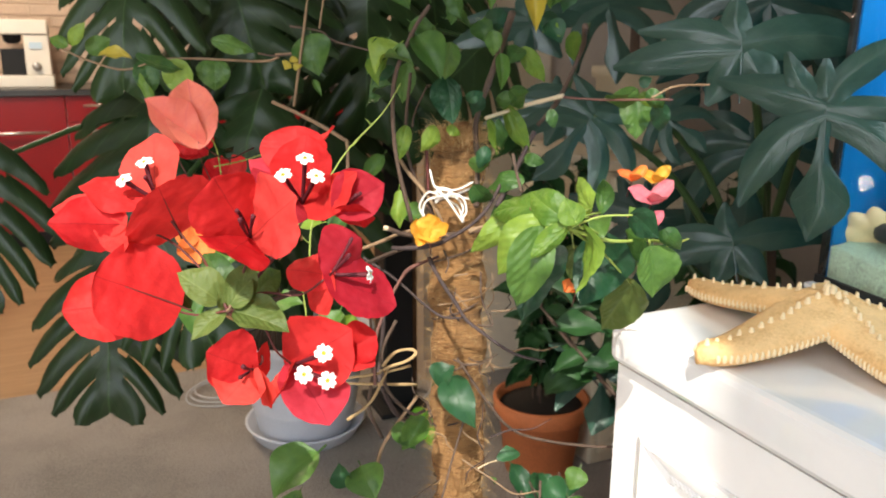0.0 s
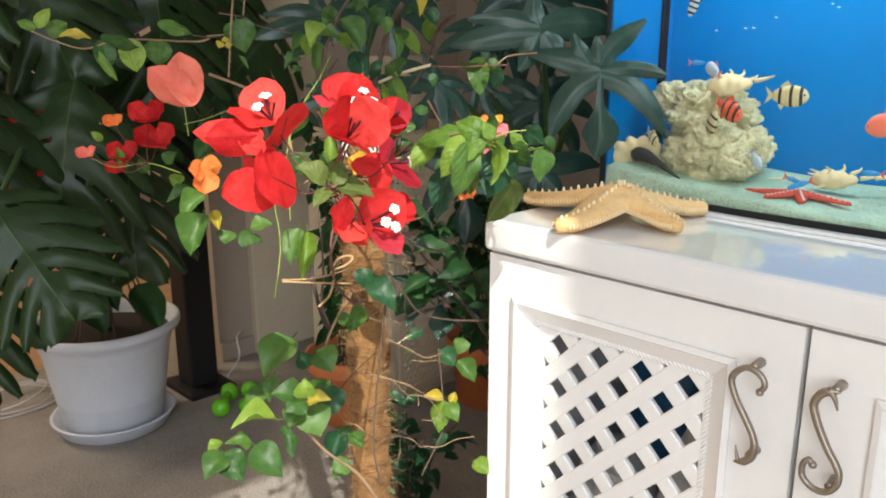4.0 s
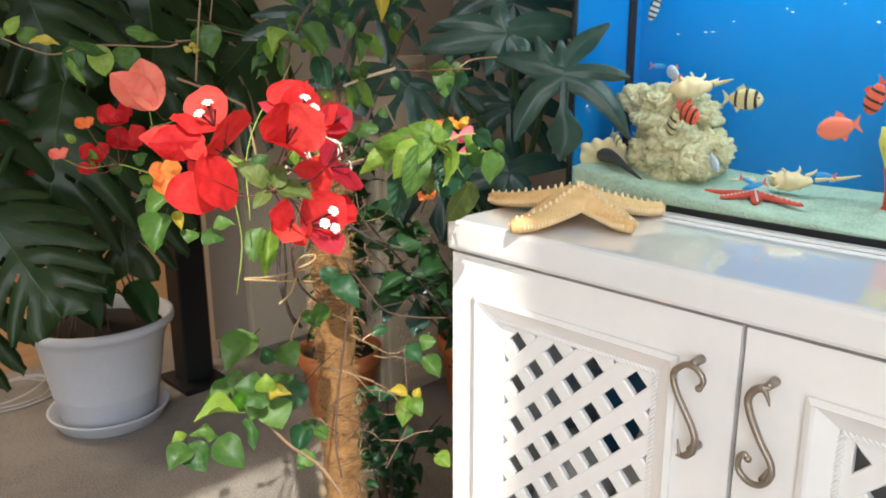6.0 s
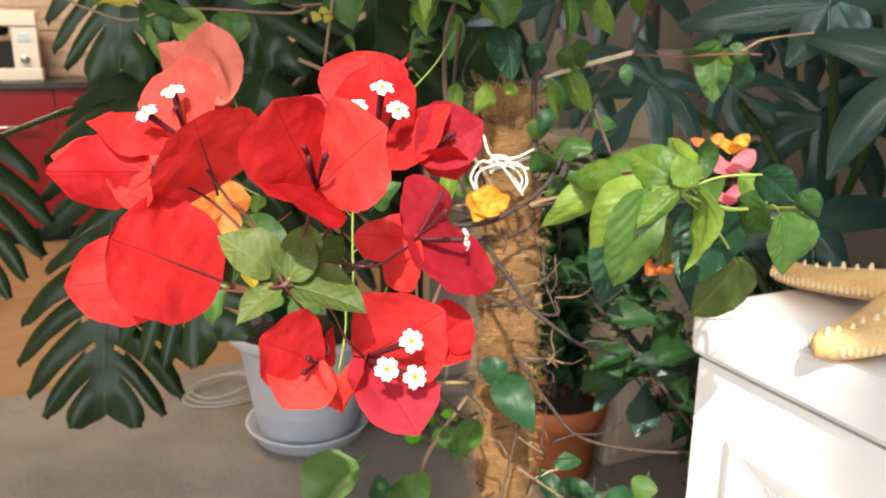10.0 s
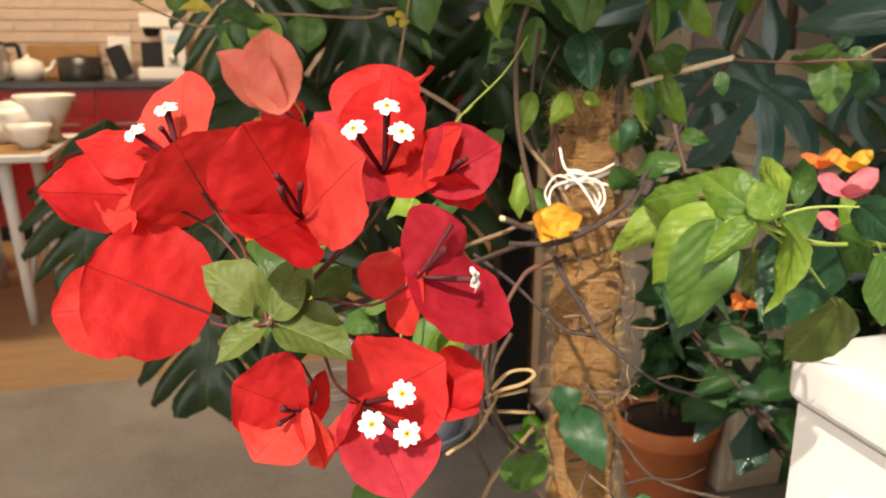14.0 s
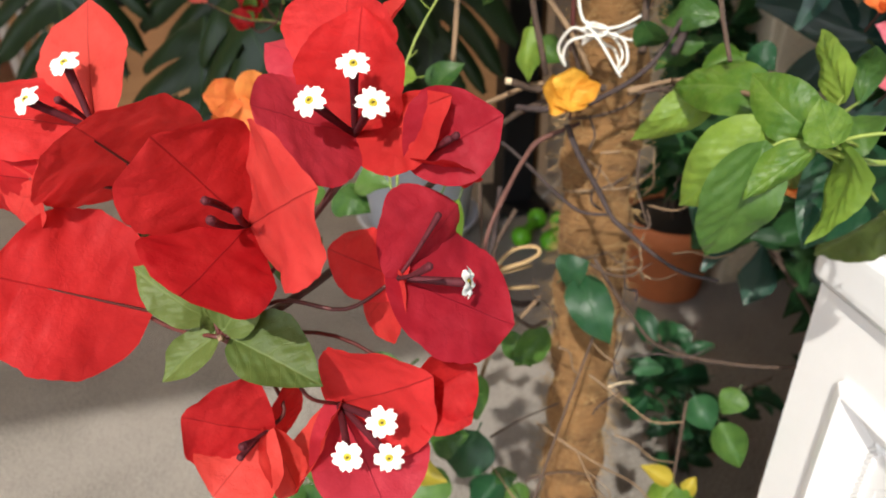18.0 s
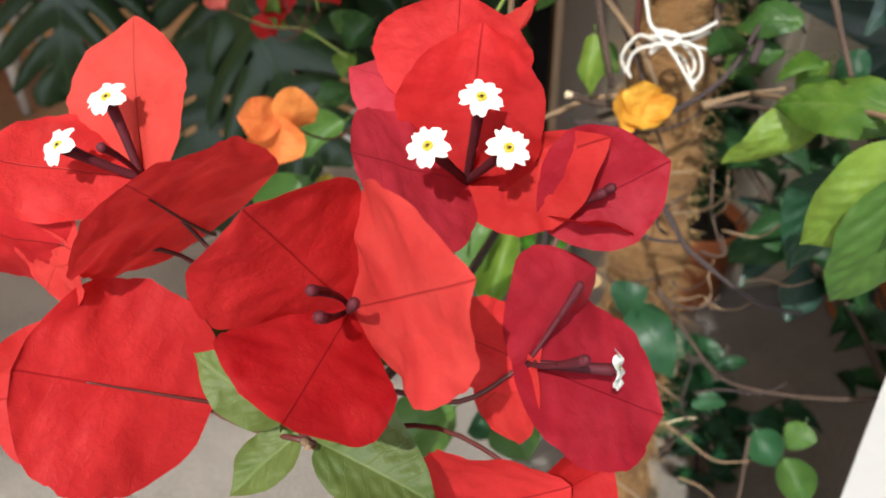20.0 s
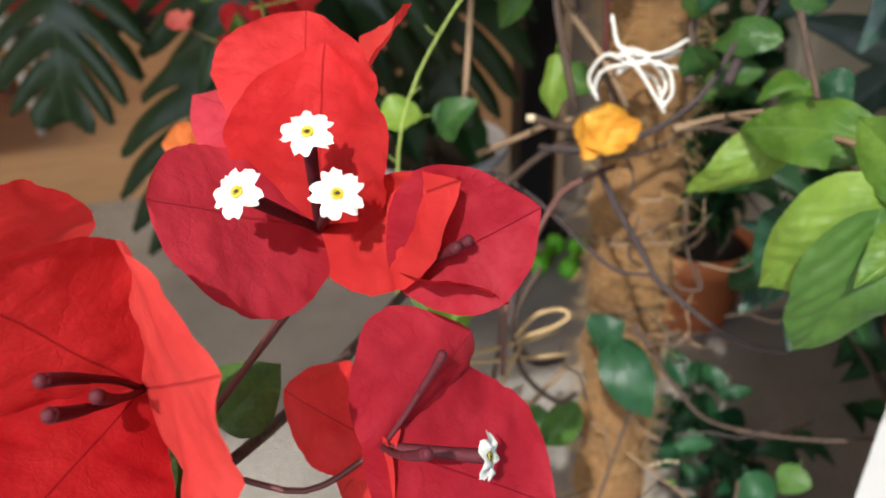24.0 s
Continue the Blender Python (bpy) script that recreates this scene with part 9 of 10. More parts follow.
blade("leaf", bougainvillea, (0.1218, 0.6110, 0.8119), (0.1136, 0.6090, 0.7999), (-0.40, -0.47, 0.78), 0.0264, "leaf_mid", 1)
blade("leaf", bougainvillea, (0.1289, 0.6066, 0.8085), (0.1467, 0.5924, 0.7991), (-0.33, -0.39, 0.86), 0.0288, "leaf_mid", 9)
blade("leaf", bougainvillea, (0.1400, 0.6026, 0.8134), (0.1598, 0.5905, 0.8155), (-0.33, -0.39, 0.86), 0.0240, "leaf_mid", 0)
blade("leaf", bougainvillea, (0.1051, 0.8055, 0.8581), (0.0995, 0.8115, 0.8816), (-0.55, -0.65, 0.52), 0.0144, "leaf_fresh", 7)
blade("leaf", bougainvillea, (0.0858, 0.8172, 0.8890), (0.0755, 0.8220, 0.8995), (-0.55, -0.65, 0.52), 0.0120, "leaf_fresh", 2)
blade("leaf", bougainvillea, (0.1756, 0.5885, 0.8796), (0.1536, 0.5966, 0.8723), (-0.28, -0.33, 0.90), 0.0240, "leaf_fresh", 4)
blade("leaf", bougainvillea, (0.1473, 0.6848, 0.8917), (0.1314, 0.6889, 0.8742), (-0.55, -0.65, 0.52), 0.0240, "leaf_mid", 8)
blade("leaf", bougainvillea, (0.1878, 0.5868, 0.8082), (0.1717, 0.5804, 0.7721), (-0.77, -0.47, 0.42), 0.0312, "leaf_mid", 0)
blade("leaf", bougainvillea, (0.1998, 0.5899, 0.8023), (0.1826, 0.5795, 0.7542), (-0.42, -0.80, 0.43), 0.0264, "leaf_fresh", 3)
blade("leaf", bougainvillea, (0.1843, 0.5929, 0.8690), (0.2017, 0.5863, 0.8859), (-0.55, -0.65, 0.52), 0.0240, "leaf_mid", 4)
blade("leaf", bougainvillea, (0.2830, 0.5913, 0.7324), (0.2953, 0.5584, 0.6966), (-0.48, -0.71, 0.52), 0.0360, "leaf_deep", 2)
blade("leaf", bougainvillea, (0.2753, 0.6001, 0.7248), (0.2921, 0.5945, 0.7401), (-0.59, -0.55, 0.59), 0.0336, "leaf_deep", 4)
blade("leaf", bougainvillea, (0.2537, 0.5701, 0.7105), (0.2318, 0.5676, 0.6849), (-0.42, -0.80, 0.43), 0.0252, "leaf_mid", 6)
blade("leaf", bougainvillea, (0.2306, 0.5819, 0.7026), (0.2417, 0.5618, 0.6867), (-0.52, -0.61, 0.60), 0.0192, "leaf_mid", 4)
blade("leaf", bougainvillea, (0.1619, 0.5707, 0.6976), (0.1236, 0.5680, 0.6659), (-0.74, -0.45, 0.50), 0.0504, "leaf_mid", 1)
blade("leaf", bougainvillea, (0.2008, 0.5844, 0.6690), (0.2068, 0.5639, 0.6470), (-0.32, -0.80, 0.50), 0.0408, "leaf_mid", 5)
blade("leaf", bougainvillea, (0.1586, 0.5531, 0.6362), (0.1294, 0.5662, 0.6473), (-0.48, -0.41, 0.78), 0.0396, "leaf_mid", 4)
blade("leaf", bougainvillea, (0.1566, 0.5437, 0.6405), (0.1583, 0.5469, 0.6615), (-0.47, -0.55, 0.69), 0.0288, "leaf_fresh", 1)
blade("leaf", bougainvillea, (0.1504, 0.5356, 0.6425), (0.1254, 0.5364, 0.6378), (-0.48, -0.41, 0.78), 0.0276, "leaf_mid", 9)
blade("leaf", bougainvillea, (0.1570, 0.5413, 0.6367), (0.1748, 0.5241, 0.6388), (-0.32, -0.54, 0.78), 0.0228, "leaf_yellow", 3)
blade("leaf", bougainvillea, (0.1660, 0.5548, 0.6244), (0.1663, 0.5346, 0.5964), (-0.40, -0.76, 0.51), 0.0480, "leaf_mid", 0)
blade("leaf", bougainvillea, (0.1741, 0.5676, 0.6322), (0.1985, 0.5560, 0.6422), (-0.24, -0.59, 0.77), 0.0336, "leaf_mid", 9)
blade("leaf", bougainvillea, (0.1551, 0.5542, 0.6237), (0.1386, 0.5505, 0.6111), (-0.65, -0.48, 0.59), 0.0312, "leaf_mid", 3)
blade("leaf", bougainvillea, (0.2092, 0.5711, 0.6298), (0.1939, 0.5611, 0.5972), (-0.42, -0.80, 0.43), 0.0432, "leaf_deep", 4)
blade("leaf", bougainvillea, (0.1346, 0.5669, 0.6156), (0.0903, 0.5829, 0.6148), (-0.19, -0.23, 0.95), 0.0240, "leaf_fresh", 6)
blade("leaf", bougainvillea, (0.1147, 0.5856, 0.5881), (0.0889, 0.5963, 0.5944), (-0.28, -0.33, 0.90), 0.0264, "leaf_mid", 7)
blade("leaf", bougainvillea, (0.1126, 0.5761, 0.5916), (0.1243, 0.5446, 0.5626), (-0.48, -0.71, 0.52), 0.0408, "leaf_mid", 4)
blade("leaf", bougainvillea, (0.0887, 0.5949, 0.5837), (0.0613, 0.5895, 0.5669), (-0.59, -0.55, 0.59), 0.0360, "leaf_mid", 1)
blade("leaf", bougainvillea, (0.0891, 0.5956, 0.5852), (0.0935, 0.5716, 0.5589), (-0.40, -0.76, 0.51), 0.0384, "leaf_mid", 7)
blade("leaf", bougainvillea, (0.0841, 0.6005, 0.5896), (0.0798, 0.6061, 0.6002), (-0.55, -0.65, 0.52), 0.0204, "leaf_fresh", 6)
blade("leaf", bougainvillea, (0.1381, 0.5616, 0.6099), (0.1342, 0.5400, 0.5809), (-0.09, -0.91, 0.41), 0.0168, "leaf_mid", 7)
blade("leaf", bougainvillea, (0.1417, 0.6020, 0.6398), (0.1210, 0.5977, 0.6179), (-0.55, -0.65, 0.52), 0.0264, "leaf_mid", 2)
blade("leaf", bougainvillea, (0.1884, 0.5833, 0.6525), (0.1850, 0.5943, 0.6702), (-0.55, -0.65, 0.52), 0.0240, "leaf_deep", 6)
blade("leaf", bougainvillea, (0.1510, 0.5922, 0.6539), (0.1374, 0.5829, 0.6283), (-0.74, -0.45, 0.50), 0.0240, "leaf_mid", 7)
blade("leaf", bougainvillea, (0.2343, 0.5900, 0.5563), (0.2129, 0.5831, 0.5302), (-0.52, -0.61, 0.60), 0.0336, "leaf_deep", 8)
blade("leaf", bougainvillea, (0.2254, 0.5662, 0.5331), (0.2026, 0.5679, 0.5194), (-0.52, -0.61, 0.60), 0.0288, "leaf_mid", 0)
blade("leaf", bougainvillea, (0.2453, 0.5823, 0.5556), (0.2465, 0.5675, 0.5392), (-0.52, -0.61, 0.60), 0.0240, "leaf_mid", 6)
blade("leaf", bougainvillea, (0.2270, 0.5912, 0.5510), (0.2462, 0.5834, 0.5622), (-0.52, -0.61, 0.60), 0.0240, "leaf_mid", 9)
blade("leaf", bougainvillea, (0.3459, 0.5344, 0.5775), (0.3265, 0.5223, 0.5455), (-0.52, -0.61, 0.60), 0.0312, "leaf_fresh", 9)
blade("leaf", bougainvillea, (0.3475, 0.5310, 0.5745), (0.3488, 0.5117, 0.5555), (-0.37, -0.72, 0.58), 0.0264, "leaf_fresh", 0)
blade("leaf", bougainvillea, (0.3459, 0.5344, 0.5775), (0.3280, 0.5504, 0.5833), (-0.40, -0.47, 0.78), 0.0168, "leaf_yellow", 3)
blade("leaf", bougainvillea, (0.3527, 0.5264, 0.5746), (0.3603, 0.5278, 0.5866), (-0.52, -0.61, 0.60), 0.0144, "leaf_yellow", 8)
blade("leaf", bougainvillea, (0.3369, 0.5714, 0.6494), (0.3365, 0.5785, 0.6621), (-0.52, -0.61, 0.60), 0.0264, "leaf_deep", 4)
blade("leaf", bougainvillea, (0.3751, 0.5681, 0.6247), (0.3815, 0.5485, 0.6066), (-0.48, -0.71, 0.52), 0.0312, "leaf_deep", 5)
blade("leaf", bougainvillea, (0.3873, 0.5497, 0.6121), (0.3938, 0.5252, 0.5882), (-0.40, -0.76, 0.51), 0.0312, "leaf_mid", 8)
blade("leaf", bougainvillea, (0.4000, 0.5534, 0.6379), (0.3880, 0.5505, 0.6193), (-0.40, -0.76, 0.51), 0.0264, "leaf_mid", 2)
blade("leaf", bougainvillea, (0.3420, 0.4789, 0.5200), (0.3473, 0.4602, 0.5080), (-0.37, -0.72, 0.58), 0.0264, "leaf_fresh", 5)
blade("leaf", bougainvillea, (0.3131, 0.5584, 0.6420), (0.3155, 0.5559, 0.6458), (-0.52, -0.61, 0.60), 0.0096, "leaf_mid", 6)
blade("leaf", bougainvillea, (0.3586, 0.5488, 0.5287), (0.3465, 0.5457, 0.5109), (-0.52, -0.61, 0.60), 0.0240, "leaf_deep", 9)
part("twig", tube([(0.1566, 0.5470, 0.6027), (0.1788, 0.5394, 0.5706), (0.2069, 0.5276, 0.5405), (0.2210, 0.5055, 0.5063)], 0.0017, 0.0020, 7, 5, knots=0.12), "bark_pale", bougainvillea, smooth=True)
part("twig", tube([(0.2879, 0.5690, 0.6636), (0.3083, 0.5523, 0.6490), (0.3241, 0.5401, 0.6377), (0.3437, 0.5319, 0.6399)], 0.0009, 0.0005, 7, 5, knots=0.12), "bark_pale", bougainvillea, smooth=True)
part("twig", tube([(0.2995, 0.5626, 0.6553), (0.3091, 0.5583, 0.6612), (0.3122, 0.5515, 0.6661)], 0.0006, 0.0004, 7, 5, knots=0.12), "cut_wood", bougainvillea, smooth=True)
part("twig", tube([(0.2489, 0.5611, 0.6351), (0.2650, 0.5395, 0.6295), (0.2832, 0.5264, 0.6194), (0.3085, 0.5215, 0.5987), (0.3330, 0.5195, 0.5617)], 0.0010, 0.0005, 7, 5, knots=0.12), "bark_pale", bougainvillea, smooth=True)
part("twig", tube([(0.2675, 0.5376, 0.6294), (0.2709, 0.5212, 0.6183), (0.2735, 0.5073, 0.6110)], 0.0006, 0.0004, 7, 5, knots=0.12), "bark_pale", bougainvillea, smooth=True)
part("twig", tube([(0.2216, 0.5794, 0.6122), (0.2359, 0.5648, 0.6377), (0.2599, 0.5533, 0.6590)], 0.0008, 0.0005, 7, 5, knots=0.12), "bark", bougainvillea, smooth=True)
part("twig", tube([(0.2824, 0.5697, 0.7584), (0.3072, 0.5604, 0.7176), (0.3396, 0.5583, 0.6820), (0.4157, 0.5497, 0.6577), (0.4867, 0.5488, 0.6476)], 0.0012, 0.0014, 7, 5, knots=0.12), "bark", bougainvillea, smooth=True)
part("twig", tube([(0.2944, 0.5765, 0.7022), (0.2701, 0.5561, 0.6656), (0.2472, 0.5397, 0.6154), (0.2258, 0.5206, 0.5680), (0.2173, 0.4996, 0.5321)], 0.0009, 0.0011, 7, 5, knots=0.12), "bark", bougainvillea, smooth=True)
part("twig", tube([(0.2199, 0.5835, 0.6913), (0.2077, 0.5799, 0.7223), (0.2119, 0.5803, 0.7605), (0.2085, 0.5794, 0.8249)], 0.0016, 0.0012, 7, 5, knots=0.12), "bark", bougainvillea, smooth=True)
part("twig", tube([(0.2152, 0.5908, 0.6488), (0.2234, 0.5895, 0.6816), (0.2546, 0.5876, 0.7225)], 0.0017, 0.0015, 7, 5, knots=0.12), "bark_pale", bougainvillea, smooth=True)
part("twig", tube([(0.3605, 0.5565, 0.6327), (0.3479, 0.5367, 0.5835), (0.3471, 0.5357, 0.5384), (0.3084, 0.5329, 0.4928)], 0.0012, 0.0011, 7, 5, knots=0.12), "bark", bougainvillea, smooth=True)
part("twig", tube([(0.2340, 0.6031, 0.8669), (0.2502, 0.6063, 0.8598), (0.2767, 0.6104, 0.8542), (0.2963, 0.6073, 0.8557)], 0.0019, 0.0023, 7, 5, knots=0.12), "bark", bougainvillea, smooth=True)
part("twig", tube([(0.2309, 0.6034, 0.8677), (0.2340, 0.6031, 0.8669)], 0.0020, 0.0020, 7, 5, knots=0.12), "cut_wood", bougainvillea, smooth=True)
part("twig", tube([(0.2771, 0.6242, 0.9335), (0.2779, 0.6221, 0.8953), (0.2780, 0.6205, 0.8758)], 0.0013, 0.0015, 7, 5, knots=0.12), "red_stem", bougainvillea, smooth=True)
part("twig", tube([(0.2712, 0.6450, 0.9889), (0.2668, 0.6452, 0.9396), (0.2684, 0.6359, 0.9093), (0.2774, 0.6194, 0.8800), (0.2828, 0.6159, 0.8646)], 0.0015, 0.0017, 7, 5, knots=0.12), "bark", bougainvillea, smooth=True)
part("twig", tube([(0.2325, 0.5808, 0.7952), (0.2176, 0.5757, 0.7711), (0.2191, 0.5669, 0.7429), (0.2385, 0.5642, 0.7191), (0.2526, 0.5691, 0.7165)], 0.0015, 0.0014, 7, 5, knots=0.12), "bark", bougainvillea, smooth=True)
part("cord", tube([(0.1787, 0.5451, 0.7341), (0.1997, 0.5541, 0.7400), (0.2151, 0.5669, 0.7514), (0.2247, 0.5782, 0.7571)], 0.0012, 0.0012, 7, 5, knots=0.2), "twine", jute_tie, smooth=True)
part("cord", tube([(0.2164, 0.5714, 0.7612), (0.2297, 0.5764, 0.7694), (0.2437, 0.5769, 0.7697), (0.2467, 0.5741, 0.7665), (0.2391, 0.5746, 0.7611), (0.2249, 0.5733, 0.7593), (0.2142, 0.5705, 0.7578)], 0.0013, 0.0012, 7, 5, knots=0.2), "twine", jute_tie, smooth=True)
part("cord", tube([(0.1569, 0.5758, 0.7602), (0.1856, 0.5704, 0.7571), (0.2169, 0.5748, 0.7543), (0.2450, 0.5812, 0.7533)], 0.0012, 0.0012, 7, 5, knots=0.2), "twine", jute_tie, smooth=True)
part("cord", tube([(0.1567, 0.5755, 0.7591), (0.1923, 0.5702, 0.7512), (0.2513, 0.5823, 0.7349)], 0.0012, 0.0012, 7, 5, knots=0.2), "twine", jute_tie, smooth=True)
part("cord", tube([(0.2759, 0.6022, 0.8851), (0.2819, 0.5984, 0.8912), (0.2898, 0.5937, 0.8924), (0.3036, 0.5932, 0.8968)], 0.0009, 0.0009, 7, 5, knots=0.1), "string", string_tie, smooth=True)
part("cord", tube([(0.2779, 0.6037, 0.8981), (0.2847, 0.5953, 0.8879), (0.2964, 0.6017, 0.8804), (0.2951, 0.5879, 0.8717)], 0.0009, 0.0009, 7, 5, knots=0.1), "string", string_tie, smooth=True)
part("cord", tube([(0.2759, 0.6026, 0.8870), (0.2933, 0.6049, 0.8889), (0.2955, 0.5901, 0.8826), (0.2929, 0.5894, 0.8734)], 0.0009, 0.0009, 7, 5, knots=0.1), "string", string_tie, smooth=True)
part("cord", tube([(0.2693, 0.6123, 0.8719), (0.2672, 0.6152, 0.8813), (0.2730, 0.6105, 0.8926), (0.2790, 0.6009, 0.8917)], 0.0009, 0.0009, 7, 5, knots=0.1), "string", string_tie, smooth=True)
part("cord", tube([(0.2761, 0.6038, 0.8943), (0.2865, 0.5953, 0.8923), (0.3050, 0.5908, 0.8877)], 0.0009, 0.0009, 7, 5, knots=0.1), "string", string_tie, smooth=True)
part("cord", tube([(0.2746, 0.6109, 0.9115), (0.2755, 0.6024, 0.8989), (0.2821, 0.5939, 0.8965), (0.2922, 0.5892, 0.8981), (0.3040, 0.5891, 0.9030)], 0.0009, 0.0008, 7, 5, knots=0.15), "string", string_tie, smooth=True)
part("cord", tube([(0.2768, 0.5987, 0.8963), (0.2823, 0.5899, 0.8882), (0.2903, 0.5788, 0.8721)], 0.0009, 0.0008, 7, 5, knots=0.15), "string", string_tie, smooth=True)
part("cord", tube([(0.2830, 0.5929, 0.8947), (0.2925, 0.5859, 0.8917), (0.2949, 0.5820, 0.8810), (0.2902, 0.5809, 0.8742)], 0.0009, 0.0008, 7, 5, knots=0.15), "string", string_tie, smooth=True)
part("cord", tube([(0.2791, 0.5962, 0.8919), (0.2692, 0.6039, 0.8873), (0.2657, 0.6048, 0.8786), (0.2667, 0.6024, 0.8731)], 0.0009, 0.0008, 7, 5, knots=0.15), "string", string_tie, smooth=True)
part("cord", tube([(0.2753, 0.5979, 0.8917), (0.2834, 0.5910, 0.8931), (0.2848, 0.5915, 0.8970), (0.2784, 0.5985, 0.8983), (0.2754, 0.5988, 0.8946)], 0.0009, 0.0008, 7, 5, knots=0.15), "string", string_tie, smooth=True)

part("cane", tube([(0.2425, 0.6386, 0.7800), (0.2414, 0.6440, 0.7390), (0.2362, 0.6321, 0.7196), (0.2579, 0.6495, 0.6760), (0.2950, 0.6860, 0.6417)], 0.0020, 0.0026, 8, 6, knots=0.15), "bark_dark", bougainvillea, "dark woody cane", smooth=True)

# ---- monstera, philodendron and other plants ----
def monstera_mesh(seed, droop, fingers=6):
    """A unit split leaf: a solid band along the midrib, then fingers that narrow outwards, with holes beside the rib."""
    rnd_ = random.Random(seed)
    bm = bmesh.new()
    uvl = bm.loops.layers.uv.new("blade")
    uvs = {}
    keys = [(-0.20, 0.16), (-0.10, 0.44), (0.05, 0.60), (0.25, 0.62), (0.5, 0.50), (0.72, 0.33), (0.9, 0.16), (1.0, 0.02)]

    def width(s):
        for (a, p), (b, q) in zip(keys, keys[1:]):
            if s <= b:
                return p + (q - p) * (s - a) / (b - a)
        return 0.02

    wave = rnd_.uniform(0, 6)

    def spot(side, s, v, arch=0.0):
        w = width(s)
        s2 = s - 0.10 * w * (1 - s) * v + (0.50 * v + 0.62 * v * v) * w * (0.35 + 0.65 * max(0.0, s + 0.2))
        x = side * v * w
        z = -droop * max(0, s) ** 1.8 - 0.55 * (v * w) ** 1.6 + 0.05 * w * math.sin(5 * s + wave) * v + 0.04 * noise.noise(Vector((s * 6, side * v * 2, wave)))
        vert = bm.verts.new((x, s2, z - arch * min(1.0, 2.5 * v)))
        uvs[vert] = (s, 0.5 + side * v * w)
        return vert

    def patch(side, ss, vv, squeeze, hole=None):
        mid = (ss[0] + ss[-1]) / 2
        grid = []
        for v in vv:
            row = []
            for s in ss:
                k = 1 - squeeze * min(1.0, max(0.0, (v - 0.28) / 0.3)) ** 0.7 - 0.14 * max(0.0, (v - 0.5) / 0.5)
                if v > 0.95:
                    k *= 0.45
                elif v > 0.88:
                    k *= 0.8
                row.append(spot(side, mid + (s - mid) * k, v, 0.035 * (2 * (s - mid) / (ss[-1] - ss[0])) ** 2))
            grid.append(row)
        for i, (a, b) in enumerate(zip(grid, grid[1:])):
            for j in range(len(ss) - 1):
                if hole and i in hole[0] and j in hole[1]:
                    continue
                f = bm.faces.new((a[j], a[j + 1], b[j + 1], b[j]) if side > 0 else (a[j + 1], a[j], b[j], b[j + 1]))
                f.smooth = True
                for lp in f.loops:
                    lp[uvl].uv = uvs[lp.vert]

    for side in (1, -1):
        cuts = [-0.20 + 1.10 * (k / fingers) ** 0.95 for k in range(fingers)] + [1.0]
        cuts = [cuts[0]] + [c + rnd_.uniform(-0.015, 0.015) for c in cuts[1:-1]] + [1.0]
        for k, (a, b) in enumerate(zip(cuts, cuts[1:])):
            n = 5
            ss = [a + (b - a) * i / n for i in range(n + 1)]
            hole = ((1,), (0,)) if 0 < k < fingers - 1 and rnd_.random() < 0.5 else None
            patch(side, ss, [0, 0.14, 0.28, 0.36, 0.48, 0.64, 0.80, 0.90, 0.96, 1.0], rnd_.uniform(0.10, 0.20) if k < fingers - 1 else 0.03, hole)
    bmesh.ops.remove_doubles(bm, verts=bm.verts, dist=1e-5)
    me = bpy.data.meshes.new("leaf")
    bm.to_mesh(me)
    bm.free()
    me.materials.append(M["monstera"])
    return me


MONSTERA = [monstera_mesh(k, d) for k, d in enumerate((0.18, 0.30, 0.42, 0.24, 0.5))]
MP = Vector((0.478, 1.935, 0.262))
monstera = thing("monstera", "large monstera with split dark glossy leaves growing in the white pot", "plant", MP)


def split_leaf(parent, base, tip, face, variant, root, wide=1.0):
    long = (Vector(tip) - Vector(base)).length
    lf = part("leaf", MONSTERA[variant % 5], None, parent, at=frame_pose(base, tip, face, long, long * wide))
    b, r = Vector(base), Vector(root)
    mid = r.lerp(b, 0.55) + Vector((0, 0, 0.16 * (b - r).length))
    part("petiole", tube([r, mid, b], 0.0085, 0.0045, 8, 6), "green_stem_dark", lf, smooth=True)


M["green_stem_dark"] = surface("dark_green_stem", (0.035, 0.075, 0.02), 0.4, 0, 40.0, 300.0, 0.3, 0.3, 0.0008)
part("stem", tube([MP, MP + Vector((-0.02, -0.02, 0.3)), MP + Vector((-0.05, -0.05, 0.62))], 0.021, 0.015, 10, 8, knots=0.15), "bark", monstera, "brown woody stem with aerial roots", smooth=True)
rnd = random.Random(2)
for i in range(16):
    a = rnd.uniform(0, 6.28)
    p = MP + Vector((0.02 * math.cos(a), 0.02 * math.sin(a), rnd.uniform(0.08, 0.4)))
    q = MP + Vector((0.12 * math.cos(a), 0.12 * math.sin(a), 0.002))
    part("aerial_root", tube([p, p.lerp(q, 0.5) + Vector((0, 0, 0.03)), q], 0.003, 0.002, 6, 5, knots=0.2), "bark", monstera, smooth=True)
HUB = MP + Vector((-0.03, -0.04, 0.42))
CROWN = MP + Vector((-0.05, -0.05, 0.62))
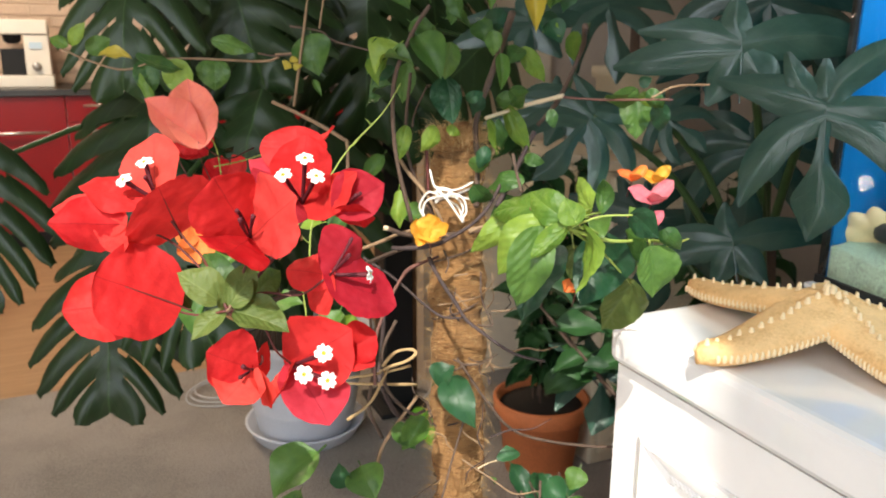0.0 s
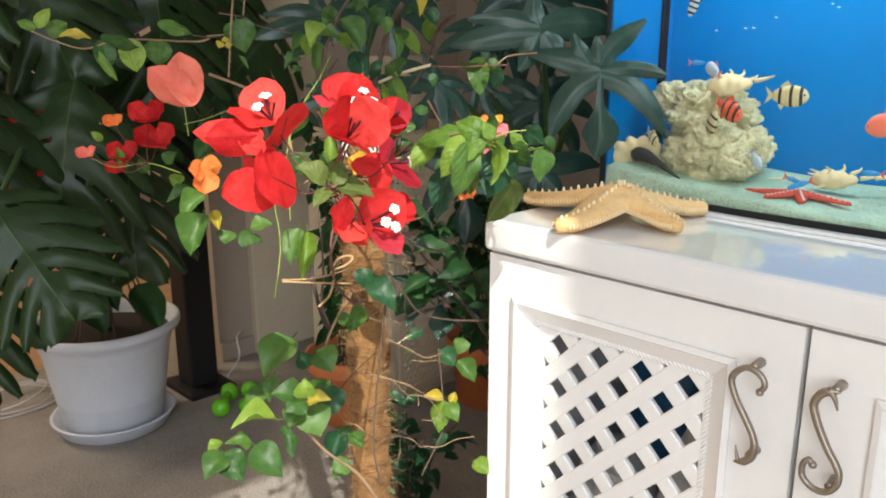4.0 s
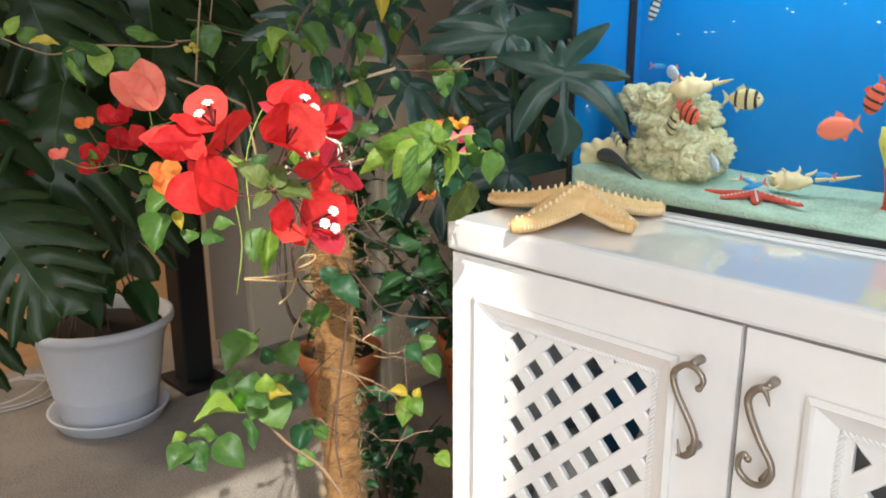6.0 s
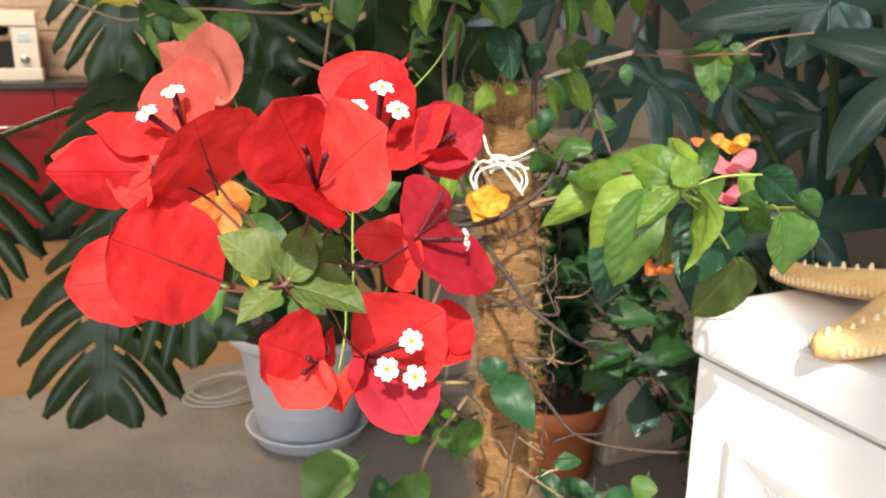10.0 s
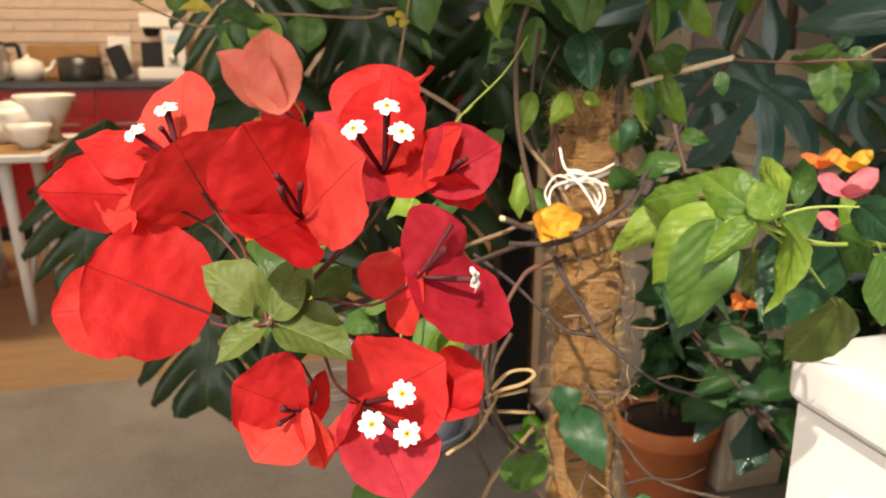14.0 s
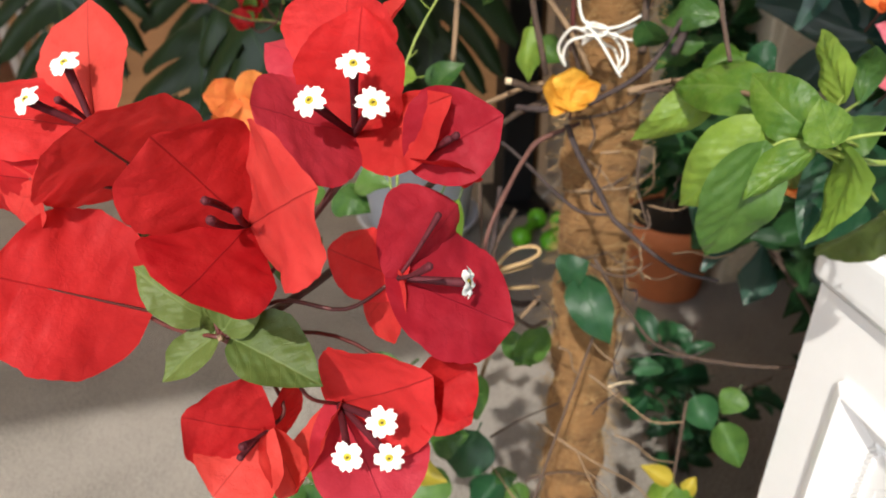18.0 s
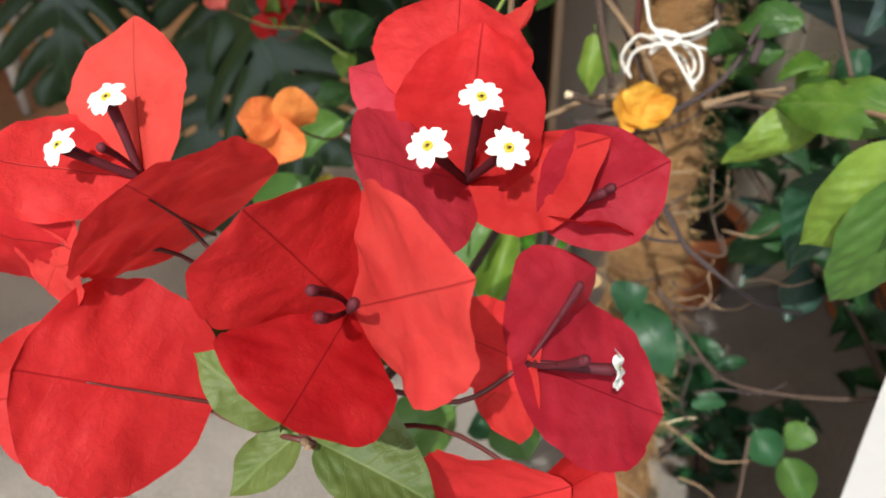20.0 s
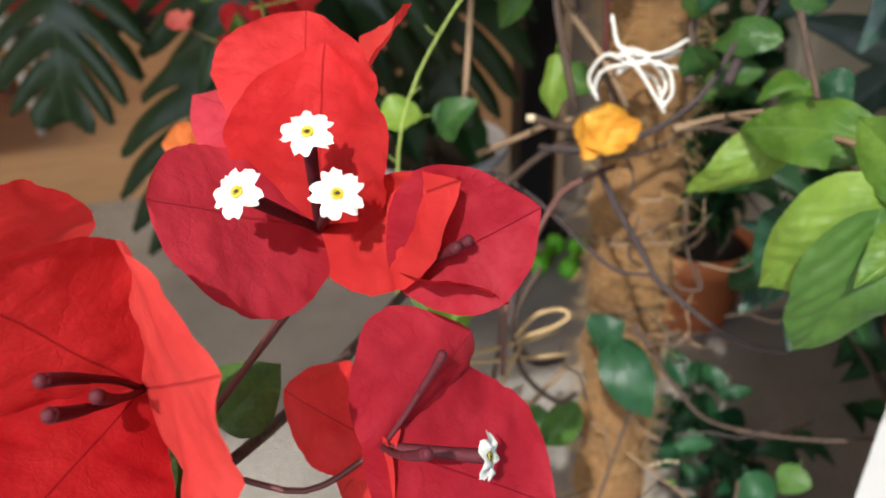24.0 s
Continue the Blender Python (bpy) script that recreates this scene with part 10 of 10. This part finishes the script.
FRONT_LEAVES = (
    ((0.126, 1.532, 0.897), (0.055, 1.44, 0.63), (-0.30, -0.85, 0.40), 0, HUB, 1.05),
    ((0.035, 1.369, 0.672), (-0.012, 1.250, 0.465), (-0.25, -0.85, 0.5), 1, HUB, 0.9),
    ((0.60, 1.72, 1.16), (0.57, 1.62, 0.86), (-0.2, -0.9, 0.4), 2, CROWN, 0.95),
    ((0.93, 1.78, 1.02), (0.66, 1.66, 0.86), (-0.1, -0.8, 0.6), 3, CROWN, 1.0),
    ((0.30, 1.50, 0.88), (0.20, 1.42, 0.62), (-0.3, -0.8, 0.5), 4, HUB, 0.95),
    ((0.28, 1.66, 1.22), (0.32, 1.52, 0.95), (-0.3, -0.85, 0.4), 0, CROWN, 1.0),
    ((-0.15, 1.58, 0.81), (-0.21, 1.47, 0.62), (-0.2, -0.80, 0.55), 2, HUB, 0.9),
    ((0.12, 1.56, 1.20), (0.06, 1.43, 0.97), (-0.3, -0.8, 0.5), 3, CROWN, 0.8),
)
BACK_LEAVES = (
    ((0.100, 1.330, 0.735), (0.142, 1.176, 0.588), (-0.35, -0.80, 0.45), 3, HUB, 1.0),
    ((0.45, 1.62, 0.80), (0.40, 1.50, 0.54), (-0.3, -0.85, 0.45), 1, HUB, 0.9),
    ((0.50, 1.80, 1.40), (0.42, 1.66, 1.12), (-0.2, -0.85, 0.45), 4, CROWN, 1.0),
    ((0.78, 1.85, 1.34), (0.80, 1.74, 1.06), (-0.1, -0.85, 0.45), 1, CROWN, 1.0),
    ((0.14, 1.80, 1.42), (0.10, 1.66, 1.14), (-0.2, -0.85, 0.45), 2, CROWN, 1.0),
    ((0.62, 1.95, 0.98), (0.62, 1.86, 0.70), (-0.2, -0.9, 0.3), 3, HUB, 0.95),
    ((0.14, 1.88, 0.92), (0.07, 1.80, 0.66), (-0.3, -0.85, 0.4), 0, HUB, 0.95),
    ((0.36, 1.98, 1.18), (0.34, 1.90, 0.90), (-0.2, -0.9, 0.3), 2, CROWN, 1.0),
    ((0.90, 1.98, 1.28), (0.86, 1.92, 1.02), (-0.2, -0.9, 0.3), 0, CROWN, 0.9),
)
for base, tip, face, v, root, wide in FRONT_LEAVES + BACK_LEAVES:
    split_leaf(monstera, base, tip, face, v, root, wide)
for x, y, z in ((0.40, 1.86, 0.42), (0.53, 1.84, 0.40), (0.45, 1.90, 0.46)):
    b = Vector((x, y, z))
    blade("leaf", monstera, b, b + Vector((0.03, -0.06, -0.12)), (-0.2, -0.9, 0.3), 0.10, "shrub", int(x * 100))


def lobed_mesh(lobes):
    """A unit leaf, y from its hub to its tip: lobes that leave the midrib in curves, each with its own rib and width along it."""
    bm = bmesh.new()
    uvl = bm.loops.layers.uv.new("blade")
    tube([(0, -0.12, 0.0), (0, 0.1, 0.012), (0.0, 0.45, 0.0)], 0.014, 0.006, 5, 4, bm)
    for k, (line, widths) in enumerate(lobes):
        path = spline([(-x, y, -0.16 * (x * x + y * y) + 0.02) for x, y in line], 5)
        n, m_ = len(path) - 1, 5
        wide = spline([(w, 0, 0) for w in widths], 5)
        rows, uvs = [], {}
        for i, c in enumerate(path):
            u = i / n
            way = (path[min(i + 1, n)] - path[max(i - 1, 0)]).normalized()
            side = Vector((way.y, -way.x, 0)).normalized()
            w = max(0.004, wide[i].x) / 2
            row = []
            for j in range(-m_, m_ + 1):
                v = j / m_
                p = c + side * (w * v) + Vector((0, 0, -0.34 * abs(v) ** 1.7 * w + 0.028 * w * math.cos(7 * v) + 0.014 * math.sin(7 * u + k * 2) * v))
                vert = bm.verts.new(p)
                uvs[vert] = (u, 0.5 + v * 0.32)
                row.append(vert)
            rows.append(row)
        for a_, b_ in zip(rows, rows[1:]):
            for q in range(2 * m_):
                f = bm.faces.new((a_[q], b_[q], b_[q + 1], a_[q + 1]))
                f.smooth = True
                for lp in f.loops:
                    lp[uvl].uv = uvs[lp.vert]
    me = bpy.data.meshes.new("leaf")
    bm.to_mesh(me)
    bm.free()
    me.materials.append(M["philo"])
    return me


BROAD_LEAF = lobed_mesh([
        ([(0, 0.1), (-0.01, 0.4), (0.0, 0.7), (-0.07, 1.0)], [0.08, 0.12, 0.42, 0.02]),
        ([(0, 0.06), (-0.28, 0.20), (-0.46, 0.45), (-0.58, 0.75)], [0.22, 0.28, 0.26, 0.03]),
        ([(0, 0.06), (0.30, 0.18), (0.55, 0.42), (0.75, 0.78)], [0.22, 0.28, 0.24, 0.03]),
        ([(0, 0.0), (0.30, -0.01), (0.55, 0.03), (0.76, 0.08)], [0.18, 0.18, 0.17, 0.04]),
        ([(0, -0.05), (0.10, -0.20), (0.30, -0.38), (0.54, -0.56)], [0.22, 0.22, 0.24, 0.05]),
        ([(0, -0.08), (-0.02, -0.20), (-0.02, -0.38)], [0.24, 0.18, 0.05]),
        ([(0, -0.02), (-0.25, -0.10), (-0.50, -0.18), (-0.80, -0.25)], [0.20, 0.32, 0.23, 0.06]),
        ([(-0.12, -0.08), (-0.22, -0.25), (-0.30, -0.44)], [0.24, 0.18, 0.05])])
LEVEL_LEAF = lobed_mesh([
        ([(0, 0.05), (-0.40, 0.05), (-0.75, 0.08), (-1.0, 0.12)], [0.20, 0.30, 0.24, 0.04]),
        ([(0, -0.03), (-0.35, -0.14), (-0.80, -0.16)], [0.18, 0.22, 0.04]),
        ([(0, 0.0), (0.35, -0.06), (0.70, -0.05), (0.95, 0.06)], [0.20, 0.36, 0.30, 0.05]),
        ([(0, 0.05), (-0.10, 0.24), (-0.25, 0.46)], [0.24, 0.30, 0.05]),
        ([(0.04, 0.05), (0.15, 0.24), (0.30, 0.48)], [0.24, 0.32, 0.05]),
        ([(0, -0.05), (-0.05, -0.22), (-0.02, -0.44)], [0.22, 0.22, 0.05])])
FINGERED_LEAF = lobed_mesh([
        ([(0, 0.1), (0.01, 0.45), (0.02, 0.75), (-0.05, 1.05)], [0.12, 0.16, 0.34, 0.03]),
        ([(0, 0.10), (-0.30, 0.25), (-0.48, 0.55), (-0.52, 0.85)], [0.20, 0.28, 0.24, 0.03]),
        ([(0, 0.10), (0.30, 0.25), (0.50, 0.50), (0.58, 0.82)], [0.20, 0.28, 0.24, 0.03]),
        ([(0, 0.0), (-0.35, 0.0), (-0.65, 0.12), (-0.82, 0.32)], [0.20, 0.26, 0.22, 0.03]),
        ([(0, 0.0), (0.35, -0.02), (0.68, 0.10), (0.85, 0.28)], [0.20, 0.26, 0.22, 0.03]),
        ([(0, -0.06), (-0.22, -0.20), (-0.52, -0.30)], [0.22, 0.24, 0.04]),
        ([(0, -0.06), (0.20, -0.22), (0.48, -0.34)], [0.22, 0.24, 0.04])])
LOBED = [BROAD_LEAF, LEVEL_LEAF, FINGERED_LEAF]


def lobed_leaf(parent, hub, tip, face, variant, root):
    long = (Vector(tip) - Vector(hub)).length
    lf = part("leaf", LOBED[variant % 3], None, parent, at=frame_pose(hub, tip, face, long, long))
    h, r = Vector(hub), Vector(root)
    mid = r.lerp(h, 0.55) + Vector((0, 0, 0.12 * (h - r).length))
    part("petiole", tube([r, mid, h], 0.0055, 0.0032, 7, 6), "green_stem_dark", lf, smooth=True)


round_pot("black_flowerpot", "black plastic nursery pot behind the cabinet", "flowerpot", (0.77, 0.645, 0.0), [(r * 0.9, z * 1.3) for r, z in clay], "black_plastic", 0.090, 0.222)
PR = Vector((0.77, 0.645, 0.225))
philodendron = thing("philodendron", "philodendron with dark blue-green lobed leaves beside the aquarium", "plant", PR)
part("stem", tube([PR, PR + Vector((0.0, 0.03, 0.3)), PR + Vector((-0.02, 0.05, 0.55))], 0.016, 0.012, 9, 8, knots=0.2), "bark", philodendron, smooth=True)
TOPP = PR + Vector((-0.02, 0.05, 0.55))
LOWP = PR + Vector((0.0, 0.03, 0.3))
for hub, tip, face, v, root in (
        ((0.590, 0.497, 0.962), (0.573, 0.475, 0.853), (-0.72, -0.62, 0.32), 0, TOPP),
        ((0.570, 0.580, 1.013), (0.560, 0.560, 0.900), (-0.62, -0.74, 0.26), 1, TOPP),
        ((0.682, 0.668, 0.909), (0.672, 0.655, 0.800), (-0.6, -0.75, 0.3), 2, LOWP),
        ((0.603, 0.600, 0.821), (0.590, 0.560, 0.735), (-0.5, -0.5, 0.7), 1, LOWP),
        ((0.72, 0.70, 1.07), (0.70, 0.66, 0.95), (-0.6, -0.7, 0.4), 2, TOPP),
        ((0.66, 0.80, 0.80), (0.64, 0.76, 0.68), (-0.5, -0.7, 0.5), 0, LOWP),
        ((0.62, 0.82, 0.60), (0.57, 0.76, 0.54), (-0.5, -0.7, 0.5), 0, LOWP)):
    lobed_leaf(philodendron, hub, tip, face, v, root)

# leaves that hang in the shade behind the bougainvillea
for hub, tip, face, v in (
        ((0.4777, 0.6755, 0.9442), (0.4158, 0.6656, 0.8894), (-0.50, -0.85, 0.15), 2),
        ((0.5705, 0.6803, 0.9402), (0.6018, 0.6461, 0.9116), (-0.45, -0.85, 0.30), 2),
        ((0.6631, 0.7202, 0.9906), (0.6156, 0.7060, 0.9438), (-0.45, -0.85, 0.30), 0)):
    lobed_leaf(philodendron, hub, tip, face, v, LOWP + Vector((-0.01, 0.01, 0.12)))

# the plant in the cream pot: dark fingered leaves over the chest
CP = Vector((1.23, 1.60, 0.955))
aralia = thing("aralia", "dark-leaved aralia with deeply fingered leaves in the cream pot", "plant", CP)
part("stem", tube([CP, CP + Vector((-0.02, -0.02, 0.25)), CP + Vector((-0.03, -0.05, 0.5))], 0.012, 0.008, 8, 8, knots=0.1), "bark", aralia, smooth=True)
for i, (dx, dy, dz, s) in enumerate(((-0.44, -0.26, 0.10, 0.17), (0.16, -0.36, 0.14, 0.15), (-0.44, -0.18, 0.32, 0.18), (-0.12, -0.30, 0.34, 0.2), (0.20, -0.32, 0.36, 0.2), (-0.02, -0.2, 0.56, 0.2), (-0.34, -0.1, 0.54, 0.2), (0.26, -0.28, 0.06, 0.18), (-0.447, -0.392, -0.05, 0.15), (-0.30, -0.30, 0.14, 0.16), (-0.10, -0.44, 0.08, 0.16))):
    h = CP + Vector((dx, dy, dz))
    lobed_leaf(aralia, h, h + Vector((0.02 * math.sin(i * 2.1), -0.06, -s * 0.85)), (-0.35, -0.8, 0.45), 2 if i % 2 else 1, CP + Vector((-0.02, -0.03, 0.3)))


def shrub(name, label, at, high, spread, count, seed, leaf_long, material="shrub", lean=(0, 0)):
    """A leafy pot plant: a few stems with many single leaves along them."""
    rnd_ = random.Random(seed)
    at = Vector(at)
    sh = thing(name, label, "plant", at)
    stems = []
    for k in range(7):
        a = rnd_.uniform(0, 6.28)
        top = at + Vector((spread * math.cos(a) * rnd_.uniform(0.3, 1) + lean[0], spread * math.sin(a) * rnd_.uniform(0.3, 1) + lean[1], high * rnd_.uniform(0.6, 1)))
        pts = [at + Vector((0.02 * math.cos(a), 0.02 * math.sin(a), 0)), at.lerp(top, 0.5) + Vector((0, 0, 0.04)), top]
        part("stem", tube(pts, 0.003, 0.0014, 6, 6, knots=0.1), "bark", sh, smooth=True)
        stems.append(spline(pts, 8))
    for i in range(count):
        st = rnd_.choice(stems)
        p = st[rnd_.randrange(2, len(st))] + Vector((rnd_.gauss(0, 0.012), rnd_.gauss(0, 0.012), rnd_.gauss(0, 0.012)))
        a = rnd_.uniform(0, 6.28)
        d = Vector((math.cos(a), math.sin(a) - 0.5, rnd_.uniform(-0.9, 0.3))).normalized()
        long = leaf_long * rnd_.uniform(0.6, 1.2)
        blade("leaf", sh, p, p + d * long, (rnd_.uniform(-0.5, 0.2), -0.6, 0.8), long * rnd_.uniform(0.5, 0.7), material, rnd_.randrange(6))
    return sh


shrub("potted_shrub", "dense dark green leafy plant in the terracotta pot", (0.955, 1.515, 0.172), 0.62, 0.19, 230, 8, 0.075)
shrub("potted_shrub", "dark green leafy plant in the second terracotta pot", (1.30, 1.320, 0.172), 0.60, 0.18, 120, 9, 0.075)
shrub("trailing_ivy", "trailing ivy-like plant with small dark leaves beside the pole", (1.30, 1.320, 0.175), 0.40, 0.25, 60, 12, 0.055, "shrub", (-0.20, -0.35))
shrub("trailing_plant", "dark green trailing plant beside the cabinet", (0.77, 0.645, 0.24), 0.52, 0.16, 70, 31, 0.055, "shrub", (-0.24, 0.10))
shrub("trailing_plant", "low dark green trailing plant on the carpet", (0.72, 1.02, 0.0), 0.42, 0.16, 60, 33, 0.055, "leaf_deep", (-0.06, -0.06))

# ---- pale brick cladding of the kitchen wall ----
kitchen_wall = bpy.data.objects["wall_kitchen"]
BRICK = bpy.data.meshes.new("brick")
bm = box(-0.116, 0.116, -0.012, 0.012, -0.0315, 0.0315, 0.004, 1)
bm.to_mesh(BRICK)
bm.free()
BRICK.materials.append(M["brick"])
rnd = random.Random(6)
for row in range(10):
    for col in range(13):
        x = -2.1 + 0.244 * col + (0.122 if row % 2 else 0.0)
        p = Matrix.Translation((x, 6.0600 + rnd.uniform(-0.002, 0.002), WT + 0.04 + 0.073 * row)) @ Matrix.Rotation(rnd.uniform(-0.01, 0.01), 4, "Y")
        part("brick", BRICK, None, kitchen_wall, at=p)
